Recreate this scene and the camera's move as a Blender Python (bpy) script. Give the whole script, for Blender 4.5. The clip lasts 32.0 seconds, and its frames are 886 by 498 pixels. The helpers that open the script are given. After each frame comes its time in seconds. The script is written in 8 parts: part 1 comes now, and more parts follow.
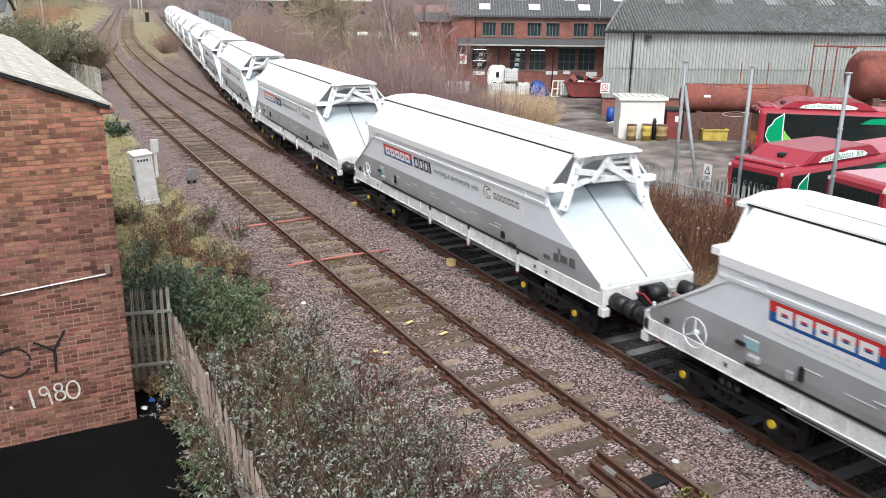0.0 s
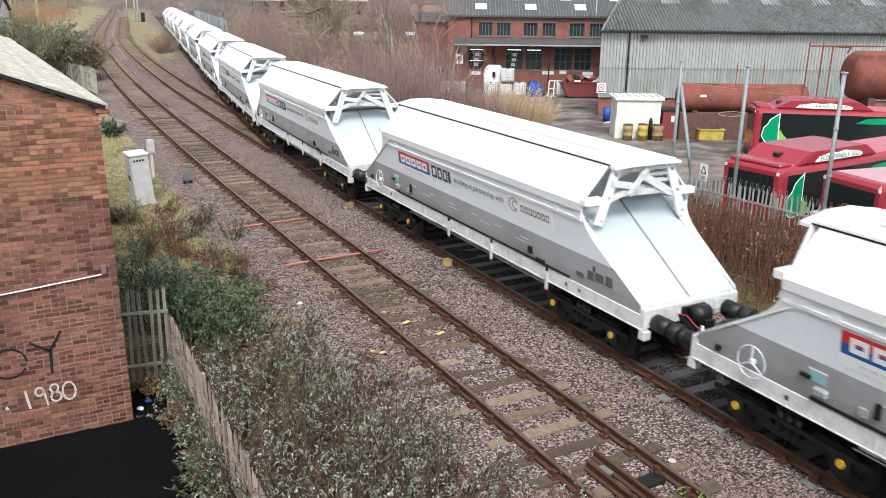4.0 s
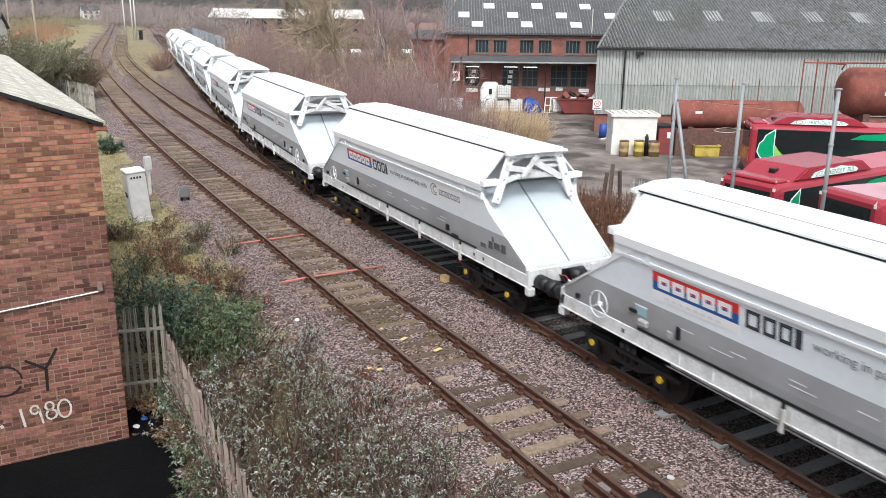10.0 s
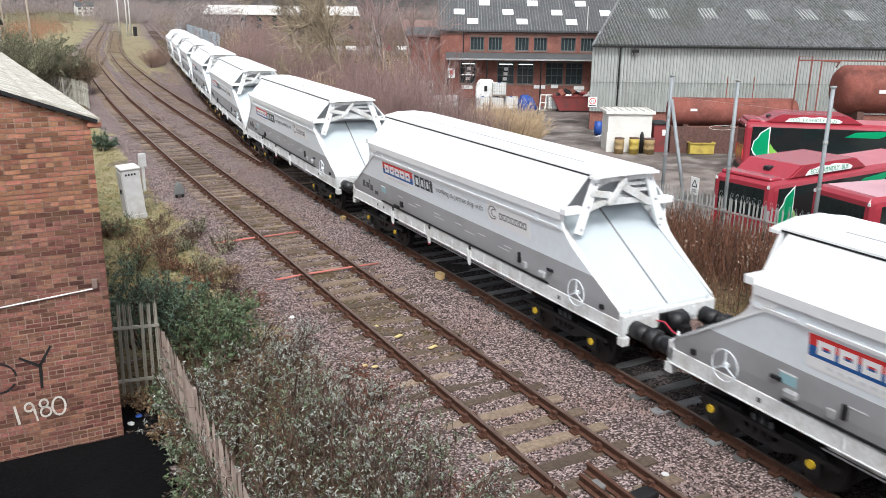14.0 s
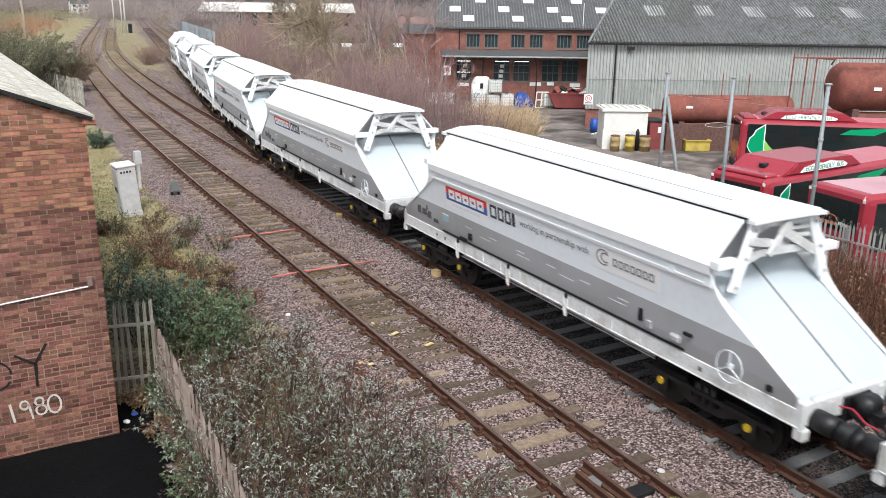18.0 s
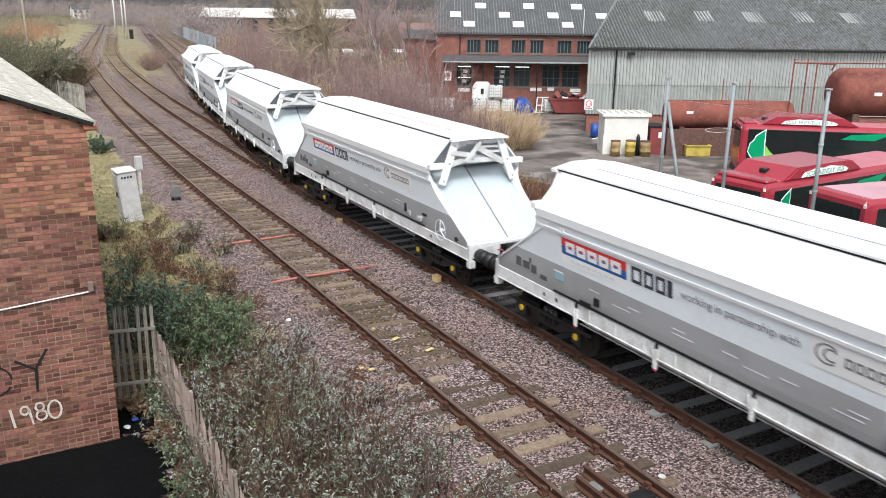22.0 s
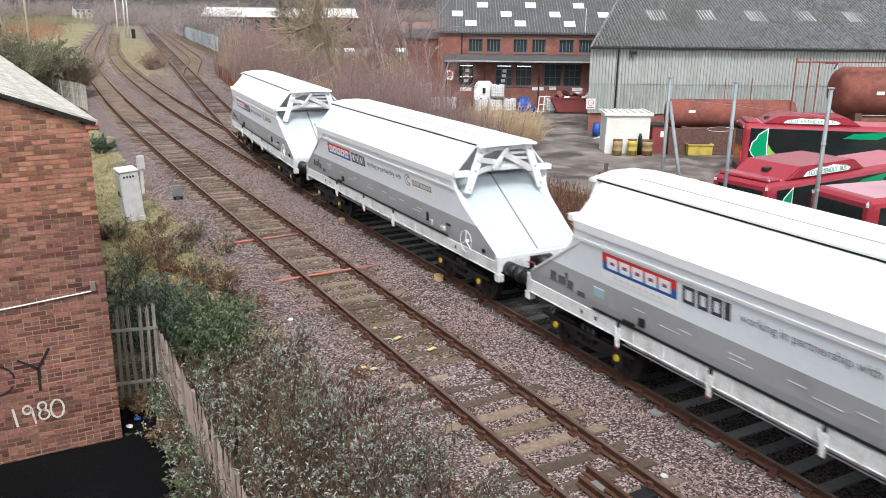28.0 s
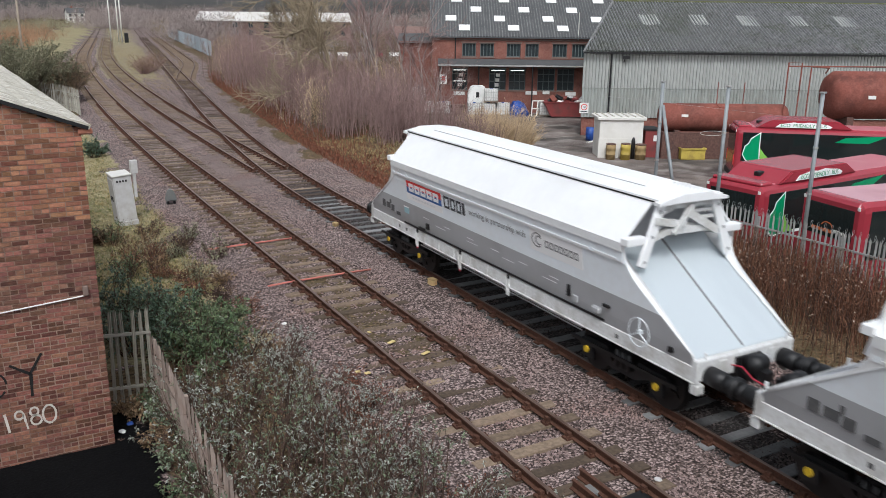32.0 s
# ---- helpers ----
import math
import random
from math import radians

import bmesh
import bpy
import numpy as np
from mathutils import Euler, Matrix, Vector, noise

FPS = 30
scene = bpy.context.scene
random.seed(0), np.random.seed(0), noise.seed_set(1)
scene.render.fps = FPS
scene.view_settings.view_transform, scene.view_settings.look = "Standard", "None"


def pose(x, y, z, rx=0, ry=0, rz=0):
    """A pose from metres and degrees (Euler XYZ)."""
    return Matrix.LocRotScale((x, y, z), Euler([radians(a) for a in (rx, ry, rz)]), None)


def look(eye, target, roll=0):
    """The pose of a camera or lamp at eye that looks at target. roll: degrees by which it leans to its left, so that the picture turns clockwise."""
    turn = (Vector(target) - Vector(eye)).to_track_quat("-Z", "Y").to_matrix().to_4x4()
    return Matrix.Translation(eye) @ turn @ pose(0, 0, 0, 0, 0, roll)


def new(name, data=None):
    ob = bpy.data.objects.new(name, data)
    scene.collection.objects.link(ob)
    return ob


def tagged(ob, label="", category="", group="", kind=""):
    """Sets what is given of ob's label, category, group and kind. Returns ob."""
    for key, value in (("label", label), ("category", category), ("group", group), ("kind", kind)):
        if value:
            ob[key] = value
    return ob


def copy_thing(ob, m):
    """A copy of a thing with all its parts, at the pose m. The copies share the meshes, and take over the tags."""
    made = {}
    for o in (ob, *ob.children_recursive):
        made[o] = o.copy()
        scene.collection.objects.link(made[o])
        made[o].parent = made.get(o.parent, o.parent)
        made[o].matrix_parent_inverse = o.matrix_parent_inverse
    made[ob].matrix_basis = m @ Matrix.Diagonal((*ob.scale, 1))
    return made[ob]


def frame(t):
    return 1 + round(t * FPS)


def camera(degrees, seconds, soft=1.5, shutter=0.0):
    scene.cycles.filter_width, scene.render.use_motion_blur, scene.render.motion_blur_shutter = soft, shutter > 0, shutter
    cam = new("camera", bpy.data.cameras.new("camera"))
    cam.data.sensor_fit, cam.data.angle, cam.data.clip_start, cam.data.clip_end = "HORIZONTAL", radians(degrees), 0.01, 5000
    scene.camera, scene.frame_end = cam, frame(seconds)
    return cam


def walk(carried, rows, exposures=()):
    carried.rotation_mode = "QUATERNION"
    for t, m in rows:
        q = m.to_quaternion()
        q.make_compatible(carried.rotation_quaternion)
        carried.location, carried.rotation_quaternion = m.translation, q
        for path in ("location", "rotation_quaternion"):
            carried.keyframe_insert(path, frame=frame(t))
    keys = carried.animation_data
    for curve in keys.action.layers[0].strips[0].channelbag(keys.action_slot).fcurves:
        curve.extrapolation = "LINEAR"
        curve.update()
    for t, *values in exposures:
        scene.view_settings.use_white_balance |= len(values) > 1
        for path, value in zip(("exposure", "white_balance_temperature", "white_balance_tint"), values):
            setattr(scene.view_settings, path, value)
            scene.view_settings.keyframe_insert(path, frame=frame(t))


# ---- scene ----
EYE = (0.0, 0.0, 7.01)

def held(turn, pitch, roll):
    """The hand-held camera on the bridge: heading (degrees left of the tracks), pitch and roll."""
    m = Matrix.Rotation(radians(turn), 4, "Z") @ Matrix.Rotation(radians(90 + pitch), 4, "X") @ Matrix.Rotation(radians(roll), 4, "Z")
    return Matrix.Translation(EYE) @ m


cam = camera(56.8, 32.0, soft=0.6, shutter=0.45)
walk(cam, [
    (0, held(-27.65, -17.42, 0.61)), (0.5, held(-27.66, -17.51, 0.59)), (1, held(-27.68, -17.54, 0.59)), (1.5, held(-27.71, -17.56, 0.58)),
    (2, held(-27.72, -17.55, 0.56)), (2.5, held(-27.76, -17.45, 0.59)), (3, held(-27.81, -17.44, 0.56)), (3.5, held(-27.85, -17.49, 0.59)),
    (5.5, held(-28.02, -17.05, 0.60)), (6, held(-28.00, -16.97, 0.57)), (6.5, held(-28.00, -16.53, 0.56)), (7, held(-27.97, -16.46, 0.55)),
    (7.5, held(-27.98, -16.52, 0.53)), (8, held(-28.00, -16.52, 0.55)), (8.5, held(-28.03, -16.55, 0.52)), (9, held(-28.05, -16.50, 0.50)),
    (9.5, held(-28.05, -16.33, 0.54)), (10, held(-28.10, -16.28, 0.55)), (10.5, held(-28.18, -16.30, 0.59)), (11, held(-28.22, -16.34, 0.61)),
    (11.5, held(-28.25, -16.30, 0.64)), (12, held(-28.34, -16.35, 0.63)), (12.5, held(-28.37, -16.35, 0.62)), (13, held(-28.41, -16.40, 0.65)),
    (13.5, held(-28.43, -16.38, 0.69)), (14, held(-28.45, -16.47, 0.67)), (14.5, held(-28.49, -16.52, 0.69)),
    (16.5, held(-28.65, -16.56, 0.71)), (17, held(-28.72, -16.57, 0.70)), (17.5, held(-28.76, -16.54, 0.70)), (18, held(-28.74, -16.65, 0.70)),
    (18.5, held(-28.79, -16.59, 0.72)), (19, held(-28.75, -16.48, 0.70)), (19.5, held(-28.75, -16.56, 0.69)), (20, held(-28.78, -16.58, 0.71)),
    (20.5, held(-28.74, -16.57, 0.66)), (21, held(-28.69, -16.41, 0.68)), (21.5, held(-28.67, -16.30, 0.62)), (22, held(-28.69, -16.29, 0.67)),
    (22.5, held(-28.68, -16.34, 0.68)), (23, held(-28.60, -16.49, 0.62)), (23.5, held(-28.63, -16.48, 0.67)), (24, held(-28.68, -16.45, 0.66)),
    (24.5, held(-28.68, -16.52, 0.67)), (25, held(-28.62, -16.25, 0.68)), (25.5, held(-28.58, -16.50, 0.63)),
    (27.5, held(-28.58, -16.63, 0.60)), (28, held(-28.55, -16.34, 0.61)), (28.5, held(-28.59, -16.32, 0.62)), (29, held(-28.74, -16.30, 0.69)),
    (29.5, held(-28.88, -16.29, 0.68)), (30, held(-28.92, -16.29, 0.73)), (30.5, held(-28.89, -16.28, 0.72)), (31, held(-28.88, -16.34, 0.72)),
    (31.5, held(-29.00, -16.05, 0.66)), (32, held(-29.00, -16.05, 0.66)),
], exposures=[(0.0, 0.24, 6220, 8.5), (14.0, 0.20, 6220, 8.5), (30.0, 0.20, 6220, 8.5), (31.0, 0.0, 6220, 8.5), (32.0, -0.31, 6150, 9)])

# ---- light: a bright overcast winter day ----
world = bpy.data.worlds.new("overcast")
scene.world = world
world.use_nodes = True
wn, wl = world.node_tree.nodes, world.node_tree.links
wn.clear()
sky = wn.new("ShaderNodeTexSky")
sky.sky_type, sky.sun_disc = "NISHITA", False
sky.sun_elevation, sky.sun_rotation = radians(52), radians(207)
sky.dust_density, sky.ozone_density = 4.0, 1.0
pale = wn.new("ShaderNodeHueSaturation")
pale.inputs["Saturation"].default_value = 0.22
wbg = wn.new("ShaderNodeBackground")
wbg.inputs["Strength"].default_value = 0.21
wout = wn.new("ShaderNodeOutputWorld")
wl.new(sky.outputs["Color"], pale.inputs["Color"])
wl.new(pale.outputs["Color"], wbg.inputs["Color"])
wl.new(wbg.outputs["Background"], wout.inputs["Surface"])
sun = new("sun", bpy.data.lights.new("sun", "SUN"))
sun.data.energy, sun.data.angle, sun.data.color = 2.1, radians(14), (1.0, 0.975, 0.94)
sun.matrix_world = look((-4.5, -9, 13), (0, 0, 0))


# ---- small tools ----
def obj(name, bm, mat, parent=None, label="", smooth=False):
    me = bpy.data.meshes.new(name)
    bm.normal_update()
    if smooth:
        for f in bm.faces:
            f.smooth = True
    bm.to_mesh(me)
    bm.free()
    for m in (mat if isinstance(mat, (list, tuple)) else [mat]):
        me.materials.append(m)
    ob = new(name, me)
    if parent is not None:
        ob.parent = parent
    if label:
        ob["label"] = label
    return ob


def part(name, bm, mat, parent, label="", smooth=False):
    return obj(name, bm, mat, parent, label, smooth)


def share(name, me, parent, m):
    ob = new(name, me)
    ob.parent = parent
    ob.matrix_basis = m
    return ob


def thing(name, label, category, at=None, group="", kind=""):
    ob = new(name)
    ob.empty_display_size = 0.3
    if at is not None:
        ob.matrix_basis = at
    return tagged(ob, label, category, group, kind)


def solid(bm, thickness, faces=None):
    """Give a sheet its thickness, behind its face."""
    bm.normal_update()
    bmesh.ops.solidify(bm, geom=faces or bm.faces[:], thickness=thickness)
    bmesh.ops.recalc_face_normals(bm, faces=bm.faces[:])


def quad_box(bm, lo, hi, m=None, slot=0):
    v = [bm.verts.new((x, y, z)) for x in (lo[0], hi[0]) for y in (lo[1], hi[1]) for z in (lo[2], hi[2])]
    for a, b, c, d in ((0, 1, 3, 2), (4, 6, 7, 5), (0, 4, 5, 1), (2, 3, 7, 6), (0, 2, 6, 4), (1, 5, 7, 3)):
        bm.faces.new((v[a], v[b], v[c], v[d])).material_index = slot
    if m is not None:
        for q in v:
            q.co = m @ q.co
    return v


def box(lo, hi, bevel=0.0, m=None, seg=1):
    bm = bmesh.new()
    quad_box(bm, lo, hi)
    if bevel:
        bmesh.ops.bevel(bm, geom=bm.edges[:], offset=bevel, segments=seg, affect="EDGES", profile=0.6)
    if m is not None:
        bmesh.ops.transform(bm, matrix=m, verts=bm.verts)
    return bm


def boxes(items):
    bm = bmesh.new()
    for lo, hi in items:
        quad_box(bm, lo, hi)
    return bm


def bar(bm, a, b, w, h=None, up=(0, 0, 1)):
    """A straight bar with a rectangular section from a to b."""
    a, b, h = Vector(a), Vector(b), h or w
    d = (b - a).normalized()
    s = d.cross(Vector(up))
    if s.length < 1e-4:
        s = d.cross(Vector((1, 0, 0)))
    s.normalize()
    u = s.cross(d)
    c = [(-1, -1), (1, -1), (1, 1), (-1, 1)]
    p = [bm.verts.new(a + s * i * w / 2 + u * j * h / 2) for i, j in c]
    q = [bm.verts.new(b + s * i * w / 2 + u * j * h / 2) for i, j in c]
    for k in range(4):
        bm.faces.new((p[k], p[(k + 1) % 4], q[(k + 1) % 4], q[k]))
    bm.faces.new(p[::-1])
    bm.faces.new(q)


def tube(bm, pts, radii, sides=8, caps=True):
    """A round bar along points, with a radius for each."""
    pts = [Vector(p) for p in pts]
    if not isinstance(radii, (list, tuple)):
        radii = [radii] * len(pts)
    rings = []
    for i, p in enumerate(pts):
        d = (pts[min(i + 1, len(pts) - 1)] - pts[max(i - 1, 0)]).normalized()
        s = d.cross(Vector((0, 0, 1)) if abs(d.z) < 0.9 else Vector((0, 1, 0))).normalized()
        u = s.cross(d)
        rings.append([bm.verts.new(p + (s * math.cos(a) + u * math.sin(a)) * radii[i]) for a in (2 * math.pi * k / sides for k in range(sides))])
    for r, t in zip(rings, rings[1:]):
        for k in range(sides):
            bm.faces.new((r[k], r[(k + 1) % sides], t[(k + 1) % sides], t[k]))
    if caps:
        bm.faces.new(rings[0][::-1])
        bm.faces.new(rings[-1])
    return bm


def disc(bm, c, axis, radius, width, sides=24):
    c, axis = Vector(c), Vector(axis).normalized()
    return tube(bm, [c - axis * width / 2, c + axis * width / 2], radius, sides)


def prism(bm, outline, y0, y1, axis="y"):
    """An outline in x, z pulled along y (or one in y, z along x)."""
    f = (lambda a, b, c: (a, c, b)) if axis == "y" else (lambda a, b, c: (c, a, b))
    p = [bm.verts.new(f(a, b, y0)) for a, b in outline]
    q = [bm.verts.new(f(a, b, y1)) for a, b in outline]
    n = len(p)
    for k in range(n):
        bm.faces.new((p[k], p[(k + 1) % n], q[(k + 1) % n], q[k]))
    bm.faces.new(p[::-1])
    bm.faces.new(q)
    bmesh.ops.recalc_face_normals(bm, faces=bm.faces[:])
    return bm


def lettering(text, size, m, name, mat, parent, label="", depth=0.002):
    cu = bpy.data.curves.new(name, "FONT")
    cu.body, cu.size, cu.extrude, cu.resolution_u = text, size, depth, 3
    tmp = bpy.data.objects.new(name, cu)
    scene.collection.objects.link(tmp)
    bpy.context.view_layer.update()
    me = bpy.data.meshes.new_from_object(tmp.evaluated_get(bpy.context.evaluated_depsgraph_get()))
    bpy.data.objects.remove(tmp)
    me.transform(m)
    me.materials.append(mat)
    ob = new(name, me)
    ob.parent = parent
    if label:
        ob["label"] = label
    return ob


# ---- materials ----
def material(name, base, rough=0.6, metal=0.0, spots=None, grain=None, bump=0.0, bump_scale=40.0, noise_scale=1.0, vary=0.0,
             per="", hue=0.0, coords="Object", rough_vary=0.0, spec=0.5, stretch=None):
    """Base colour with broad stains (spots: colour, amount, scale), fine grain (colour, amount, scale), relief, and variation per piece."""
    m = bpy.data.materials.new(name)
    m.use_nodes = True
    n, l = m.node_tree.nodes, m.node_tree.links
    b = n["Principled BSDF"]
    b.inputs["Roughness"].default_value, b.inputs["Metallic"].default_value = rough, metal
    b.inputs["Specular IOR Level"].default_value = spec if rough < 0.7 else 0.12
    co = n.new("ShaderNodeNewGeometry").outputs["Position"] if coords == "World" else n.new("ShaderNodeTexCoord").outputs[coords]
    if stretch:
        mp = n.new("ShaderNodeMapping")
        mp.inputs["Scale"].default_value = stretch
        l.new(co, mp.inputs["Vector"])
        co = mp.outputs["Vector"]
    rgb = n.new("ShaderNodeRGB")
    rgb.outputs[0].default_value = (*base, 1)
    col = rgb.outputs[0]

    def layer(col, colour, amount, scale, lo, hi, detail):
        t = n.new("ShaderNodeTexNoise")
        t.inputs["Scale"].default_value, t.inputs["Detail"].default_value = scale, detail
        l.new(co, t.inputs["Vector"])
        r = n.new("ShaderNodeMapRange")
        r.inputs["From Min"].default_value, r.inputs["From Max"].default_value, r.inputs["To Max"].default_value = lo, hi, amount
        l.new(t.outputs["Fac"], r.inputs["Value"])
        x = n.new("ShaderNodeMix")
        x.data_type = "RGBA"
        l.new(r.outputs["Result"], x.inputs["Factor"])
        l.new(col, x.inputs["A"])
        x.inputs["B"].default_value = (*colour, 1)
        return x.outputs["Result"]

    for s in (spots or ()):
        col = layer(col, s[0], s[1], s[2], 0.48, 0.68, 4)
    for g in (grain or ()):
        col = layer(col, g[0], g[1], g[2], 0.35, 0.7, 2)
    if vary:
        if per == "island":
            rnd = n.new("ShaderNodeNewGeometry").outputs["Random Per Island"]
        else:
            rnd = n.new("ShaderNodeObjectInfo").outputs["Random"]
        r = n.new("ShaderNodeMapRange")
        r.inputs["To Min"].default_value, r.inputs["To Max"].default_value = 1 - vary, 1 + vary
        l.new(rnd, r.inputs["Value"])
        h = n.new("ShaderNodeHueSaturation")
        l.new(r.outputs["Result"], h.inputs["Value"])
        if hue:
            white = n.new("ShaderNodeTexWhiteNoise")
            white.noise_dimensions = "1D"
            l.new(rnd, white.inputs["W"])
            r = n.new("ShaderNodeMapRange")
            r.inputs["To Min"].default_value, r.inputs["To Max"].default_value = 0.5 - hue, 0.5 + hue
            l.new(white.outputs["Value"], r.inputs["Value"])
            l.new(r.outputs["Result"], h.inputs["Hue"])
            h.inputs["Saturation"].default_value = 0.95
        l.new(col, h.inputs["Color"])
        col = h.outputs["Color"]
    l.new(col, b.inputs["Base Color"])
    if bump:
        t = n.new("ShaderNodeTexNoise")
        t.inputs["Scale"].default_value, t.inputs["Detail"].default_value = bump_scale, 4
        l.new(co, t.inputs["Vector"])
        u = n.new("ShaderNodeBump")
        u.inputs["Strength"].default_value, u.inputs["Distance"].default_value = bump, 0.02
        l.new(t.outputs["Fac"], u.inputs["Height"])
        l.new(u.outputs["Normal"], b.inputs["Normal"])
    if rough_vary:
        t = n.new("ShaderNodeTexNoise")
        t.inputs["Scale"].default_value = 1.7
        l.new(co, t.inputs["Vector"])
        r = n.new("ShaderNodeMapRange")
        r.inputs["From Min"].default_value, r.inputs["From Max"].default_value = 0.35, 0.65
        r.inputs["To Min"].default_value, r.inputs["To Max"].default_value = rough - rough_vary, rough + rough_vary
        l.new(t.outputs["Fac"], r.inputs["Value"])
        l.new(r.outputs["Result"], b.inputs["Roughness"])
    return m


def ground_material():
    """Layers of trackbed, earth, grass, yard and tarmac, laid by the masks of the ground sheet with ragged edges."""
    m = bpy.data.materials.new("ground layers")
    m.use_nodes = True
    n, l = m.node_tree.nodes, m.node_tree.links
    b = n["Principled BSDF"]
    co = n.new("ShaderNodeTexCoord").outputs["Object"]

    def tex(scale, detail=3):
        t = n.new("ShaderNodeTexNoise")
        t.inputs["Scale"].default_value, t.inputs["Detail"].default_value = scale, detail
        l.new(co, t.inputs["Vector"])
        return t.outputs["Fac"]

    def ramp(fac, lo, hi, top=1.0):
        r = n.new("ShaderNodeMapRange")
        r.inputs["From Min"].default_value, r.inputs["From Max"].default_value, r.inputs["To Max"].default_value = lo, hi, top
        l.new(fac, r.inputs["Value"])
        return r.outputs["Result"]

    def mix(fac, a, bb):
        x = n.new("ShaderNodeMix")
        x.data_type = "RGBA"
        l.new(fac, x.inputs["Factor"])
        for key, v in (("A", a), ("B", bb)):
            if isinstance(v, tuple):
                x.inputs[key].default_value = (*v, 1)
            else:
                l.new(v, x.inputs[key])
        return x.outputs["Result"]

    def layer(base, broad, broad_scale, fine, fine_scale, dark, dark_scale):
        c = mix(ramp(tex(broad_scale), 0.42, 0.62, 0.8), base, broad)
        c = mix(ramp(tex(fine_scale, 2), 0.5, 0.68, 0.8), c, fine)
        return mix(ramp(tex(dark_scale, 2), 0.5, 0.66, 0.85), c, dark)

    def pebbles(scale):
        """Stones packed side by side: a random value for each, and its distance from the middle."""
        t = n.new("ShaderNodeTexVoronoi")
        t.inputs["Scale"].default_value = scale
        l.new(co, t.inputs["Vector"])
        sep = n.new("ShaderNodeSeparateColor")
        l.new(t.outputs["Color"], sep.inputs["Color"])
        return sep.outputs["Red"], t.outputs["Distance"]

    tone, gap = pebbles(23)
    stone = mix(ramp(tex(0.4), 0.42, 0.62, 0.8), (0.195, 0.15, 0.142), (0.125, 0.094, 0.083))
    stone = mix(ramp(tone, 0.4, 0.95, 1.0), stone, (0.46, 0.36, 0.34))
    stone = mix(ramp(tone, 0.4, 0.0, 0.8), stone, (0.035, 0.026, 0.024))
    # shade between the stones is painted as near-black gaps
    stone = mix(ramp(gap, 0.42, 0.70, 0.85), stone, (0.018, 0.013, 0.012))
    oil = mix(ramp(tone, 0.5, 1.0, 0.8), (0.03, 0.027, 0.026), (0.11, 0.10, 0.098))
    earth = layer((0.12, 0.08, 0.05), (0.075, 0.07, 0.032), 0.3, (0.20, 0.14, 0.09), 7, (0.025, 0.018, 0.013), 9)
    grass = layer((0.29, 0.25, 0.15), (0.185, 0.172, 0.095), 0.35, (0.40, 0.345, 0.21), 9, (0.10, 0.085, 0.05), 12)
    yard = layer((0.20, 0.168, 0.152), (0.085, 0.07, 0.063), 0.16, (0.28, 0.255, 0.235), 0.7, (0.06, 0.055, 0.05), 0.5)
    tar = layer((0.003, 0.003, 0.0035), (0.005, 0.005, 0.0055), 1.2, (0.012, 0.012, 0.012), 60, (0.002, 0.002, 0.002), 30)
    col, edge, gloss = stone, tex(2.6, 4), None
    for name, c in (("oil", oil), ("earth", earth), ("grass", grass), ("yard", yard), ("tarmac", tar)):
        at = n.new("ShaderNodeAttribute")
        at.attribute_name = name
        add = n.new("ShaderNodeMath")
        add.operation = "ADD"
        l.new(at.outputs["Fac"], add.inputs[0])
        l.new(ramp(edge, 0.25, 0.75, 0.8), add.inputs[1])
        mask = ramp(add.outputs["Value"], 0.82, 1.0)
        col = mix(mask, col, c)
        if name == "yard":
            gloss = mask
    l.new(col, b.inputs["Base Color"])
    b.inputs["Specular IOR Level"].default_value = 0.06
    wet = n.new("ShaderNodeMath")
    wet.operation = "MULTIPLY"
    l.new(gloss, wet.inputs[0])
    l.new(ramp(tex(0.22), 0.40, 0.60, 0.62), wet.inputs[1])
    r = n.new("ShaderNodeMapRange")
    r.inputs["To Min"].default_value, r.inputs["To Max"].default_value = 0.92, 0.1
    l.new(wet.outputs["Value"], r.inputs["Value"])
    l.new(r.outputs["Result"], b.inputs["Roughness"])
    u = n.new("ShaderNodeBump")
    u.inputs["Strength"].default_value, u.inputs["Distance"].default_value = 0.8, 0.02
    l.new(tex(20, 4), u.inputs["Height"])
    l.new(u.outputs["Normal"], b.inputs["Normal"])
    return m


GROUND = ground_material()
STONES = material("ballast stones", (0.185, 0.138, 0.13), 0.85, vary=0.9, per="island", spots=[((0.17, 0.10, 0.08), 0.5, 0.5)])
OILSTONES = material("oil-stained ballast", (0.066, 0.053, 0.05), 0.8, vary=0.9, per="island")
RUST = material("rusty rail steel", (0.085, 0.042, 0.03), 0.8, 0.1, spots=[((0.05, 0.027, 0.02), 0.7, 2)], grain=[((0.15, 0.075, 0.05), 0.5, 30)], bump=0.3, bump_scale=60)
RAILTOP = material("worn rail head", (0.17, 0.115, 0.09), 0.45, 0.5, spots=[((0.10, 0.055, 0.04), 0.8, 1.2)])
TIMBER = material("weathered timber sleeper", (0.20, 0.15, 0.11), 0.9, vary=0.5, coords="World", spots=[((0.26, 0.20, 0.14), 0.6, 0.9), ((0.11, 0.085, 0.07), 0.7, 0.6)], grain=[((0.08, 0.06, 0.045), 0.6, 14)], bump=0.6, bump_scale=30)
GREYSLEEPER = material("grey sleeper", (0.15, 0.152, 0.153), 0.85, vary=0.5, coords="World", spots=[((0.11, 0.11, 0.112), 0.7, 0.9)], grain=[((0.22, 0.22, 0.22), 0.4, 12)], bump=0.5, bump_scale=30)
WHITE = material("white wagon paint", (0.80, 0.81, 0.82), 0.42, spots=[((0.66, 0.67, 0.67), 0.5, 0.5)], grain=[((0.72, 0.72, 0.71), 0.3, 5)])
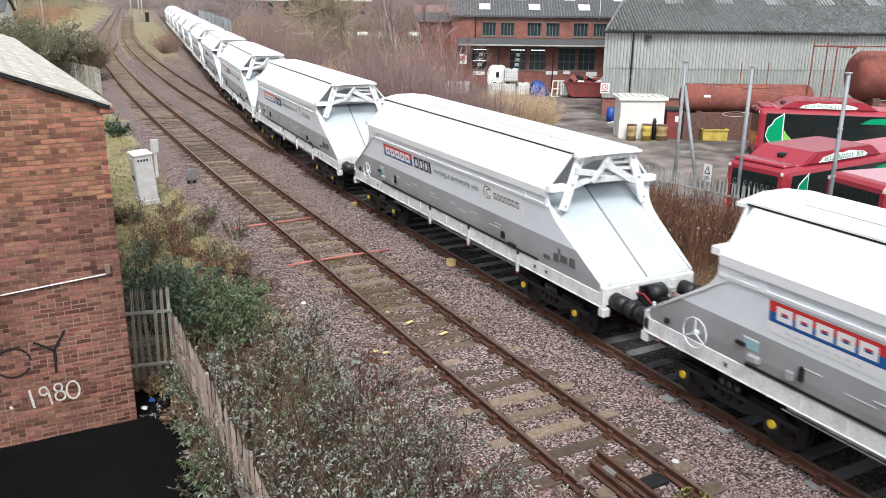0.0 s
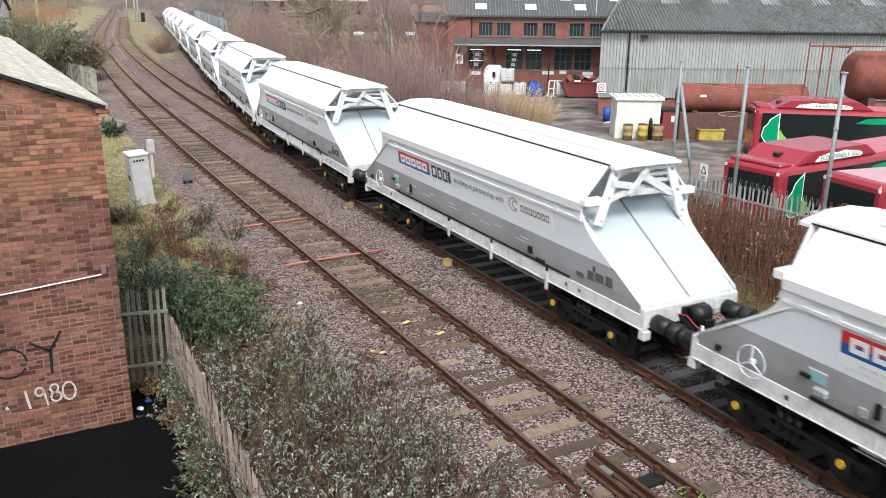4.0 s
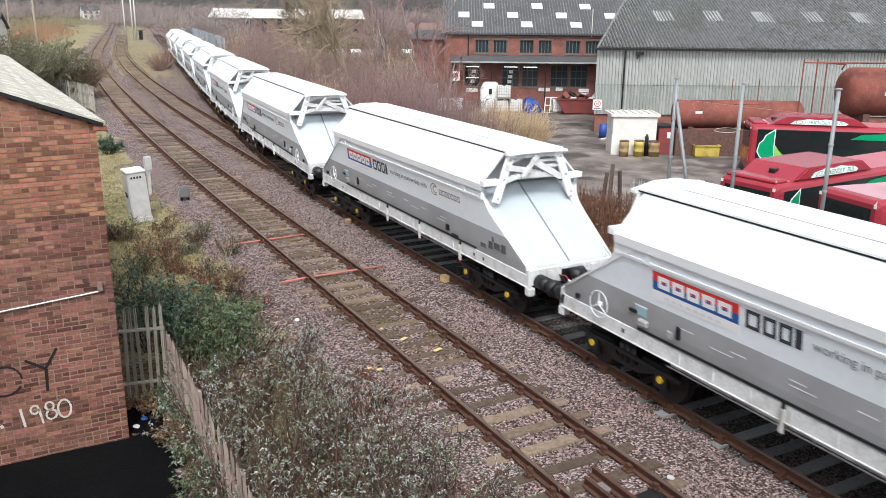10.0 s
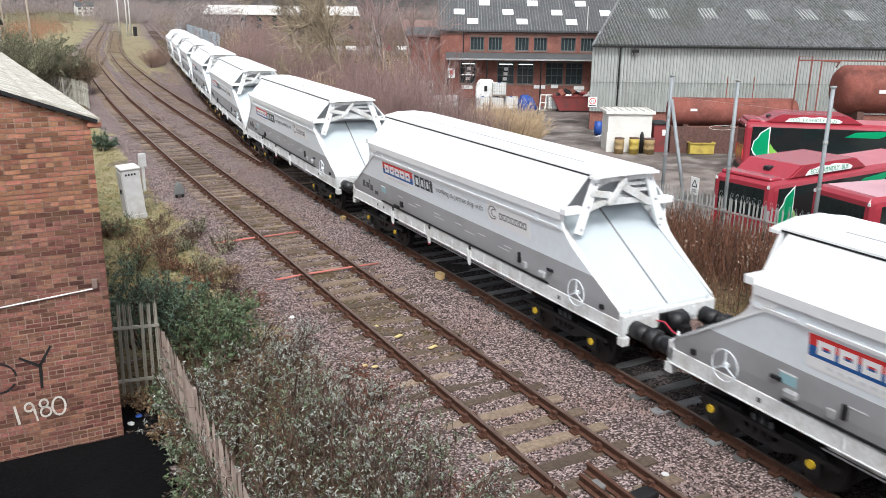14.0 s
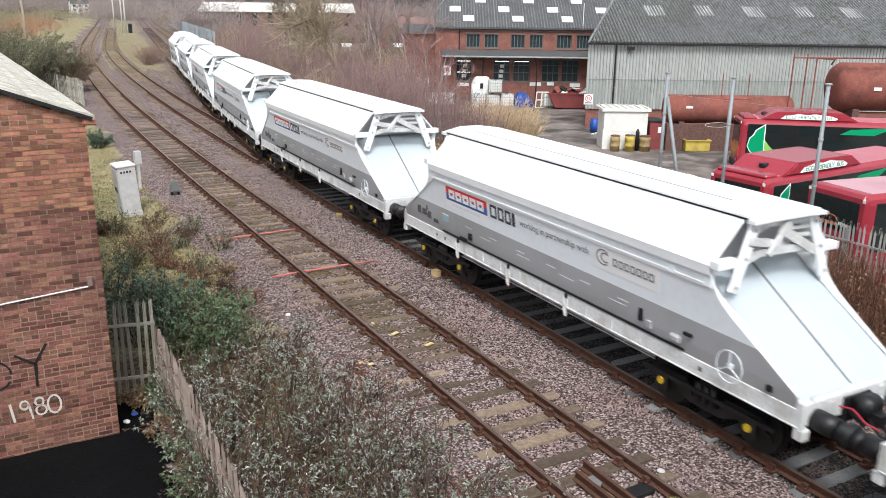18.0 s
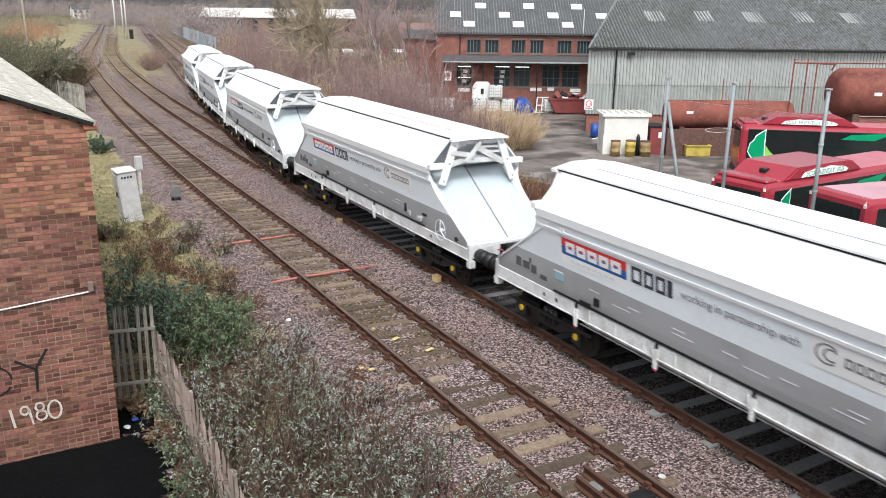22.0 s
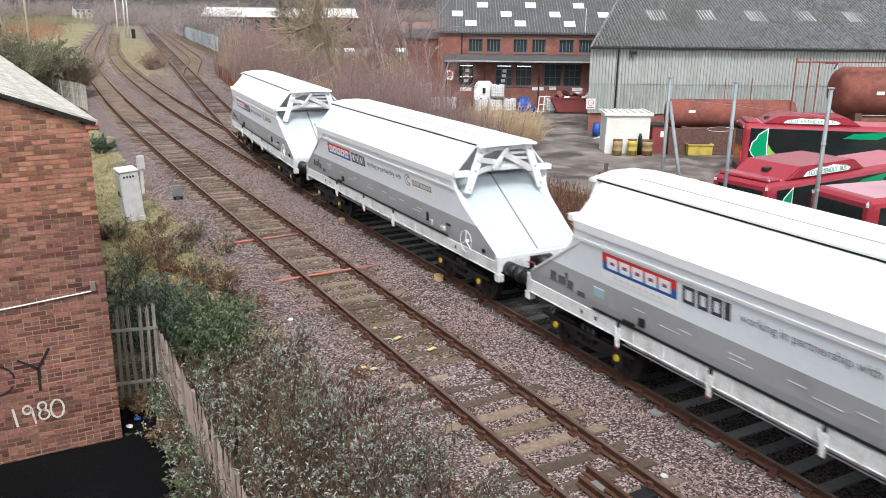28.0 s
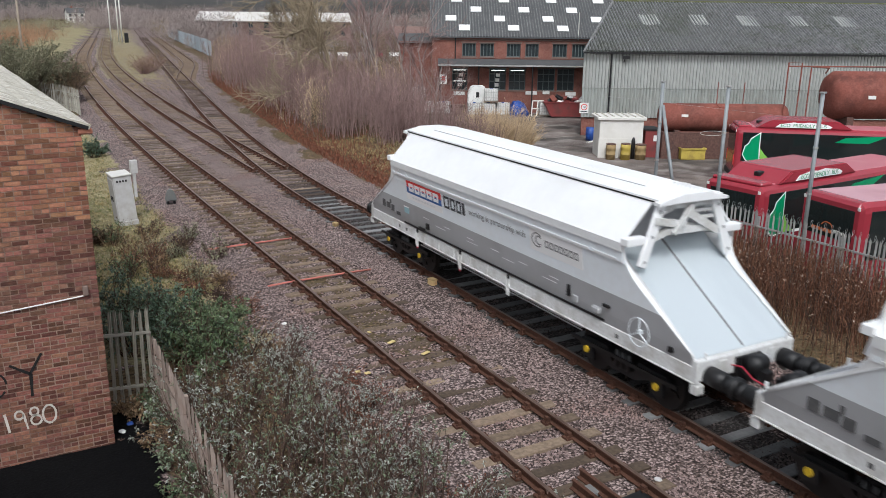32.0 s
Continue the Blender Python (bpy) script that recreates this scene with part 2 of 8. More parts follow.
SILVER = material("light grey wagon paint", (0.78, 0.83, 0.87), 0.36, spots=[((0.71, 0.75, 0.78), 0.5, 0.4)], grain=[((0.68, 0.69, 0.69), 0.25, 6)])
DARKGREY = material("shadowy grey opening", (0.09, 0.09, 0.092), 0.7, spots=[((0.16, 0.155, 0.15), 0.6, 5)])
DARKTIMBER = material("dark timber sleeper", (0.105, 0.078, 0.064), 0.9, vary=0.45, coords="World", spots=[((0.19, 0.145, 0.11), 0.5, 0.9)], grain=[((0.07, 0.05, 0.04), 0.6, 14)], bump=0.5, bump_scale=30)
SOLEBAR = material("grimy white underframe paint", (0.68, 0.69, 0.69), 0.5, spots=[((0.46, 0.45, 0.42), 0.7, 2.6)], grain=[((0.34, 0.32, 0.30), 0.35, 16)])
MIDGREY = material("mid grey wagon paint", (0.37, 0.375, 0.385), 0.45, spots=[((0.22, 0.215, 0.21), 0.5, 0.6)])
GALV = material("galvanised hopper plate", (0.69, 0.755, 0.79), 0.36, 0.45, spots=[((0.59, 0.65, 0.69), 0.6, 0.9)], rough_vary=0.08, stretch=(1, 0.35, 0.35))
BLACKSTEEL = material("black oily steel", (0.008, 0.008, 0.009), 0.5, 0.1, spots=[((0.018, 0.017, 0.018), 0.6, 3)])
WHEELSTEEL = material("wheel steel", (0.016, 0.015, 0.015), 0.55, 0.3, spots=[((0.03, 0.025, 0.022), 0.5, 4)])
YELLOW = material("yellow axle cap", (0.55, 0.37, 0.02), 0.5, spots=[((0.5, 0.33, 0.02), 0.4, 8)])
LOGORED = material("red panel paint", (0.62, 0.03, 0.03), 0.4)
LOGOBLUE = material("blue panel paint", (0.015, 0.10, 0.33), 0.4)
LOGOWHITE = material("white panel paint", (0.82, 0.82, 0.82), 0.4)
INK = material("dark lettering", (0.035, 0.04, 0.05), 0.5)
PALEINK = material("pale grey lettering", (0.68, 0.69, 0.70), 0.5)
GREYINK = material("grey lettering", (0.2, 0.2, 0.21), 0.5)
TEAL = material("pale teal label", (0.30, 0.49, 0.54), 0.4)
REDHOSE = material("red hose", (0.38, 0.02, 0.045), 0.5)


# ---- the lie of the land ----
T1, T2, GAUGE = 7.59, 11.17, 1.505          # centre lines of the two near tracks, at x


def bend(y):
    """How far the main tracks swing to the right at y."""
    if y < 30:
        return 0.0
    return (y - 30) ** 2 / 1980 if y < 160 else 8.535 + 0.1313 * (y - 160)


def branch(y):
    """How far the branch track, on which the train comes, leaves the line of the second track."""
    return 0.14 * ((y - 28) - 11 * (1 - math.exp(-(y - 28) / 11))) if y > 28 else 0.0


def smooth(a, b, v):
    t = min(max((v - a) / (b - a), 0.0), 1.0)
    return t * t * (3 - 2 * t)


def siding(y):
    return branch(y) + 3.1 * smooth(84, 126, y)


YARD_Z = -1.3
SHED_O = Vector((37.1, 46.7, 0))            # near corner of the grey shed
SHED_W = Vector((0.88, -0.475, 0))          # along its wall
SHED_N = Vector((0.475, 0.88, 0))           # away from the railway


def land(x, y):
    """Ground height: ballast bed, cess, falling to the yard beyond the boundary fence."""
    k = bend(y)
    right = 14.2 + branch(max(y, 0)) + (3.0 * smooth(84, 126, y))
    left = 5.2 + k
    if left < x < right:
        z = -0.21
        mid_l, mid_r = T2 + 1.9 + k, T2 - 1.9 + branch(y)
        if mid_r - mid_l > 1.0 and mid_l < x < mid_r:
            z -= 0.12 * smooth(0, 1.2, min(x - mid_l, mid_r - x))
        return z
    if x <= left:
        d = left - x
        if y < 24:
            return -0.21 - 0.05 * smooth(0, 1, d) + 0.05 * smooth(1.5, 2.5, d) + 0.27 * smooth(2.75, 3.3, d) * (1 - smooth(14.6, 15.5, y))
        return -0.21 - 0.1 * smooth(0, 1.2, d) + 0.02 * max(d - 2, 0) * smooth(24, 40, y) * (1 if d < 40 else 40 / d)
    d = x - right
    edge = 20.8 + max(0.0, y - 34) * 0.16
    z = -0.21 - 0.2 * smooth(0, 1.5, d) + 0.15 * smooth(2.5, 5, d)
    if y < 100:
        z += (YARD_Z - z) * smooth(edge - 0.2, edge + 2.2, x) * (1 - smooth(80, 100, y))
    return z


def zone(x, y):
    k = bend(y)
    right = 14.6 - 1.0 * smooth(30, 42, y) + branch(max(y, 0)) + 3.0 * smooth(84, 126, y)
    w = 0.35 * math.sin(y * 0.9) + 0.25 * math.sin(y * 2.3 + x)
    if 4.9 + k + w < x < right + w:
        mid_l, mid_r = T2 + (2.0 if y < 88 else -1.7) + k, T2 - 2.0 + branch(y)
        if y > 92 + 5 * math.sin(x * 1.7) and mid_l < x < mid_r:
            return 2
        return 0
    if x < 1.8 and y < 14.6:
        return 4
    if x < 5.4 and y < 17:
        return 1
    if x <= 4.9 + k + w:
        return 2 if (y < 62 or (y > 84 and x > k - 6)) else 1
    edge = 20.8 + max(0.0, y - 34) * 0.16
    if x > edge + 1.6 and y < 84:
        return 3
    return 1


def make_ground():
    xs = [-900, -500, -250, -120, -60, -30, -15, -8, -4, -2, -0.5] + [i * 0.5 for i in range(0, 52)] + [26 + i * 1.0 for i in range(0, 30)] + [58, 64, 72, 82, 95, 120, 160, 220, 320, 480, 700, 1000]
    ys = [-300, -120, -50, -25, -12, -6, -3] + [i * 0.6 for i in range(0, 60)] + [36 + i * 1.0 for i in range(0, 34)] + [70 + 2.5 * i for i in range(0, 40)] + [175, 185, 200, 220, 245, 275, 310, 350, 400, 470, 560, 700, 900, 1200]
    bm = bmesh.new()
    masks = [bm.verts.layers.float.new(k) for k in ("earth", "grass", "yard", "tarmac", "oil")]
    grid = []
    for x in xs:
        row = []
        for y in ys:
            v = bm.verts.new((x, y, land(x, y) + (noise.noise(Vector((x, y, 0)) * 0.7) * 0.05 if abs(x - 9) < 400 else 0)))
            k = zone(x, y)
            brown = 0.5 if 14 < y < 42 and abs(x - T1 - bend(y)) < 0.8 else 0.0
            for i, layer in enumerate(masks):
                v[layer] = 0.6 if k == 2 and i == 1 and x > T2 - 1.7 + bend(y) else 1.0 if k == i + 1 or (i == 4 and 0 < y < 33 and abs(x - T2 - branch(y)) < 0.8) else brown if i == 0 else 0.0
            row.append(v)
        grid.append(row)
    for i in range(len(xs) - 1):
        for j in range(len(ys) - 1):
            f = bm.faces.new((grid[i][j], grid[i + 1][j], grid[i + 1][j + 1], grid[i][j + 1]))
            f.smooth = True
    return tagged(obj("ground", bm, GROUND), "stony trackbed, rough winter verges and a wet yard", "ground", kind="structure")


make_ground()


# ---- tracks ----
RAIL = [(-0.07, -0.16), (0.07, -0.16), (0.07, -0.145), (0.012, -0.125), (0.010, -0.05), (0.036, -0.035), (0.036, -0.004), (0.03, 0.0), (-0.03, 0.0),
        (-0.036, -0.004), (-0.036, -0.035), (-0.010, -0.05), (-0.012, -0.125), (-0.07, -0.145)]


def rail(line, offset, ys, parent, label=""):
    """One rail beside a centre line x = line(y)."""
    bm = bmesh.new()
    rings = []
    for y in ys:
        s = (line(y + 0.5) - line(y - 0.5))
        n = Vector((1, -s, 0)).normalized()
        c = Vector((line(y), y, 0)) + n * offset
        rings.append([bm.verts.new(c + n * a + Vector((0, 0, b))) for a, b in RAIL])
    for r, t in zip(rings, rings[1:]):
        for k in range(len(RAIL)):
            f = bm.faces.new((r[k], t[k], t[(k + 1) % len(RAIL)], r[(k + 1) % len(RAIL)]))
            f.material_index = 1 if k in (6, 7, 8) else 0
    bm.faces.new(rings[0])
    bm.faces.new(rings[-1][::-1])
    bmesh.ops.recalc_face_normals(bm, faces=bm.faces[:])
    return part("rail", bm, [RUST, RAILTOP], parent, label)


def steps(a, b):
    out, y = [], a
    while y < b:
        out.append(y)
        y += 1.0 if 80 <= y < 130 else 2.0 if y < 120 else 6.0 if y < 260 else 20.0
    return out + [b]


def sleeper_mesh(name, mat, half, seed):
    rnd = random.Random(seed)
    bm = box((-half, -0.125, -0.30), (half, 0.125, -0.168), 0.012)
    for v in bm.verts:
        v.co.x += rnd.uniform(-0.03, 0.03)
        v.co.y += rnd.uniform(-0.012, 0.012)
        v.co.z += rnd.uniform(-0.008, 0.006)
    me = bpy.data.meshes.new(name)
    bm.to_mesh(me)
    bm.free()
    me.materials.append(mat)
    return me


def chair_bm(bm, x, y, s, z=-0.166):
    """A cast rail chair with its two bolts on the sleeper."""
    m = Matrix.Translation((x, y, 0)) @ Matrix.Rotation(-math.atan(s), 4, "Z")
    quad_box(bm, (-0.17, -0.085, z - 0.01), (0.17, 0.085, z + 0.035), m)
    quad_box(bm, (-0.115, -0.055, z + 0.035), (-0.045, 0.055, z + 0.12), m)
    quad_box(bm, (0.04, -0.055, z + 0.035), (0.115, 0.055, z + 0.12), m)
    for a in (-0.13, 0.13):
        quad_box(bm, (a - 0.018, -0.06, z + 0.03), (a + 0.018, -0.025, z + 0.065), m)


def track(name, label, line, y0, y1, mats, spacing, near, half=1.3, sink=0.0, seed=1, beyond=None):
    rnd = random.Random(seed)
    th = thing(name, label, "railway track", kind="structure")
    for o in (-GAUGE / 2, GAUGE / 2):
        rail(line, o, steps(y0, y1), th)
    meshes = [sleeper_mesh("sleeper", m, half if i % 3 == 0 or half == 1.3 else half - 0.16, 5 + i) for i, m in enumerate(mats)]
    dark = [sleeper_mesh("sleeper", m, half, 15 + i) for i, m in enumerate(beyond or ())]
    far, chairs = bmesh.new(), bmesh.new()
    y, n = y0 + 0.3, 0
    while y < min(y1, 240):
        s = line(y + 0.5) - line(y - 0.5)
        m = pose(line(y) + rnd.uniform(-0.05, 0.05), y + rnd.uniform(-0.03, 0.03), -sink + rnd.uniform(-0.02, 0.012), 0, 0, -math.degrees(math.atan(s)) + rnd.uniform(-1.2, 1.2))
        if near[0] < y < near[1]:
            share("sleeper", rnd.choice(dark if dark and y > 31 + rnd.uniform(-2, 2) else meshes), th, m)
        else:
            quad_box(far, (-half, -0.125, -0.30), (half, 0.125, -0.168), m)
        if y < 70:
            for o in (-GAUGE / 2, GAUGE / 2):
                chair_bm(chairs, line(y) + o, y, s, -0.166 - sink * 0.5)
        y += spacing
    if len(far.verts):
        tagged(part("far_sleepers", far, (beyond or mats)[0], th), kind="stuff")
    tagged(part("rail_chairs", chairs, RUST, th, "rusty cast rail chairs"), kind="stuff")
    return th


track("railway_track", "rusty railway track on weathered brown timber sleepers", lambda y: T1 + bend(y), 1.0, 700.0, [TIMBER, TIMBER], 0.64, (4, 60), sink=0.01, seed=2)
track("railway_track", "railway track on grey sleepers carrying the wagons", lambda y: T2 + branch(y), 1.0, 420.0, [GREYSLEEPER, GREYSLEEPER, GREYSLEEPER], 0.64, (4, 60), half=1.06, sink=0.016, seed=3, beyond=[DARKTIMBER, TIMBER])
track("railway_track", "grassy disused railway track curving into the distance", lambda y: T2 + bend(y), 37.0, 700.0, [TIMBER], 0.64, (44, 60), sink=0.022, seed=4)
track("railway_track", "rusty siding beside the branch line", lambda y: T2 + siding(y), 92.0, 330.0, [TIMBER], 0.7, (0, 0), sink=0.0, seed=6)


# ---- hopper wagons ----
HL = 6.75                                   # half length over the headstocks
PITCH = 14.706                              # from wagon to wagon
SIDE = [(1.18, 1.27), (1.215, 1.45), (1.285, 2.15), (1.345, 2.62), (1.40, 2.98)]   # half widths and heights of the flared side


def half_at(z):
    for (a, b), (c, d) in zip(SIDE, SIDE[1:]):
        if z <= d:
            return a + (c - a) * (z - b) / (d - b)
    return SIDE[-1][0]


def end_y(z):
    """Where the side sheet ends towards the headstock, at height z: a straight slope that curves upright."""
    u = 1.575 * max(min(z, 2.25) - 1.42, 0.0)
    if z > 2.25:
        k = min(z - 2.25, 0.6)
        u += 1.575 * k - 1.3125 * k * k
    return HL - 0.06 - u


def slope_y(z):
    """Where the sloping end sheet stands at height z."""
    return HL - 0.10 - 1.5625 * (z - 1.42)


def side_sheet(sgn, levels, mat_of, off=0.0):
    bm = bmesh.new()
    for (z0, z1) in zip(levels, levels[1:]):
        v = []
        for z, e in ((z0, -1), (z0, 1), (z1, 1), (z1, -1)):
            v.append(bm.verts.new((sgn * (half_at(z) + off), e * end_y(z), z)))
        f = bm.faces.new(v if sgn > 0 else v[::-1])
        f.material_index = mat_of((z0 + z1) / 2)
    bmesh.ops.remove_doubles(bm, verts=bm.verts, dist=1e-4)
    solid(bm, 0.02)
    bmesh.ops.recalc_face_normals(bm, faces=bm.faces[:])
    return bm


def on_side(sgn, y, z, off=0.004):
    """A frame on the flared side: x runs along the reading direction, y up the sheet."""
    a, b = half_at(z - 0.1), half_at(z + 0.1)
    up = Vector((sgn * (b - a), 0, 0.2)).normalized()
    along = Vector((0, sgn, 0))
    out = along.cross(up)
    m = Matrix((along, up, out)).transposed().to_4x4()
    m.translation = Vector((sgn * half_at(z), y, z)) + out * off
    return m


def plate(m, x0, y0, x1, y1, t=0.003):
    bm = bmesh.new()
    quad_box(bm, (x0, y0, -0.002), (x1, y1, t), m)
    return bm


def hollow(m, x0, y0, x1, y1, edge, t=0.004):
    """A flat hollow block with cut corners."""
    bm = bmesh.new()

    def loop(d, z):
        a, b, c, e = x0 + d, y0 + d, x1 - d, y1 - d
        k = 0.002
        return [bm.verts.new(m @ Vector((*p, z))) for p in ((a + k, b), (c - k, b), (c, b + k), (c, e - k), (c - k, e), (a + k, e), (a, e - k), (a, b + k))]

    oi, ii = loop(0, t), loop(edge, t)
    ob, ib = loop(0, -0.002), loop(edge, -0.002)
    for k in range(8):
        j = (k + 1) % 8
        bm.faces.new((oi[k], oi[j], ii[j], ii[k]))
        bm.faces.new((ob[k], ob[j], oi[j], oi[k]))
        bm.faces.new((ii[k], ii[j], ib[j], ib[k]))
        bm.faces.new((ib[k], ib[j], ob[j], ob[k]))
    return bm


def bars(m, cells, t=0.003):
    bm = bmesh.new()
    for x0, y0, x1, y1 in cells:
        quad_box(bm, (x0, y0, -0.002), (x1, y1, t), m)
    return bm


def make_wagon():
    w = thing("hopper_wagon", "white and grey covered bogie hopper wagon on the track", "railway wagon", group="wagons of the freight train")
    # underframe
    for s in (-1, 1):
        part("solebar", box((min(s * 1.10, s * 1.20), -HL, 0.98), (max(s * 1.10, s * 1.20), HL, 1.27), 0.012), SOLEBAR, w, "grimy white steel solebar")
        part("sill_web", box((min(s * 1.02, s * 1.10), -3.5, 0.86), (max(s * 1.02, s * 1.10), 3.5, 0.98), 0.01), SOLEBAR, w)
        part("sole_flange", box((min(s * 1.10, s * 1.225), -HL + 0.05, 0.982), (max(s * 1.10, s * 1.225), HL - 0.05, 1.0)), SOLEBAR, w)
        for k in range(6):
            part("sole_plate", box((min(s * 1.10, s * 1.125), -3.0 + 1.15 * k - 0.22, 0.88), (max(s * 1.10, s * 1.125), -3.0 + 1.15 * k + 0.22, 0.965), 0.006), MIDGREY, w)
        bm = bmesh.new()
        tube(bm, [(s * 1.13, -3.55, 0.85), (s * 1.13, 3.55, 0.85)], 0.016, 8)
        part("brake_pipe", bm, MIDGREY, w)
        for k in range(9):
            part("sole_stiffener", box((min(s * 1.19, s * 1.215), -3.2 + 0.8 * k - 0.02, 0.98), (max(s * 1.19, s * 1.215), -3.2 + 0.8 * k + 0.02, 1.26)), SOLEBAR, w)
    part("centre_sill", box((-0.32, -HL + 0.1, 0.80), (0.32, HL - 0.1, 1.2)), BLACKSTEEL, w)
    for e in (-1, 1):
        part("headstock", box((-1.2, min(e * (HL - 0.16), e * HL), 1.02), (1.2, max(e * (HL - 0.16), e * HL), 1.40), 0.02), SOLEBAR, w, "white headstock beam")
        for s in (-1, 1):
            part("buffer_step", box((s * 1.12 - 0.09, e * (HL - 0.05) - 0.09, 0.78), (s * 1.12 + 0.09, e * (HL - 0.05) + 0.09, 0.97), 0.02), SOLEBAR, w)
            bm = bmesh.new()
            tube(bm, [(s * 0.90, e * HL, 1.10), (s * 0.90, e * (HL + 0.38), 1.10)], 0.17, 16)
            tube(bm, [(s * 0.90, e * (HL + 0.38), 1.10), (s * 0.90, e * (HL + 0.56), 1.10)], 0.15, 16)
            disc(bm, (s * 0.90, e * (HL + 0.575), 1.10), (0, 1, 0), 0.20, 0.045, 20)
            part("buffer", bm, BLACKSTEEL, w, "black sprung buffer", True)
            part("lamp_bracket", box((s * 1.0 - 0.02, e * (HL - 0.03) - 0.02, 1.40), (s * 1.0 + 0.02, e * (HL - 0.03) + 0.02, 1.52), 0.006), WHITE, w)
        bm = bmesh.new()
        quad_box(bm, (-0.10, min(e * HL, e * (HL + 0.5)), 0.98), (0.10, max(e * HL, e * (HL + 0.5)), 1.16))
        quad_box(bm, (-0.30, min(e * HL, e * (HL + 0.05)), 0.9), (0.30, max(e * HL, e * (HL + 0.05)), 1.32))
        for x in (-0.22, 0.2, 0.32):
            bar(bm, (x, e * HL, 1.15), (x * 0.8, e * (HL + 0.33), 0.95), 0.05)
        part("coupler", bm, BLACKSTEEL, w, "black drawgear")
        bm = bmesh.new()
        disc(bm, (0.0, e * (HL + 0.20), 1.20), (1, 0, 0), 0.17, 0.34, 16)
        part("draw_spring", bm, BLACKSTEEL, w, "black draw spring housing", True)
        bm = bmesh.new()
        tube(bm, [(0.08, e * (HL + 0.3), 1.06), (0.09, e * (HL + 0.55), 0.86), (0.0, e * (HL + 0.62), 0.80), (-0.09, e * (HL + 0.55), 0.86), (-0.08, e * (HL + 0.3), 1.06)], 0.035, 8)
        part("coupling_link", bm, WHEELSTEEL, w, "dark steel coupling link", True)
        part("brake_cock", box((-0.42 * e - 0.05, e * (HL + 0.10) - 0.08, 1.12), (-0.42 * e + 0.05, e * (HL + 0.10) + 0.08, 1.24), 0.02), MIDGREY, w)
        for a in (-0.62, 0.62):
            part("headstock_pad", box((a - 0.10, min(e * HL, e * (HL + 0.03)), 1.12), (a + 0.10, max(e * HL, e * (HL + 0.03)), 1.34), 0.01), SOLEBAR, w)
        bm = bmesh.new()
        tube(bm, [(0.36 * e, e * HL, 1.18), (0.34 * e, e * (HL + 0.2), 1.22), (0.26 * e, e * (HL + 0.38), 1.05), (0.2 * e, e * (HL + 0.58), 1.0)], 0.015, 7)
        part("brake_hose", bm, REDHOSE, w, "red brake hose")
    # hopper body
    for s in (-1, 1):
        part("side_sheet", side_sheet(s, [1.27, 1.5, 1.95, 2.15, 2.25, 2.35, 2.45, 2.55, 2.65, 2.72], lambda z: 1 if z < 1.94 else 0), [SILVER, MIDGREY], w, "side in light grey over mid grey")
        # raised top band with shallow recesses
        items = bmesh.new()
        for z0, z1, o in ((2.88, 3.05, 0.03), (2.66, 2.72, 0.025)):
            v = [items.verts.new((s * (half_at(z) + d), e * (HL - 1.86), z)) for z, d, e in ((z0, o, -1), (z0, o, 1), (z1, o, 1), (z1, o, -1), (z0, -0.05, -1), (z0, -0.05, 1), (z1, -0.05, 1), (z1, -0.05, -1))]
            for a in ((0, 1, 2, 3), (5, 4, 7, 6), (0, 4, 5, 1), (3, 2, 6, 7), (0, 3, 7, 4), (1, 5, 6, 2)):
                items.faces.new([v[k] for k in a])
        bmesh.ops.recalc_face_normals(items, faces=items.faces[:])
        part("top_rail", items, WHITE, w)
        bm = bmesh.new()
        for e0, e1 in ((-HL + 1.86, HL - 1.86),):
            v = [bm.verts.new((s * (half_at(z) - 0.012), e, z)) for z, e in ((2.70, e0), (2.70, e1), (2.92, e1), (2.92, e0))]
            bm.faces.new(v)
        solid(bm, 0.02)
        part("recess_panel", bm, SILVER, w)
        for y in (-HL + 1.95, -HL + 2.75, HL - 2.75, HL - 1.95):
            bm = bmesh.new()
            quad_box(bm, (min(s * 1.34, s * 1.385), y - 0.07, 2.68), (max(s * 1.34, s * 1.385), y + 0.07, 2.93))
            part("rib", bm, SILVER, w)
        # black strip put in for the shaded gap under the body, between the bogies
        part("underfloor_rail", box((min(s * 1.16, s * 1.222), -4.3, 1.31), (max(s * 1.16, s * 1.222), 4.4, 1.345)), BLACKSTEEL, w, "black strip for the shaded gap above the solebar")
    # roof: two slopes, the walkway strip and the folding hatches
    for s in (-1, 1):
        bm = bmesh.new()
        a, b = (s * 1.425, 3.04), (s * 0.735, 3.80)
        o = 0.03
        prism(bm, [a, b, (b[0] - s * o * 0.8, b[1] - o), (a[0] - s * o * 0.8, a[1] - o)], -HL + 1.86, HL - 1.86)
        part("roof_slope", bm, WHITE, w, "clean white roof slope")
        bm = bmesh.new()
        c, d = (s * 0.80, 3.82), (s * 0.28, 3.90)
        prism(bm, [c, d, (s * 0.28, 3.86), (s * 0.80, 3.785)], -HL + 1.66, HL - 1.66)
        part("hatch", bm, WHITE, w, "white roof hatch")
        # black strip draws the shadow gap below the hatch edge
        part("hatch_seal", box((min(s * 0.735, s * 0.795), -HL + 1.72, 3.755), (max(s * 0.735, s * 0.795), HL - 1.72, 3.783)), BLACKSTEEL, w, "black strip for the shadow gap under the hatch")
    bm = bmesh.new()
    prism(bm, [(-0.36, 3.90), (-0.27, 3.965), (0.27, 3.965), (0.36, 3.90), (0.36, 3.87), (-0.36, 3.87)], -HL + 2.5, HL - 2.5)
    part("ridge_cap", bm, WHITE, w)
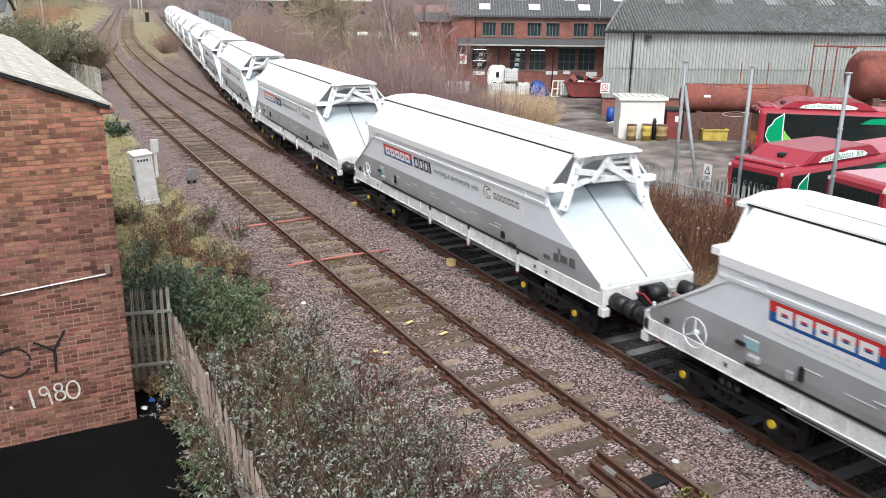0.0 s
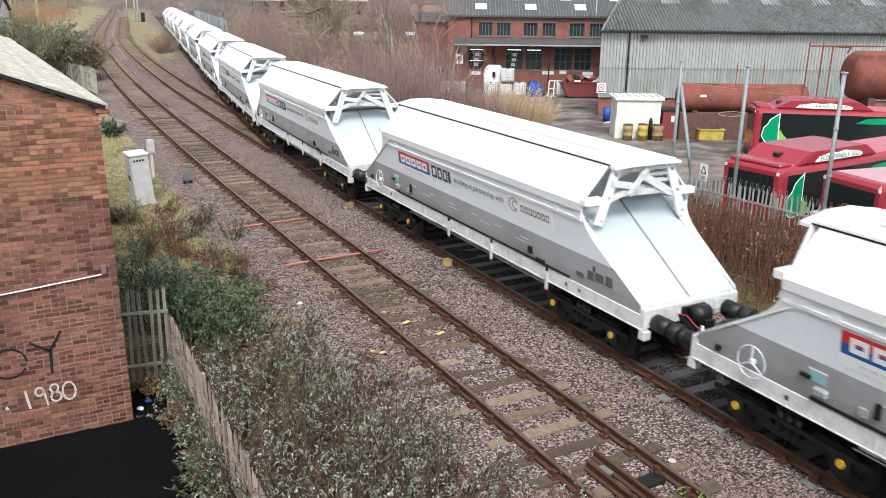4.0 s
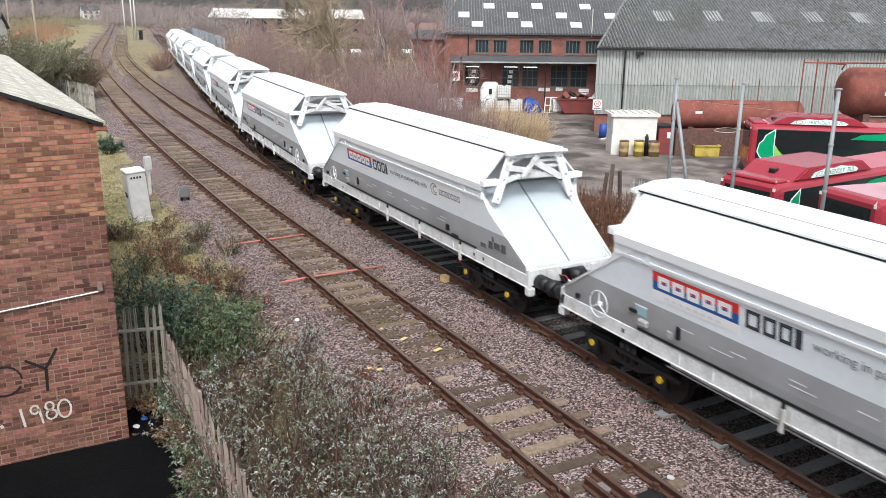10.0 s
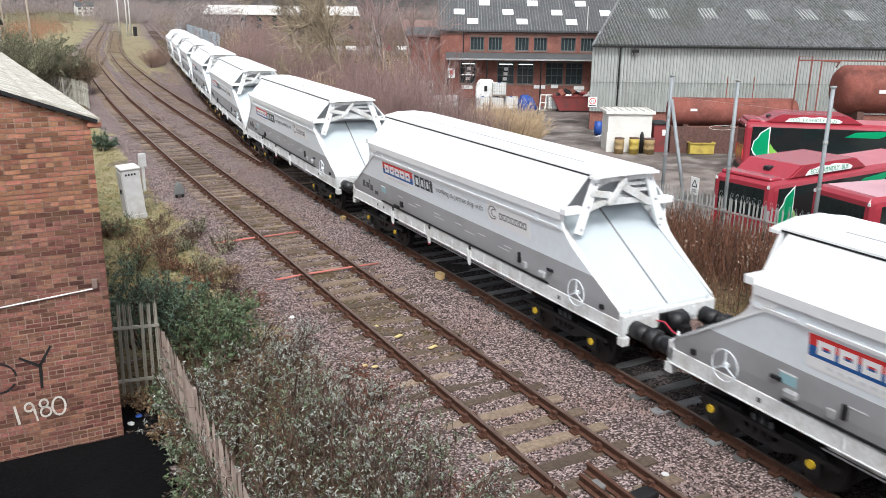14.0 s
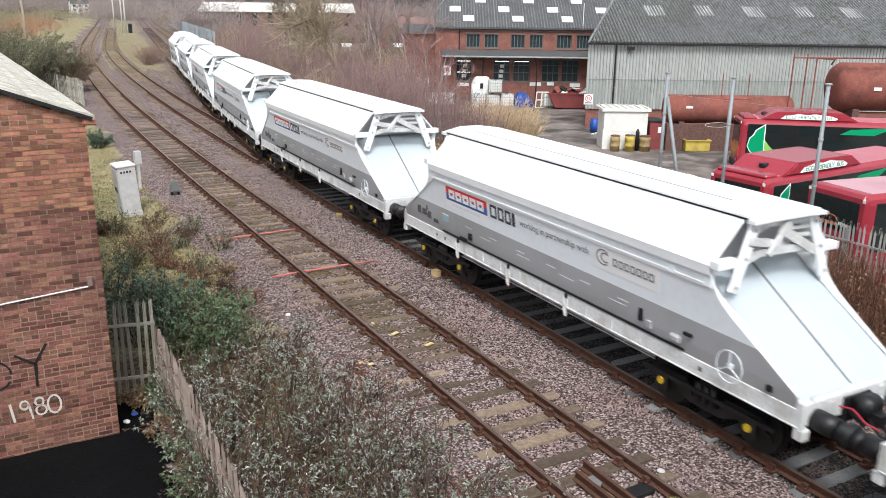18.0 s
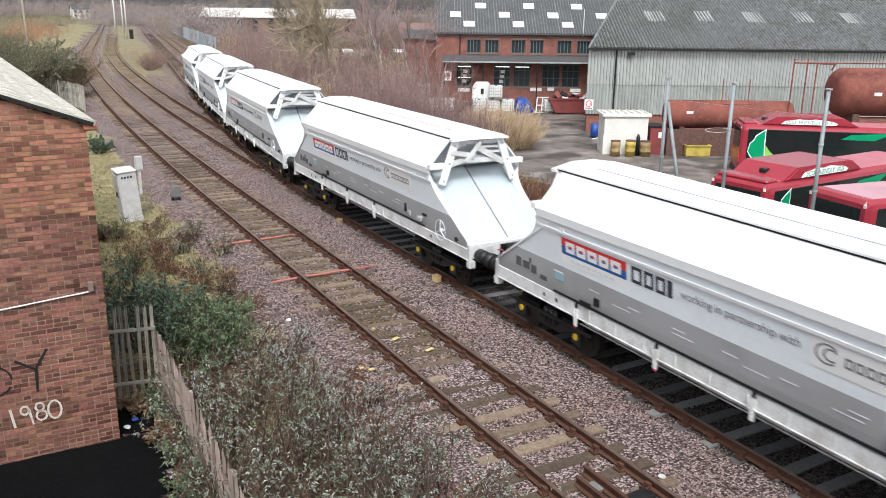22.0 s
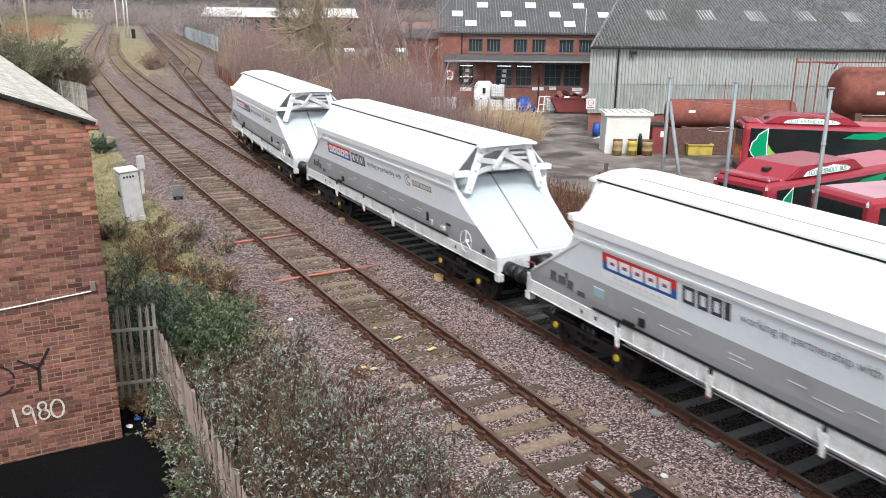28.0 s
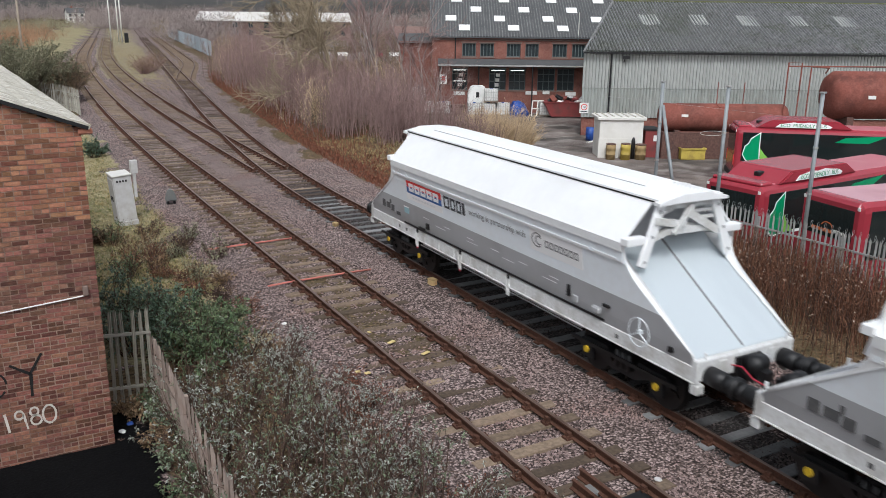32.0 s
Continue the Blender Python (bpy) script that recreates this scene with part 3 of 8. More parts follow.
    for s in (-1, 1):
        part("ridge_seam", box((min(s * 0.355, s * 0.385), -HL + 2.5, 3.885), (max(s * 0.355, s * 0.385), HL - 2.5, 3.897)), MIDGREY, w)
    part("ridge_panel", box((-0.30, -HL + 1.7, 3.85), (0.30, HL - 1.7, 3.893)), WHITE, w)
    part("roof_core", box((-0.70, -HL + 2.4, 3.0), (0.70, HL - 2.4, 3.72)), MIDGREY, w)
    for e in (-1, 1):
        # sloping hopper end, its middle seam and the edge plates
        y0, y1 = e * (HL - 0.10), e * (HL - 2.6)
        bm = bmesh.new()
        v = [bm.verts.new(p) for p in ((-1.16, y0, 1.42), (1.16, y0, 1.42), (1.25, y1, 3.02), (-1.25, y1, 3.02))]
        bm.faces.new(v if e < 0 else v[::-1])
        solid(bm, 0.03)
        bmesh.ops.recalc_face_normals(bm, faces=bm.faces[:])
        part("slope_sheet", bm, GALV, w, "sloping galvanised hopper end plate")
        bm = bmesh.new()
        bar(bm, (0, e * (HL - 0.12), 1.435), (0, e * (HL - 2.58), 3.02), 0.035, 0.02)
        part("seam", bm, GREYINK, w)
        for s in (-1, 1):
            # upright edge plate between the slope and the side sheet
            bm = bmesh.new()
            p = [bm.verts.new((s * (half_at(z) - 0.012), e * y, z)) for y, z in [(HL - 0.08, 1.40)] + [(end_y(z), z) for z in (2.0, 2.25, 2.4, 2.55, 2.7, 2.85, 3.0)] + [(HL - 2.6, 3.0)]]
            bm.faces.new(p)
            solid(bm, 0.03)
            part("end_gusset", bm, WHITE, w)
            # white flange that widens and curves up beside the slope
            bm = bmesh.new()
            last = None
            for k in range(11):
                z = 1.445 + 0.14 * k
                pair = [bm.verts.new((s * (half_at(z) - 0.004), e * end_y(z), z + 0.006)), bm.verts.new((s * (half_at(z) - 0.05 - 0.022 * k), e * (slope_y(z) + 0.012), z + 0.02))]
                if last:
                    bm.faces.new((last[0], last[1], pair[1], pair[0]))
                last = pair
            solid(bm, 0.012)
            part("edge_flange", bm, WHITE, w, "", True)
            # wide legs that carry the roof end, with their bolts
            bm = bmesh.new()
            bar(bm, (s * 1.10, e * (HL - 1.66), 2.60), (s * 0.66, e * (HL - 1.72), 3.76), 0.20, 0.08, (0, 1, 0))
            bmesh.ops.bevel(bm, geom=bm.edges[:], offset=0.015, segments=1, affect="EDGES")
            part("strut", bm, WHITE, w)
            for k in range(3):
                z = 2.70 + 0.45 * k
                bm = bmesh.new()
                disc(bm, (s * (1.065 - 0.17 * k), e * (HL - 1.615 - 0.02 * k), z), (0, 1, 0), 0.03, 0.03, 8)
                part("bolt", bm, MIDGREY, w)
            part("eave_beam", box((min(s * 0.98, s * 1.44), min(e * (HL - 1.88), e * (HL - 1.68)), 3.01), (max(s * 0.98, s * 1.44), max(e * (HL - 1.88), e * (HL - 1.68)), 3.15), 0.012), WHITE, w)
        for x0, z0, x1, z1, wd, dy in ((-0.95, 3.04, -0.5, 3.17, 0.13, 0.0), (-0.52, 3.17, 0.52, 3.19, 0.13, 0.0), (0.5, 3.19, 0.95, 3.06, 0.13, 0.0), (-0.74, 3.10, 0.10, 3.56, 0.15, 0.05),
                                       (-0.02, 3.66, 0.40, 3.16, 0.09, 0.10), (0.12, 3.30, 0.86, 3.44, 0.13, 0.05), (-0.76, 3.36, -0.28, 3.38, 0.06, -0.05), (-0.74, 3.50, -0.10, 3.52, 0.06, -0.05),
                                       (-0.70, 3.66, 0.72, 3.66, 0.09, 0.0), (0.36, 3.62, 0.74, 3.50, 0.07, -0.04), (-0.25, 3.22, 0.30, 3.36, 0.07, -0.06)):
            bm = bmesh.new()
            bar(bm, (x0 * e, e * (HL - 1.72 + dy), z0), (x1 * e, e * (HL - 1.72 + dy), z1), wd, 0.07, (0, 1, 0))
            part("linkage_bar", bm, SOLEBAR, w, "white hatch lifting linkage")
        # mid grey here puts the shaded recess behind the linkage into the colour
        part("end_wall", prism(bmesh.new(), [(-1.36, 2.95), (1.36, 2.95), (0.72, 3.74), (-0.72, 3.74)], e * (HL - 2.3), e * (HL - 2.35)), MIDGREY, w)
        # end lip of the roof
        bm = bmesh.new()
        prism(bm, [(-0.86, 3.78), (-0.30, 3.895), (0.30, 3.895), (0.86, 3.78), (0.86, 3.72), (0.45, 3.74), (-0.45, 3.74), (-0.86, 3.72)], e * (HL - 1.72), e * (HL - 1.56))
        part("roof_lip", bm, WHITE, w)
    # running gear
    for b in (-4.72, 4.72):
        bm = bmesh.new()
        for s in (-1, 1):
            out = [(-1.35, 0.52), (-1.15, 0.72), (-0.45, 0.74), (-0.3, 0.48), (0.3, 0.48), (0.45, 0.74), (1.15, 0.72), (1.35, 0.52), (1.15, 0.42), (0.75, 0.50), (0.35, 0.34), (-0.35, 0.34), (-0.75, 0.50), (-1.15, 0.42)]
            x0, x1 = sorted((s * 0.93, s * 1.03))
            prism(bm, [(b + y, z) for y, z in out], x0, x1, axis="x")
        quad_box(bm, (-1.0, b - 0.16, 0.42), (1.0, b + 0.16, 0.82))
        bogie = part("bogie", bm, BLACKSTEEL, w, "black cast bogie frame")
        for s in (-1, 1):
            for a in (-1.0, 1.0):
                bm = bmesh.new()
                quad_box(bm, (min(s * 1.0, s * 1.095), b + a - 0.15, 0.33), (max(s * 1.0, s * 1.095), b + a + 0.15, 0.62))
                part("axlebox", bm, BLACKSTEEL, bogie)
                bm = bmesh.new()
                disc(bm, (s * 1.108, b + a, 0.49), (1, 0, 0), 0.07, 0.03, 16)
                part("axle_cap", bm, YELLOW, bogie, "yellow axle end cap")
            bm = bmesh.new()
            for k in (-0.17, 0.0, 0.17):
                tube(bm, [(s * 1.0, b + k, 0.44), (s * 1.0, b + k, 0.78)], 0.07, 10)
            part("spring", bm, BLACKSTEEL, bogie, "", True)
            bm = bmesh.new()
            bar(bm, (s * 1.08, b - 1.5, 0.66), (s * 1.08, b + 1.5, 0.62), 0.05, 0.07)
            part("brake_rod", bm, BLACKSTEEL, bogie)
    # air tank and hopper chutes between the bogies
    bm = bmesh.new()
    for y in (-2.1, 0.0, 2.1):
        prism(bm, [(-0.7, 1.0), (0.7, 1.0), (0.3, 0.62), (-0.3, 0.62)], y - 0.6, y + 0.6)
    part("discharge_chute", bm, BLACKSTEEL, w, "black discharge chutes under the body")
    # side fittings
    for s in (-1, 1):
        f = -s                               # the handwheel end, seen from either side
        y = f * s * (HL - 1.38)
        bm = bmesh.new()
        tube(bm, [(s * 1.29, y + 0.27 * math.cos(2 * math.pi * k / 24), 1.47 + 0.27 * math.sin(2 * math.pi * k / 24)) for k in range(25)], 0.010, 6)
        for a in (90, 210, 330):
            bar(bm, (s * 1.29, y, 1.47), (s * 1.29, y + 0.26 * math.cos(radians(a)), 1.47 + 0.26 * math.sin(radians(a))), 0.02)
        bar(bm, (s * 1.16, y, 1.47), (s * 1.30, y, 1.47), 0.07)
        part("handwheel", bm, SILVER, w, "pale grey brake handwheel")
        # slots are solid boxes: the openings' shade is put into their dark grey
        for a, b2, wd, ht in ((0.50, 1.50, 0.12, 0.05), (0.86, 1.59, 0.10, 0.09), (1.14, 1.62, 0.13, 0.08), (1.44, 1.63, 0.10, 0.10), (0.98, 1.76, 0.04, 0.06)):
            part("access_slot", box((min(s * 1.16, s * (half_at(b2) + 0.012)), -y - f * s * (a - 1.1) - wd, b2 - ht), (max(s * 1.16, s * (half_at(b2) + 0.012)), -y - f * s * (a - 1.1) + wd, b2 + ht)), DARKGREY, w, "dark access slot")
        for yy in (-0.95, 1.25, 3.6):
            bm = bmesh.new()
            quad_box(bm, (min(s * 1.20, s * 1.235), yy - 0.045, 0.80), (max(s * 1.20, s * 1.235), yy + 0.045, 1.16))
            bar(bm, (s * 1.235, yy, 0.84), (s * 1.26, yy + 0.05, 1.22), 0.035)
            lv = part("door_lever", bm, SOLEBAR, w)
            part("lever_tip", box((s * 1.22 - 0.02, yy - 0.032, 0.755), (s * 1.22 + 0.02, yy + 0.032, 0.80), 0.006), REDHOSE if yy > 0 else BLACKSTEEL, lv, "red lever tip" if yy > 0 else "")
            part("lever_catch", box((min(s * 1.20, s * 1.24), yy - 0.03, 1.20), (max(s * 1.20, s * 1.24), yy + 0.03, 1.30), 0.006), BLACKSTEEL, lv)
        for yy in (-4.7, 4.3, 4.75):
            part("sole_fitting", box((min(s * 1.195, s * 1.206), yy - 0.04, 1.09), (max(s * 1.195, s * 1.206), yy + 0.04, 1.17)), DARKGREY, w)
        part("data_panel", plate(on_side(s, -s * (HL - 2.55), 1.72, 0.006), -0.15, -0.10, 0.15, 0.09), TEAL, w, "pale teal data panel")
        part("panel_edge", plate(on_side(s, -s * (HL - 2.55), 1.72, 0.010), -0.16, 0.07, 0.16, 0.10), LOGOWHITE, w)
        part("bracket", box((min(s * 1.2, s * 1.30), y + f * s * -1.25 - 0.12, 1.42), (max(s * 1.2, s * 1.30), y + f * s * -1.25 + 0.12, 1.56), 0.03), MIDGREY, w)
        for yy, zz, ww, hh, mt in ((-y * 0.62, 1.36, 0.16, 0.05, BLACKSTEEL), (-y * 0.55, 1.52, 0.07, 0.08, BLACKSTEEL), (y * 0.82, 1.66, 0.10, 0.03, BLACKSTEEL), (y * 0.64, 1.50, 0.06, 0.07, MIDGREY), (y * 0.60, 1.62, 0.04, 0.12, BLACKSTEEL), (y * 1.14, 1.40, 0.05, 0.05, BLACKSTEEL)):
            part("side_fitting", box((min(s * 1.19, s * (half_at(zz) + 0.05)), yy - ww, zz - hh), (max(s * 1.19, s * (half_at(zz) + 0.05)), yy + ww, zz + hh), 0.008), mt, w, "small dark side fitting")
        # painted panels; the words of trading names are plain blocks
        m = on_side(s, -s * (4.06 if s < 0 else 3.88), 2.43)
        part("name_panel", plate(m, 0.0, 0.0, 1.98, 0.175), LOGORED, w, "red half of a name panel")
        part("name_panel", plate(m, 0.0, -0.175, 1.98, -0.001), LOGOBLUE, w, "blue half of a name panel")
        for k in range(5):
            part("name_block", hollow(m, 0.14 + 0.35 * k, -0.115, 0.14 + 0.35 * k + 0.29, 0.115, 0.08, 0.006), LOGOWHITE, w, "white name block")
        part("name_strip", plate(m, -0.03, -0.36, 2.0, -0.18, 0.003), LOGOWHITE, w)
        part("small_print", bars(m, [(0.3 + 0.17 * k, -0.295, 0.3 + 0.17 * k + 0.12, -0.245) for k in range(8)], 0.005), PALEINK, w)
        for a, b2 in ((2.12, 2.40), (2.46, 2.70), (2.76, 3.0), (3.05, 3.17)):
            part("operator_block", hollow(m, a, -0.16, b2, 0.155, 0.058, 0.004), INK, w, "dark name block")
        for word, dx in (("working", 0.0), ("in", 0.77), ("partnership", 0.985), ("with", 2.045)):
            tagged(lettering(word, 0.215, m @ pose(3.36 + dx, -0.07, 0.003), "slogan_word", GREYINK, w, "grey painted word " + word), kind="stuff")
        part("partner_panel", plate(m, 5.95, -0.26, 7.75, 0.22, 0.002), LOGOWHITE, w, "white partner panel")
        bm = bmesh.new()
        for r, cx in ((0.15, 6.22), (0.09, 6.28)):
            last = None
            for k in range(19):
                a = radians(40 + 15 * k)
                pair = [bm.verts.new(m @ Vector((cx + (r + d) * 1.25 * math.cos(a), (r + d) * math.sin(a), 0.006))) for d in (-0.015, 0.015)]
                if last:
                    bm.faces.new((last[0], last[1], pair[1], pair[0]))
                last = pair
        part("emblem", bm, GREYINK, w)
        for k in range(7):
            part("partner_block", hollow(m, 6.50 + 0.165 * k, -0.10, 6.63 + 0.165 * k, 0.06, 0.034, 0.006), GREYINK, w, "dark name block")
        tagged(part("stencil_marking", bars(on_side(s, 0, 1.72, 0.005), [(-3.2 + 1.15 * k, 0.0, -3.2 + 1.15 * k + 0.32, 0.018) for k in range(6)] + [(-2.5 + 1.6 * k, -0.09, -2.5 + 1.6 * k + 0.5, -0.075) for k in range(4)]), PALEINK, w), kind="stuff")
        tagged(part("data_stencil", bars(on_side(s, 0, 1.13, 0.02), [(-2.9 + 0.7 * k, 0.02 * (k % 2), -2.9 + 0.7 * k + 0.45, 0.02 * (k % 2) + 0.02) for k in range(8)], 0.012), GREYINK, w), kind="stuff")
    # wheelsets roll by themselves
    wheels = []
    bm = bmesh.new()
    tube(bm, [(-1.08, 0, 0), (1.08, 0, 0)], 0.08, 12)
    for s in (-1, 1):
        tube(bm, [(s * 0.69, 0, 0), (s * 0.72, 0, 0), (s * 0.722, 0, 0), (s * 0.82, 0, 0)], [0.495, 0.495, 0.462, 0.455], 28)
        for k in range(4):
            a = radians(45 + 90 * k)
            quad_box(bm, (s * 0.83 - 0.02, 0.28 * math.cos(a) - 0.05, 0.28 * math.sin(a) - 0.05), (s * 0.83 + 0.02, 0.28 * math.cos(a) + 0.05, 0.28 * math.sin(a) + 0.05))
    me = None
    for b in (-5.72, -3.72, 3.72, 5.72):
        if me is None:
            ob = part("wheelset", bm, WHEELSTEEL, w, "steel wheelset")
            me = ob.data
        else:
            ob = new("wheelset", me)
            ob.parent, ob["label"] = w, "steel wheelset"
        ob.matrix_basis = pose(0, b, 0.46)
    return w


def run(t):
    """Metres that the train has gone by t seconds."""
    return 3.8972 * t + 0.02785 * t * t - 0.0000956 * t ** 3


def wagon_pose(y):
    """A wagon whose centre is at y: its bogies follow the branch line."""
    a, b = Vector((T2 + branch(y - 4.72), y - 4.72, 0)), Vector((T2 + branch(y + 4.72), y + 4.72, 0))
    c, d = (a + b) / 2, (b - a).normalized()
    return Matrix.Translation(c) @ Matrix.Rotation(math.atan2(-d.x, d.y), 4, "Z")


def arc(y):
    """The y of a point that lies that far along the track: the branch runs slightly askew."""
    return y if y < 40 else 40 + (y - 40) * 0.9925


def wagon_at(k, t):
    return wagon_pose(arc(12.10 + PITCH * k - run(t) + HL))


wagons = []
first = make_wagon()
for k in range(-1, 11):
    turned = k <= 3
    ob = first if k == -1 else copy_thing(first, Matrix())
    wagons.append((k, turned, ob))


# ---- materials of the buildings and the yard ----
BRICK = material("purplish red facing brick", (0.19, 0.07, 0.045), 0.85, hue=0.014, vary=0.55, coords="World", spots=[((0.115, 0.052, 0.045), 0.7, 1.3), ((0.31, 0.135, 0.085), 0.55, 0.8)], grain=[((0.42, 0.28, 0.20), 0.2, 15), ((0.10, 0.045, 0.04), 0.55, 26)], bump=0.5, bump_scale=60)
LOWBRICK = material("purplish red brickwork", (0.19, 0.07, 0.045), 0.85, hue=0.014, vary=0.55, per="island", spots=[((0.115, 0.052, 0.045), 0.7, 1.3), ((0.31, 0.135, 0.085), 0.55, 0.8)], grain=[((0.42, 0.28, 0.20), 0.2, 15), ((0.10, 0.045, 0.04), 0.55, 26)], bump=0.4, bump_scale=60)
TOPBRICK = material("orange-red brickwork", (0.29, 0.12, 0.065), 0.85, hue=0.014, vary=0.5, per="island", spots=[((0.21, 0.08, 0.045), 0.6, 1.1), ((0.50, 0.225, 0.10), 0.55, 0.7)], grain=[((0.42, 0.28, 0.20), 0.2, 15), ((0.16, 0.06, 0.04), 0.5, 26)], bump=0.4, bump_scale=60)
BRICKJ = material("red brickwork", (0.24, 0.096, 0.058), 0.85, vary=0.48, per="island", spots=[((0.17, 0.065, 0.045), 0.6, 1.2), ((0.42, 0.20, 0.11), 0.6, 0.55)], grain=[((0.14, 0.05, 0.04), 0.5, 20)], bump=0.4, bump_scale=60)
WORKSBRICK = material("old purple-red brickwork", (0.20, 0.08, 0.062), 0.9, spots=[((0.12, 0.05, 0.043), 0.7, 0.7), ((0.29, 0.125, 0.095), 0.6, 1.6)], grain=[((0.30, 0.18, 0.15), 0.35, 9)], bump=0.4)
GATESTEEL = material("pale weathered gate steel", (0.33, 0.315, 0.27), 0.8, 0.0, vary=0.25, spots=[((0.22, 0.195, 0.16), 0.6, 2.2)])
RUSTPALE = material("rust-stained palisade", (0.28, 0.225, 0.195), 0.85, 0.1, vary=0.3, spots=[((0.16, 0.085, 0.06), 0.6, 2.2), ((0.36, 0.30, 0.26), 0.5, 1.1)])
MORTAR = material("sandy mortar", (0.26, 0.18, 0.14), 0.95, spots=[((0.12, 0.072, 0.06), 0.85, 0.9), ((0.46, 0.37, 0.30), 0.6, 0.5)], grain=[((0.22, 0.14, 0.11), 0.5, 12)], bump=0.4, bump_scale=80)
MOSSROOF = material("lichened cement roof", (0.64, 0.615, 0.55), 0.95, spots=[((0.40, 0.37, 0.29), 0.6, 1.6), ((0.78, 0.76, 0.70), 0.6, 3.5)], grain=[((0.22, 0.19, 0.13), 0.75, 10)], stretch=(0.35, 1.4, 1), bump=0.9, bump_scale=16)
DARKROOF = material("old dark corrugated roof", (0.15, 0.15, 0.153), 0.9, spots=[((0.08, 0.088, 0.06), 0.7, 0.4), ((0.24, 0.24, 0.245), 0.6, 2.2)], grain=[((0.035, 0.035, 0.032), 0.7, 4), ((0.38, 0.385, 0.385), 0.38, 7)], bump=0.4)
SLATE = material("dark slate", (0.085, 0.087, 0.09), 0.7, vary=0.2, per="island", spots=[((0.12, 0.12, 0.12), 0.5, 0.7)], bump=0.3, bump_scale=20)
CORRUG = material("grey corrugated cladding", (0.31, 0.335, 0.315), 0.6, spots=[((0.25, 0.265, 0.24), 0.6, 0.5), ((0.52, 0.54, 0.52), 0.5, 1.3)], grain=[((0.20, 0.19, 0.165), 0.5, 3)], stretch=(1, 1, 0.12))
GALVSTEEL = material("weathered galvanised steel", (0.36, 0.37, 0.365), 0.6, 0.35, vary=0.15, spots=[((0.24, 0.23, 0.21), 0.6, 2), ((0.30, 0.20, 0.14), 0.4, 3)])
MASTSTEEL = material("dull zinc mast steel", (0.25, 0.27, 0.28), 0.6, 0.3, spots=[((0.17, 0.175, 0.175), 0.6, 2)])
REDTANK = material("rusting red tank paint", (0.23, 0.078, 0.06), 0.75, spots=[((0.10, 0.047, 0.04), 0.8, 0.6), ((0.31, 0.125, 0.10), 0.5, 2.2)], grain=[((0.10, 0.04, 0.03), 0.4, 9)])
BROWNBUND = material("brown stained wall", (0.095, 0.055, 0.047), 0.8, spots=[((0.07, 0.05, 0.045), 0.7, 0.8)], grain=[((0.2, 0.11, 0.09), 0.5, 8)])
BUSRED = material("red bus paint", (0.30, 0.03, 0.046), 0.25, spots=[((0.30, 0.018, 0.033), 0.4, 0.8)], grain=[((0.30, 0.05, 0.06), 0.3, 5)])
# fading and the sky's sheen are both put into these two roof colours
BUSROOF = material("roof red paled by fading and sheen", (0.46, 0.11, 0.14), 0.3, spots=[((0.55, 0.26, 0.28), 0.6, 0.7)])
BUSROOFPALE = material("roof pink paled by fading and sheen", (0.52, 0.27, 0.31), 0.3, spots=[((0.38, 0.14, 0.17), 0.6, 0.8)])
BUSGLASS = material("dark bus glass", (0.012, 0.018, 0.018), 0.08, spec=0.8)
GLASS = material("dark window glass", (0.03, 0.04, 0.045), 0.12, spec=0.7)
GREEN = material("green leaf paint", (0.0, 0.27, 0.11), 0.35)
LIME = material("light green leaf paint", (0.22, 0.48, 0.08), 0.35)
PAINTWHITE = material("dirty white paint", (0.66, 0.65, 0.61), 0.6, spots=[((0.55, 0.53, 0.48), 0.6, 1.4)], grain=[((0.6, 0.58, 0.54), 0.4, 8)])
CABINET = material("grey painted steel cabinet", (0.52, 0.52, 0.52), 0.55, spots=[((0.40, 0.385, 0.36), 0.6, 1.7)], grain=[((0.34, 0.31, 0.28), 0.4, 6)])
PLASTICWHITE = material("white plastic", (0.72, 0.72, 0.70), 0.5, spots=[((0.55, 0.55, 0.52), 0.5, 2)])
BLUETARP = material("blue plastic", (0.012, 0.06, 0.28), 0.5, spots=[((0.008, 0.025, 0.12), 0.7, 3)])
DRUMYELLOW = material("worn yellow drum", (0.47, 0.36, 0.07), 0.6, spots=[((0.25, 0.17, 0.05), 0.6, 3)])
DRUMTAN = material("tan drum", (0.33, 0.24, 0.12), 0.7, spots=[((0.16, 0.11, 0.06), 0.6, 3)])
SKIPRED = material("scratched red skip", (0.20, 0.035, 0.034), 0.6, spots=[((0.10, 0.04, 0.035), 0.7, 1.8)])
TUBELIGHT = bpy.data.materials.new("fluorescent tube")
TUBELIGHT.use_nodes = True
TUBELIGHT.node_tree.nodes["Principled BSDF"].inputs["Emission Color"].default_value = (0.95, 1.0, 0.95, 1)
TUBELIGHT.node_tree.nodes["Principled BSDF"].inputs["Emission Strength"].default_value = 1.6
SPRAYBLACK = material("black spray paint", (0.02, 0.02, 0.02), 0.7)
SPRAYWHITE = material("white brush paint", (0.58, 0.55, 0.50), 0.8, spots=[((0.45, 0.32, 0.27), 0.6, 9)])
CABLE = material("black cable", (0.02, 0.02, 0.02), 0.6)
REDPOLE = material("pinkish red conduit", (0.50, 0.17, 0.14), 0.7, spots=[((0.35, 0.16, 0.13), 0.6, 2)])
UPPERCORRUG = material("pale grey corrugated cladding", (0.37, 0.385, 0.37), 0.6, spots=[((0.27, 0.285, 0.265), 0.6, 0.4), ((0.47, 0.485, 0.47), 0.5, 1.1)], grain=[((0.30, 0.30, 0.28), 0.4, 2.2)], stretch=(1, 1, 0.15))
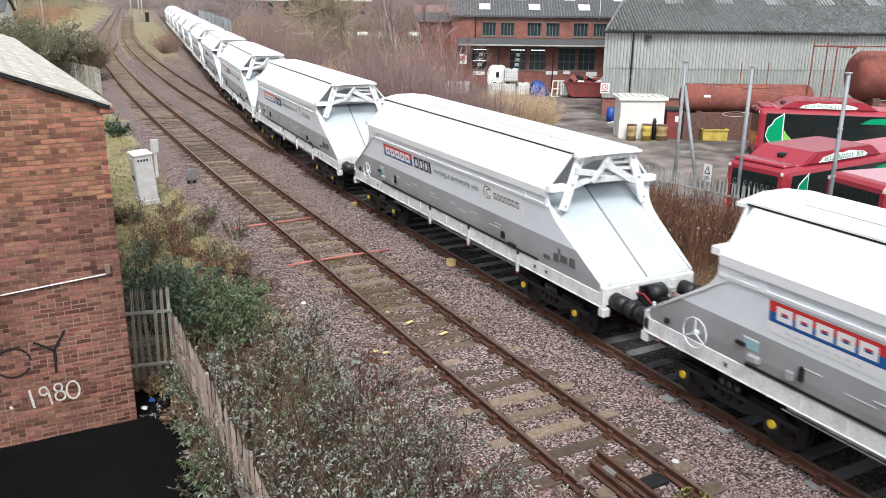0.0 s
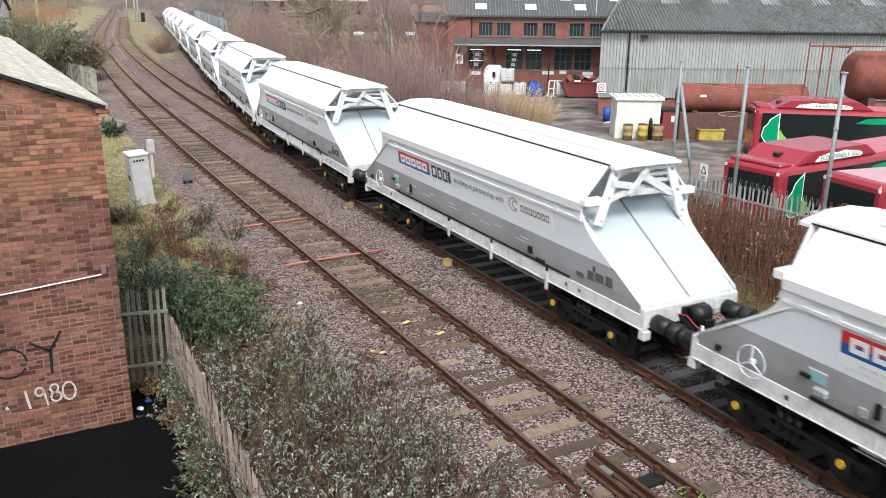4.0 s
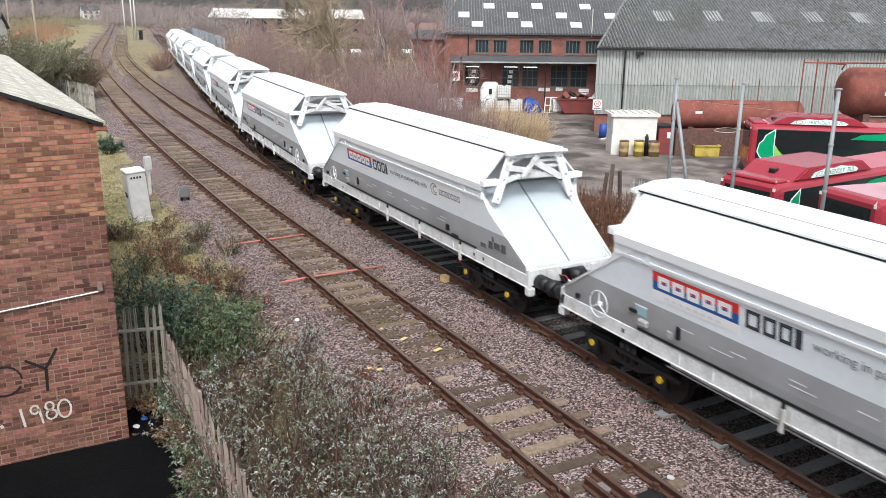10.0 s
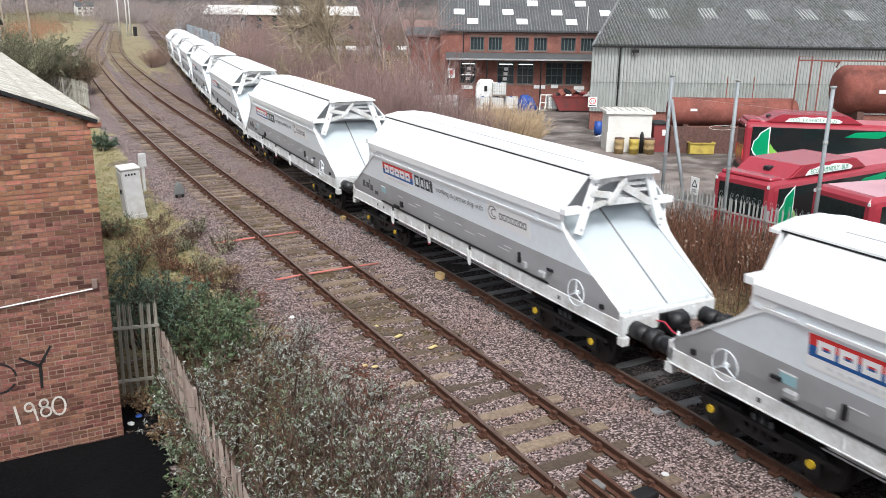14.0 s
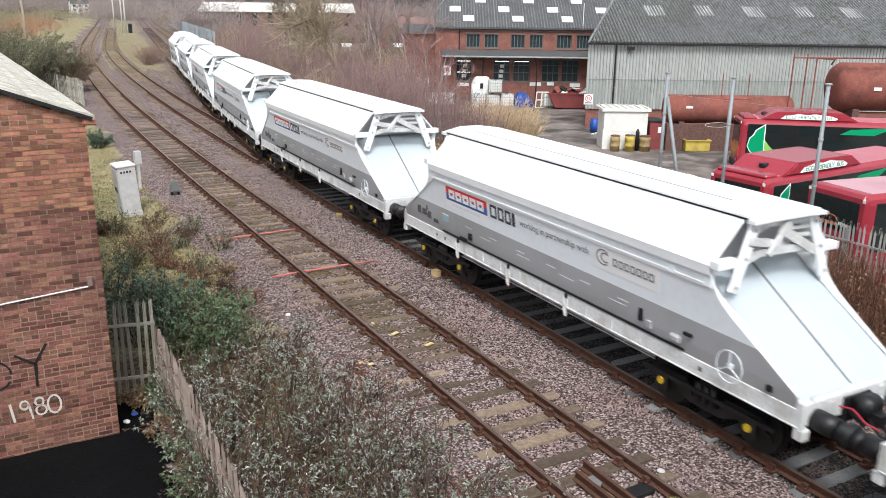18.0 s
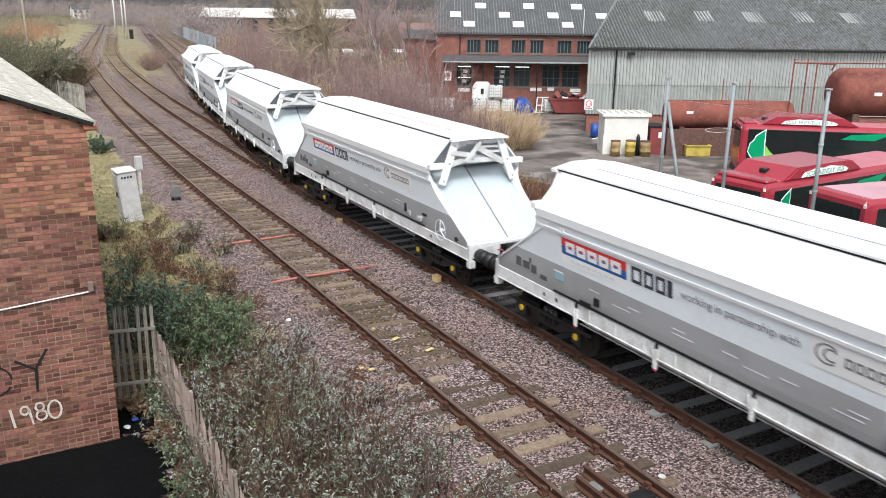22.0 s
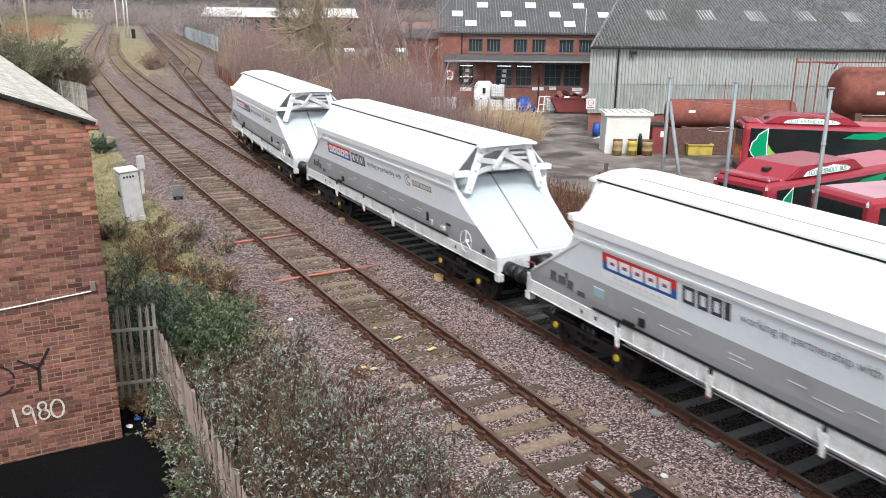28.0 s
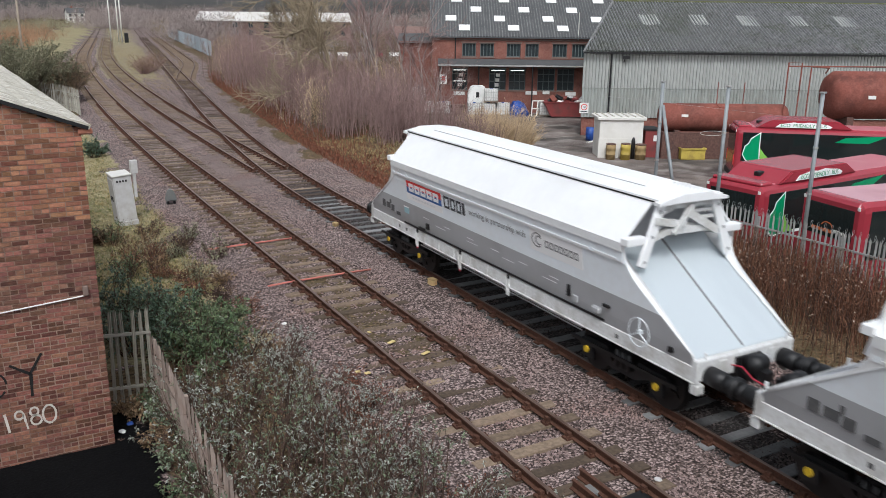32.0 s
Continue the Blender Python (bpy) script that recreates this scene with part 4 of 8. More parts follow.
# darker colours for the valley faces of the corrugated wall and roof
VALLEY = material("dark grey cladding valleys", (0.24, 0.25, 0.235), 0.8, spots=[((0.09, 0.095, 0.08), 0.6, 0.5)])
ROOFVALLEY = material("dark mossy roof valleys", (0.04, 0.042, 0.036), 0.9, spots=[((0.06, 0.075, 0.035), 0.6, 0.5)])
ROOFRIB = material("weathered dark roof sheet", (0.095, 0.098, 0.10), 0.85, vary=0.15, per="island", spots=[((0.06, 0.063, 0.066), 0.7, 0.5)], grain=[((0.26, 0.26, 0.255), 0.6, 6)])
# brick red greyed: the haze of the distance is put into this colour
FARBRICK = material("haze-dulled far brickwork", (0.19, 0.125, 0.11), 0.9, spots=[((0.13, 0.09, 0.08), 0.6, 0.3)])
FARROOF = material("grey-white far roof", (0.60, 0.58, 0.55), 0.8, spots=[((0.45, 0.43, 0.40), 0.6, 0.2)])
DULLSTONE = material("dull brown sandstone", (0.20, 0.145, 0.125), 0.9, spots=[((0.13, 0.09, 0.08), 0.6, 1.2)])
PALEWOOD = material("pale yellow split timber", (0.58, 0.47, 0.22), 0.8, spots=[((0.40, 0.28, 0.12), 0.6, 9)])
WOODPOLE = material("pale wooden pole", (0.30, 0.25, 0.20), 0.9, spots=[((0.2, 0.16, 0.13), 0.5, 1)])


def wall_axes(o, w):
    w = Vector((w[0], w[1], 0)).normalized()
    n = Vector((-w.y, w.x, 0))
    m = Matrix((w, n, Vector((0, 0, 1)))).transposed().to_4x4()
    m.translation = Vector(o)
    return m


def corrugated(bm, a0, a1, pitch, depth, place):
    """A corrugated sheet: place(a, v, d) gives the point at a along, v (0 or 1) up the sheet, d out of it."""
    n = int((a1 - a0) / pitch * 4)
    wave = (0.0, 1.0, 1.0, 0.0)
    low, top = [], []
    for i in range(n + 1):
        a, d = a0 + (a1 - a0) * i / n, depth * wave[i % 4]
        low.append(bm.verts.new(place(a, 0, d)))
        top.append(bm.verts.new(place(a, 1, d)))
    for i in range(n):
        # each valley face takes the second, darker material
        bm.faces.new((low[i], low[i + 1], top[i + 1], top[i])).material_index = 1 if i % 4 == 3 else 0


# ---- the brick building beside the line ----
def make_brick_building():
    """Gable wall square to the tracks, its right corner beside the line; the roof falls to that corner."""
    X, Y, EAVE, PIT = 1.18, 13.35, 5.32, 0.39
    th = thing("brick_building", "old red brick gable building with a lichened roof beside the railway", "building")
    left = -9.0

    def top(x):
        return EAVE + (X - x) * PIT if x > -4 else EAVE + (X + 4) * PIT - (-4 - x) * PIT

    bm = bmesh.new()
    prism(bm, [(left, -0.5), (X - 0.008, -0.5), (X - 0.008, EAVE - 0.03), (-4, top(-4) - 0.03), (left, top(left) - 0.03)], Y - 0.013, Y + 0.24)
    wall = part("gable_wall", bm, MORTAR, th, "red brick gable wall with pale graffiti")
    bm = bmesh.new()
    v = [bm.verts.new(p) for p in ((X, Y + 0.24, -0.5), (0.2, 32.0, -0.5), (0.2, 32.0, EAVE), (X, Y + 0.24, EAVE))]
    bm.faces.new(v)
    solid(bm, 0.22)
    part("side_wall", bm, BRICKJ, th)
    bm = bmesh.new()
    prism(bm, [(left, -0.5), (0.1, -0.5), (0.1, EAVE - 0.1), (-4, top(-4) - 0.1), (left, top(left) - 0.1)], 31.8, 32.0)
    part("back_wall", bm, BRICKJ, th)
    # roof slope with the eave that follows the side wall, a thick lichened sheet with wavy edge
    bm = bmesh.new()
    n, k = 44, 30
    rows = []
    for j in range(k + 1):
        y = Y - 0.075 + (32.2 - Y) * j / k
        e = X + 0.14 - 0.054 * (y - Y) * 0.95
        row = []
        for i in range(n + 1):
            x = e - (e + 4.0) * i / n
            z = EAVE + 0.03 + (e - x) * PIT + 0.012 * math.sin(i * 2.4) + noise.noise(Vector((x * 2, y * 2, 3))) * 0.02
            row.append(bm.verts.new((x, y, z)))
        rows.append(row)
    for r, t in zip(rows, rows[1:]):
        for i in range(n):
            bm.faces.new((r[i], r[i + 1], t[i + 1], t[i]))
    solid(bm, -0.07)
    bmesh.ops.recalc_face_normals(bm, faces=bm.faces[:])
    part("roof", bm, MOSSROOF, th, "grey-white lichened sloping roof")
    bm = bmesh.new()
    v = [bm.verts.new(p) for p in ((-4, Y - 0.1, top(-4)), (-4, 32, top(-4)), (left, 32, top(left)), (left, Y - 0.1, top(left)))]
    bm.faces.new(v)
    solid(bm, 0.06)
    part("roof", bm, MOSSROOF, th)
    # thin black bar that covers the front edge of the roof sheet
    bm = bmesh.new()
    bar(bm, (X + 0.10, Y - 0.095, EAVE - 0.012), (-4.0, Y - 0.095, EAVE - 0.012 + (X + 4.10) * PIT), 0.03, 0.055)
    part("verge_board", bm, BLACKSTEEL, th, "dark strip along the roof edge")
    part("eave_block", box((X - 0.04, Y - 0.07, EAVE - 0.11), (X + 0.16, Y + 0.15, EAVE - 0.02), 0.02), material("terracotta kneeler", (0.36, 0.15, 0.10), 0.8, spots=[((0.6, 0.4, 0.33), 0.5, 6)]), th, "terracotta eave block")
    # bricks: garden wall bond, three stretcher courses to one of headers
    rnd = random.Random(11)
    L, B2, C, J = 0.208, 0.0955, 0.0585, 0.0165
    protos = []
    for nm, ln in (("stretcher", L), ("header", B2)):
        for q in range(3):
            bm = box((0, 0, 0), (ln, 0.03, C), 0.004)
            for v in bm.verts:
                v.co += Vector((rnd.uniform(-0.003, 0.003), rnd.uniform(-0.003, 0.003), rnd.uniform(-0.002, 0.002)))
            me = bpy.data.meshes.new("brick")
            bm.to_mesh(me)
            bm.free()
            me.materials.append(BRICK)
            protos.append(me)
    rest, upper = bmesh.new(), bmesh.new()
    count, z, course = 0, -0.06 - 4 * 0.075, 0
    while z < 7.2:
        heads = course % 4 == 3
        ln = B2 if heads else L
        x = X - (0.0 if heads else (0.0 if course % 2 else L / 2 + J / 2)) - ln
        if not heads and course % 2 == 0:
            x = X - B2
        first = True
        while x > -3.2:
            w = ln if not (first and not heads and course % 2 == 0) else B2
            if z + C < top(x + w * 0.3) + 0.04:
                m = pose(x, Y - 0.022 + rnd.uniform(-0.002, 0.003), z)
                if -0.35 < x and z < 3.6 and count < 300:
                    share("brick", protos[(3 if w == B2 else 0) + rnd.randrange(3)], wall, m)
                    count += 1
                else:
                    quad_box(upper if z > 3.92 + 0.25 * noise.noise(Vector((x * 1.3, z, 4))) + rnd.gauss(0, 0.05) else rest, (0, 0, 0), (w, 0.03, C), m)
            first = False
            x -= J + ln
        z += C + J
        course += 1
    tagged(part("brickwork", rest, LOWBRICK, wall, "purplish red bricks of the gable"), kind="stuff")
    tagged(part("brickwork", upper, TOPBRICK, wall, "orange-red bricks of the upper gable"), kind="stuff")
    # graffiti: brushed figures and two sprayed letters
    def strokes(name, lines, r, mat, label):
        bm = bmesh.new()
        for ln in lines:
            pts = []
            for i in range(len(ln) - 1):
                for t in (0, 0.5):
                    pts.append((ln[i][0] + (ln[i + 1][0] - ln[i][0]) * t, ln[i][1] + (ln[i + 1][1] - ln[i][1]) * t))
            pts.append(ln[-1])
            for (a, b), (c, d) in zip(pts, pts[1:]):
                bar(bm, (a, Y - 0.026, b), (c, Y - 0.026, d), r * rnd.uniform(0.8, 1.25), 0.006, (0, 1, 0))
        return part(name, bm, mat, wall, label)

    def ring(cx, cz, rx, rz, a0=0, a1=360, n=12):
        return [(cx + rx * math.cos(radians(a0 + (a1 - a0) * i / n)), cz + rz * math.sin(radians(a0 + (a1 - a0) * i / n))) for i in range(n + 1)]

    strokes("painted_figure", [[(-0.36, 0.95), (-0.32, 0.63)]], 0.03, SPRAYWHITE, "white painted figure 1")
    strokes("painted_figure", [ring(-0.16, 0.89, 0.06, 0.07), [(-0.10, 0.90), (-0.06, 0.63)]], 0.03, SPRAYWHITE, "white painted figure 9")
    strokes("painted_figure", [ring(0.055, 0.91, 0.06, 0.068), ring(0.07, 0.76, 0.075, 0.082)], 0.03, SPRAYWHITE, "white painted figure 8")
    strokes("painted_figure", [ring(0.265, 0.82, 0.095, 0.155, 0, 360, 16)], 0.03, SPRAYWHITE, "white painted figure 0")
    strokes("painted_dot", [[(-0.66, 0.70), (-0.62, 0.72)]], 0.05, SPRAYWHITE, "white painted dot")
    strokes("sprayed_letter", [ring(-0.52, 1.45, 0.25, 0.24, 0, 330, 18)], 0.03, SPRAYBLACK, "black sprayed letter O")
    strokes("sprayed_letter", [[(-0.20, 1.74), (0.07, 1.55), (0.26, 1.86)], [(0.08, 1.55), (0.06, 1.17)]], 0.04, SPRAYBLACK, "black sprayed letter Y")
    # white conduit with its end box, and the air unit on the wall
    bm = bmesh.new()
    tube(bm, [(-2.4, Y - 0.05, 2.44), (0.97, Y - 0.05, 2.70)], 0.012, 8)
    part("conduit", bm, PLASTICWHITE, wall, "thin white conduit")
    part("conduit_box", box((0.95, Y - 0.08, 2.70), (1.03, Y - 0.025, 2.86), 0.008), DULLSTONE, wall, "small dull junction box")
    unit = part("air_unit", box((-1.5, Y - 0.42, 2.62), (-0.745, Y - 0.1, 3.28), 0.02), PLASTICWHITE, th, "white outdoor air unit on brackets")
    bm = bmesh.new()
    for i in range(11):
        quad_box(bm, (-0.755, Y - 0.36, 2.68 + 0.052 * i), (-0.735, Y - 0.15, 2.71 + 0.052 * i))
    part("vent_slot", bm, BLACKSTEEL, unit, "dark vent slots")
    part("front_grille", box((-1.45, Y - 0.435, 2.66), (-0.85, Y - 0.42, 3.22)), BLACKSTEEL, unit)
    bm = bmesh.new()
    bar(bm, (-0.8, Y - 0.02, 2.60), (-0.8, Y - 0.42, 2.60), 0.04)
    bar(bm, (-0.8, Y - 0.02, 2.35), (-0.8, Y - 0.40, 2.60), 0.03)
    part("bracket", bm, BLACKSTEEL, unit)
    bm = bmesh.new()
    tube(bm, [(-0.745, Y - 0.2, 3.2), (-0.66, Y - 0.12, 3.22), (-0.60, Y - 0.04, 3.0), (-0.62, Y - 0.04, 2.7), (-0.66, Y - 0.04, 2.45)], 0.013, 6)
    part("cable", bm, CABLE, unit, "black looped cable")


make_brick_building()


# ---- the road bridge, over whose parapet one looks: unseen, added to shade the foreground ----
def make_bridge():
    th = thing("road_bridge", "unseen brick road bridge with a stone-capped parapet, added to shade the foreground", "bridge")
    part("parapet", box((-16, -0.75, 4.9), (44, -0.40, 6.35), 0.02), BRICKJ, th, "brick parapet wall")
    part("coping", box((-16, -0.82, 6.35), (44, -0.33, 6.47), 0.02), MORTAR, th, "stone coping")
    part("deck", box((-16, -10.4, 4.3), (44, -0.38, 4.9)), DARKROOF, th, "dark road deck")
    part("parapet", box((-16, -10.8, 4.9), (44, -10.4, 6.35), 0.02), BRICKJ, th)
    part("coping", box((-16, -10.87, 6.35), (44, -10.33, 6.47), 0.02), MORTAR, th)
    for x0, x1 in ((-16, 2.2), (17.5, 44)):
        part("abutment", box((x0, -10.3, -1.6), (x1, -0.6, 4.3)), BRICKJ, th, "brick abutment")


make_bridge()


# ---- palisade fences ----
def pale_mesh(name, mat, h, w=0.065):
    """A W-section pale with a pointed triple top."""
    bm = bmesh.new()
    prof = [(-w / 2, 0.0), (-w / 4, 0.022), (0, 0.006), (w / 4, 0.022), (w / 2, 0.0)]
    low = [bm.verts.new((a, -b, 0)) for a, b in prof]
    top = [bm.verts.new((a, -b, h - (0.0 if i in (0, 4) else 0.0))) for i, (a, b) in enumerate(prof)]
    tip = [bm.verts.new((prof[i][0] * 0.9, -prof[i][1] - 0.01, h + (0.10 if i == 2 else 0.06))) for i in (0, 2, 4)]
    for i in range(4):
        bm.faces.new((low[i], low[i + 1], top[i + 1], top[i]))
    bm.faces.new((top[0], top[1], tip[0]))
    bm.faces.new((top[1], top[2], tip[1]))
    bm.faces.new((top[2], top[3], tip[1]))
    bm.faces.new((top[3], top[4], tip[2]))
    solid(bm, 0.004)
    me = bpy.data.meshes.new(name)
    bm.to_mesh(me)
    bm.free()
    me.materials.append(mat)
    return me


def palisade(label, line, h, mat, gap=0.15, seed=1, lean=2.0):
    """Pales along a line of points, two rails, a post every 2.75 m. Pales face the railway."""
    rnd = random.Random(seed)
    th = thing("palisade_fence", label, "fence")
    me = pale_mesh("pale", mat, h)
    for a, b in zip(line, line[1:]):
        a, b = Vector(a), Vector(b)
        d = (b - a)
        ln = d.length
        d.normalize()
        rz = math.degrees(math.atan2(d.y, d.x))
        za, zb = land(a.x, a.y), land(b.x, b.y)
        for zz in (0.35, h - 0.35):
            bm = bmesh.new()
            bar(bm, (a.x, a.y, za + zz), (b.x, b.y, zb + zz), 0.05, 0.05)
            part("rail", bm, mat, th)
        post = box((-0.05, 0.02, -0.3), (0.05, 0.08, h - 0.05))
        part("post", post, mat, th).matrix_basis = pose(a.x, a.y, za, 0, 0, rz)
        s = 0.0
        while s < ln:
            q = a + d * s
            z = za + (zb - za) * s / ln
            share("pale", me, th, pose(q.x, q.y, z + 0.04 + rnd.uniform(-0.02, 0.02), rnd.uniform(-1, 1), rnd.uniform(-lean, lean), rz + rnd.uniform(-2, 2)))
            s += gap
    return th


def boundary_x(y):
    return 19.8 - 0.011 * (y - 12.7) ** 2 if y > 12.7 else 19.8


palisade("galvanised palisade fence along the yard boundary", [(boundary_x(y), y) for y in (21.6, 18.9, 16.2, 13.5, 10.8, 8.1, 5.4)], 1.62, GALVSTEEL, 0.14, 3)
palisade("dull grey palisade gate beside the brick building", [(1.26, 14.88), (2.12, 14.92)], 1.74, GATESTEEL, 0.135, 4)
palisade("rusty palisade fence beside the tarmac", [(2.13, 14.95), (2.12, 12.2), (2.1, 9.5), (2.08, 6.8), (2.06, 4.2)], 1.28, RUSTPALE, 0.155, 5)
palisade("grey palisade fence beyond the brick building", [(3.6, 73.0), (4.6, 70.5), (5.2, 67.8), (5.6, 65.2), (5.7, 62.8)], 1.7, GATESTEEL, 0.19, 6)


for x, y, h, ry in ((19.55, 23.5, 1.95, 4), (19.95, 23.3, 1.75, -7), (19.7, 24.1, 1.5, 11)):
    old = thing("timber_post", "weathered dark timber fence post leaning in weeds", "post", at=pose(x, y, land(x, y) - 0.1, 0, ry, 20), group="old timber posts")
    part("shaft", box((-0.06, -0.06, 0), (0.06, 0.06, h), 0.012), DARKTIMBER, old)


def coil(bm, pts, r, turns, wire=0.006):
    a, b = Vector(pts[0]), Vector(pts[1])
    n = int(turns * 12)
    last = None
    for i in range(n + 1):
        t = i / n
        ang = 2 * math.pi * turns * t
        p = a + (b - a) * t + Vector((math.cos(ang) * r, 0, math.sin(ang) * r))
        if last is not None:
            bar(bm, last, p, wire)
        last = p


bm = bmesh.new()
coil(bm, [(19.55, 18.6, 1.50), (19.95, 9.5, 1.45)], 0.11, 44, 0.005)
tagged(obj("razor_wire", bm, GALVSTEEL), "coil of razor wire along the fence top", "barbed wire")


# ---- tall steel posts behind the fence ----
def tall_post(x, y, top, brace):
    th = thing("fence_post", "tall galvanised steel mast" + (" with a diagonal brace" if brace else " by the yard fence"), "post", group="tall posts by the yard fence")
    bm = bmesh.new()
    z = land(x, y)
    tube(bm, [(x, y, z - 0.2), (x, y, top)], 0.06, 10)
    part("shaft", bm, MASTSTEEL, th, "", True)
    part("cap", box((x - 0.07, y - 0.07, top), (x + 0.07, y + 0.07, top + 0.05), 0.01), GALVSTEEL, th)
    bm = bmesh.new()
    for k in range(3):
        disc(bm, (x, y, z + 1.2 + 1.3 * k), (0, 0, 1), 0.075, 0.06, 10)
    part("clamp", bm, GALVSTEEL, th)
    if brace:
        bm = bmesh.new()
        tube(bm, [(x + 0.02, y - 0.05, top - 0.75), (x + 0.25, y - 1.15, z - 0.1)], 0.06, 8)
        part("brace", bm, MASTSTEEL, th, "", True)


tall_post(20.0, 20.95, 4.86, True)
tall_post(20.0, 18.12, 4.93, False)
tall_post(20.0, 14.82, 5.02, False)
fw = thing("wire_strands", "thin wires strung between tall posts", "wire")
for z in (4.62, 4.2):
    for a, b in (((20.0, 24.0, z - 0.05), (20.0, 20.95, z)), ((20.0, 20.95, z), (20.0, 18.12, z + 0.05)), ((20.0, 18.12, z + 0.05), (20.0, 14.82, z + 0.1))):
        bm = bmesh.new()
        bar(bm, a, b, 0.005)
        part("wire", bm, GALVSTEEL, fw)

sg = thing("warning_sign", "small white warning sign on the palisade fence", "sign")
part("sign_plate", box((19.40, 18.72, 1.30), (19.42, 19.06, 1.86), 0.004), PLASTICWHITE, sg)
bm = bmesh.new()
for a, b in (((19.395, 18.78, 1.56), (19.395, 19.0, 1.56)), ((19.395, 18.78, 1.56), (19.395, 18.89, 1.78)), ((19.395, 19.0, 1.56), (19.395, 18.89, 1.78))):
    bar(bm, a, b, 0.03, 0.005, (1, 0, 0))
part("warning_triangle", bm, INK, sg)
part("sign_text", boxes([((19.392, 18.79, 1.38), (19.398, 18.99, 1.41)), ((19.392, 18.79, 1.44), (19.398, 18.95, 1.47))]), GREYINK, sg)
part("sign_post", box((19.43, 18.86, -0.2), (19.47, 18.92, 1.8)), GALVSTEEL, sg)


# ---- the grey corrugated shed ----
def make_shed():
    th = thing("corrugated_shed", "large grey corrugated industrial shed with a dark corrugated roof", "industrial building")
    M = wall_axes(SHED_O, SHED_W)
    LEN, DEP, EZ, RZ = 34.0, 18.0, 4.55, 8.05
    P = lambda a, n, z: M @ Vector((a, n, z))
    bm = bmesh.new()
    corrugated(bm, -0.1, LEN, 0.23, 0.05, lambda a, v, d: P(a, -d, 2.05 if v else 0.0))
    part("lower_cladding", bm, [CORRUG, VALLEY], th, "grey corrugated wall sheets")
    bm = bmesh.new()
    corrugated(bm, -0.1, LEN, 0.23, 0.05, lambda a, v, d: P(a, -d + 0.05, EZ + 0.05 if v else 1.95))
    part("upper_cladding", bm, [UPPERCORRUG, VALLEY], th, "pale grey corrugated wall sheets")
    bm = bmesh.new()
    bar(bm, P(-0.1, -0.045, 2.055), P(LEN, -0.045, 2.055), 0.03, 0.03)
    part("lap_strip", bm, VALLEY, th)
    bm = bmesh.new()
    quad_box(bm, (0, 0.1, -1.5), (LEN, 0.4, 0.05), M)
    part("plinth", bm, WORKSBRICK, th, "dark red brick plinth")
    bm = bmesh.new()
    lo = [bm.verts.new(P(a, n, -1.5)) for a, n in ((0.3, 0.45), (LEN, 0.45), (LEN, DEP), (7.6, DEP))]
    hi = [bm.verts.new(P(a, n, EZ - 0.1)) for a, n in ((0.3, 0.45), (LEN, 0.45), (LEN, DEP), (7.6, DEP))]
    for k in range(4):
        bm.faces.new((lo[k], lo[(k + 1) % 4], hi[(k + 1) % 4], hi[k]))
    bm.faces.new(hi)
    part("inner_shell", bm, CORRUG, th)
    bm = bmesh.new()
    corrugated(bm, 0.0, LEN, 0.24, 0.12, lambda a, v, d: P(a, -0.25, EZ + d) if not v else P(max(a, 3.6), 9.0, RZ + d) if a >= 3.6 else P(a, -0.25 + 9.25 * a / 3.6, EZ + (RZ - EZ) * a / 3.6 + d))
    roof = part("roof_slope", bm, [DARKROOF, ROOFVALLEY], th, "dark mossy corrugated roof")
    bm = bmesh.new()
    v = [bm.verts.new(P(*p)) for p in ((-0.1, -0.2, EZ - 0.1), (3.7, 9.0, RZ - 0.1), (7.5, DEP + 0.2, EZ - 0.1))]
    bm.faces.new(v)
    v = [bm.verts.new(P(*p)) for p in ((3.6, 9.0, RZ), (LEN, 9.0, RZ), (LEN, DEP + 0.25, EZ), (7.4, DEP + 0.25, EZ))]
    bm.faces.new(v)
    part("roof_back", bm, DARKROOF, th)
    bm = bmesh.new()
    bar(bm, P(3.5, 9.0, RZ + 0.06), P(LEN, 9.0, RZ + 0.06), 0.3, 0.12)
    part("ridge", bm, material("mossy ridge", (0.12, 0.13, 0.06), 0.95, spots=[((0.2, 0.2, 0.16), 0.6, 1.5)]), th, "green mossy ridge capping")
    bm = bmesh.new()
    bar(bm, P(-0.15, -0.27, EZ), P(3.55, 9.0, RZ + 0.05), 0.16, 0.12)
    part("verge_capping", bm, DARKROOF, th)
    for k in range(8):
        a = 5.0 + 3.72 * k
        bm = bmesh.new()
        corrugated(bm, a, a + 1.3, 0.26, 0.06, lambda aa, v, d: P(aa, (4.4 if not v else 6.3), EZ + (RZ - EZ) * ((4.65 if not v else 6.55) / 9.25) + d + 0.035))
        part("rooflight", bm, material("clouded rooflight", (0.36, 0.37, 0.35), 0.5, spots=[((0.18, 0.185, 0.17), 0.6, 1.2)]), roof, "clouded corrugated rooflight")
    bm = bmesh.new()
    bar(bm, P(-0.2, -0.33, EZ - 0.05), P(LEN, -0.33, EZ - 0.05), 0.14, 0.12)
    part("gutter", bm, BLACKSTEEL, th, "dark eaves gutter")
    bm = bmesh.new()
    tube(bm, [P(1.82, -0.12, EZ - 0.1), P(1.82, -0.12, -1.2)], 0.06, 8)
    part("downpipe", bm, BLACKSTEEL, th)
    bm = bmesh.new()
    quad_box(bm, (2.6, -0.35, 4.1), (3.05, -0.05, 4.3), M)
    bar(bm, P(2.7, -0.1, 3.85), P(2.7, -0.3, 4.1), 0.05)
    part("wall_lamp", bm, BLACKSTEEL, th, "dark wall floodlight")
    bm = bmesh.new()
    quad_box(bm, (-0.22, -0.09, 0.30), (0.42, -0.07, 1.02), M)
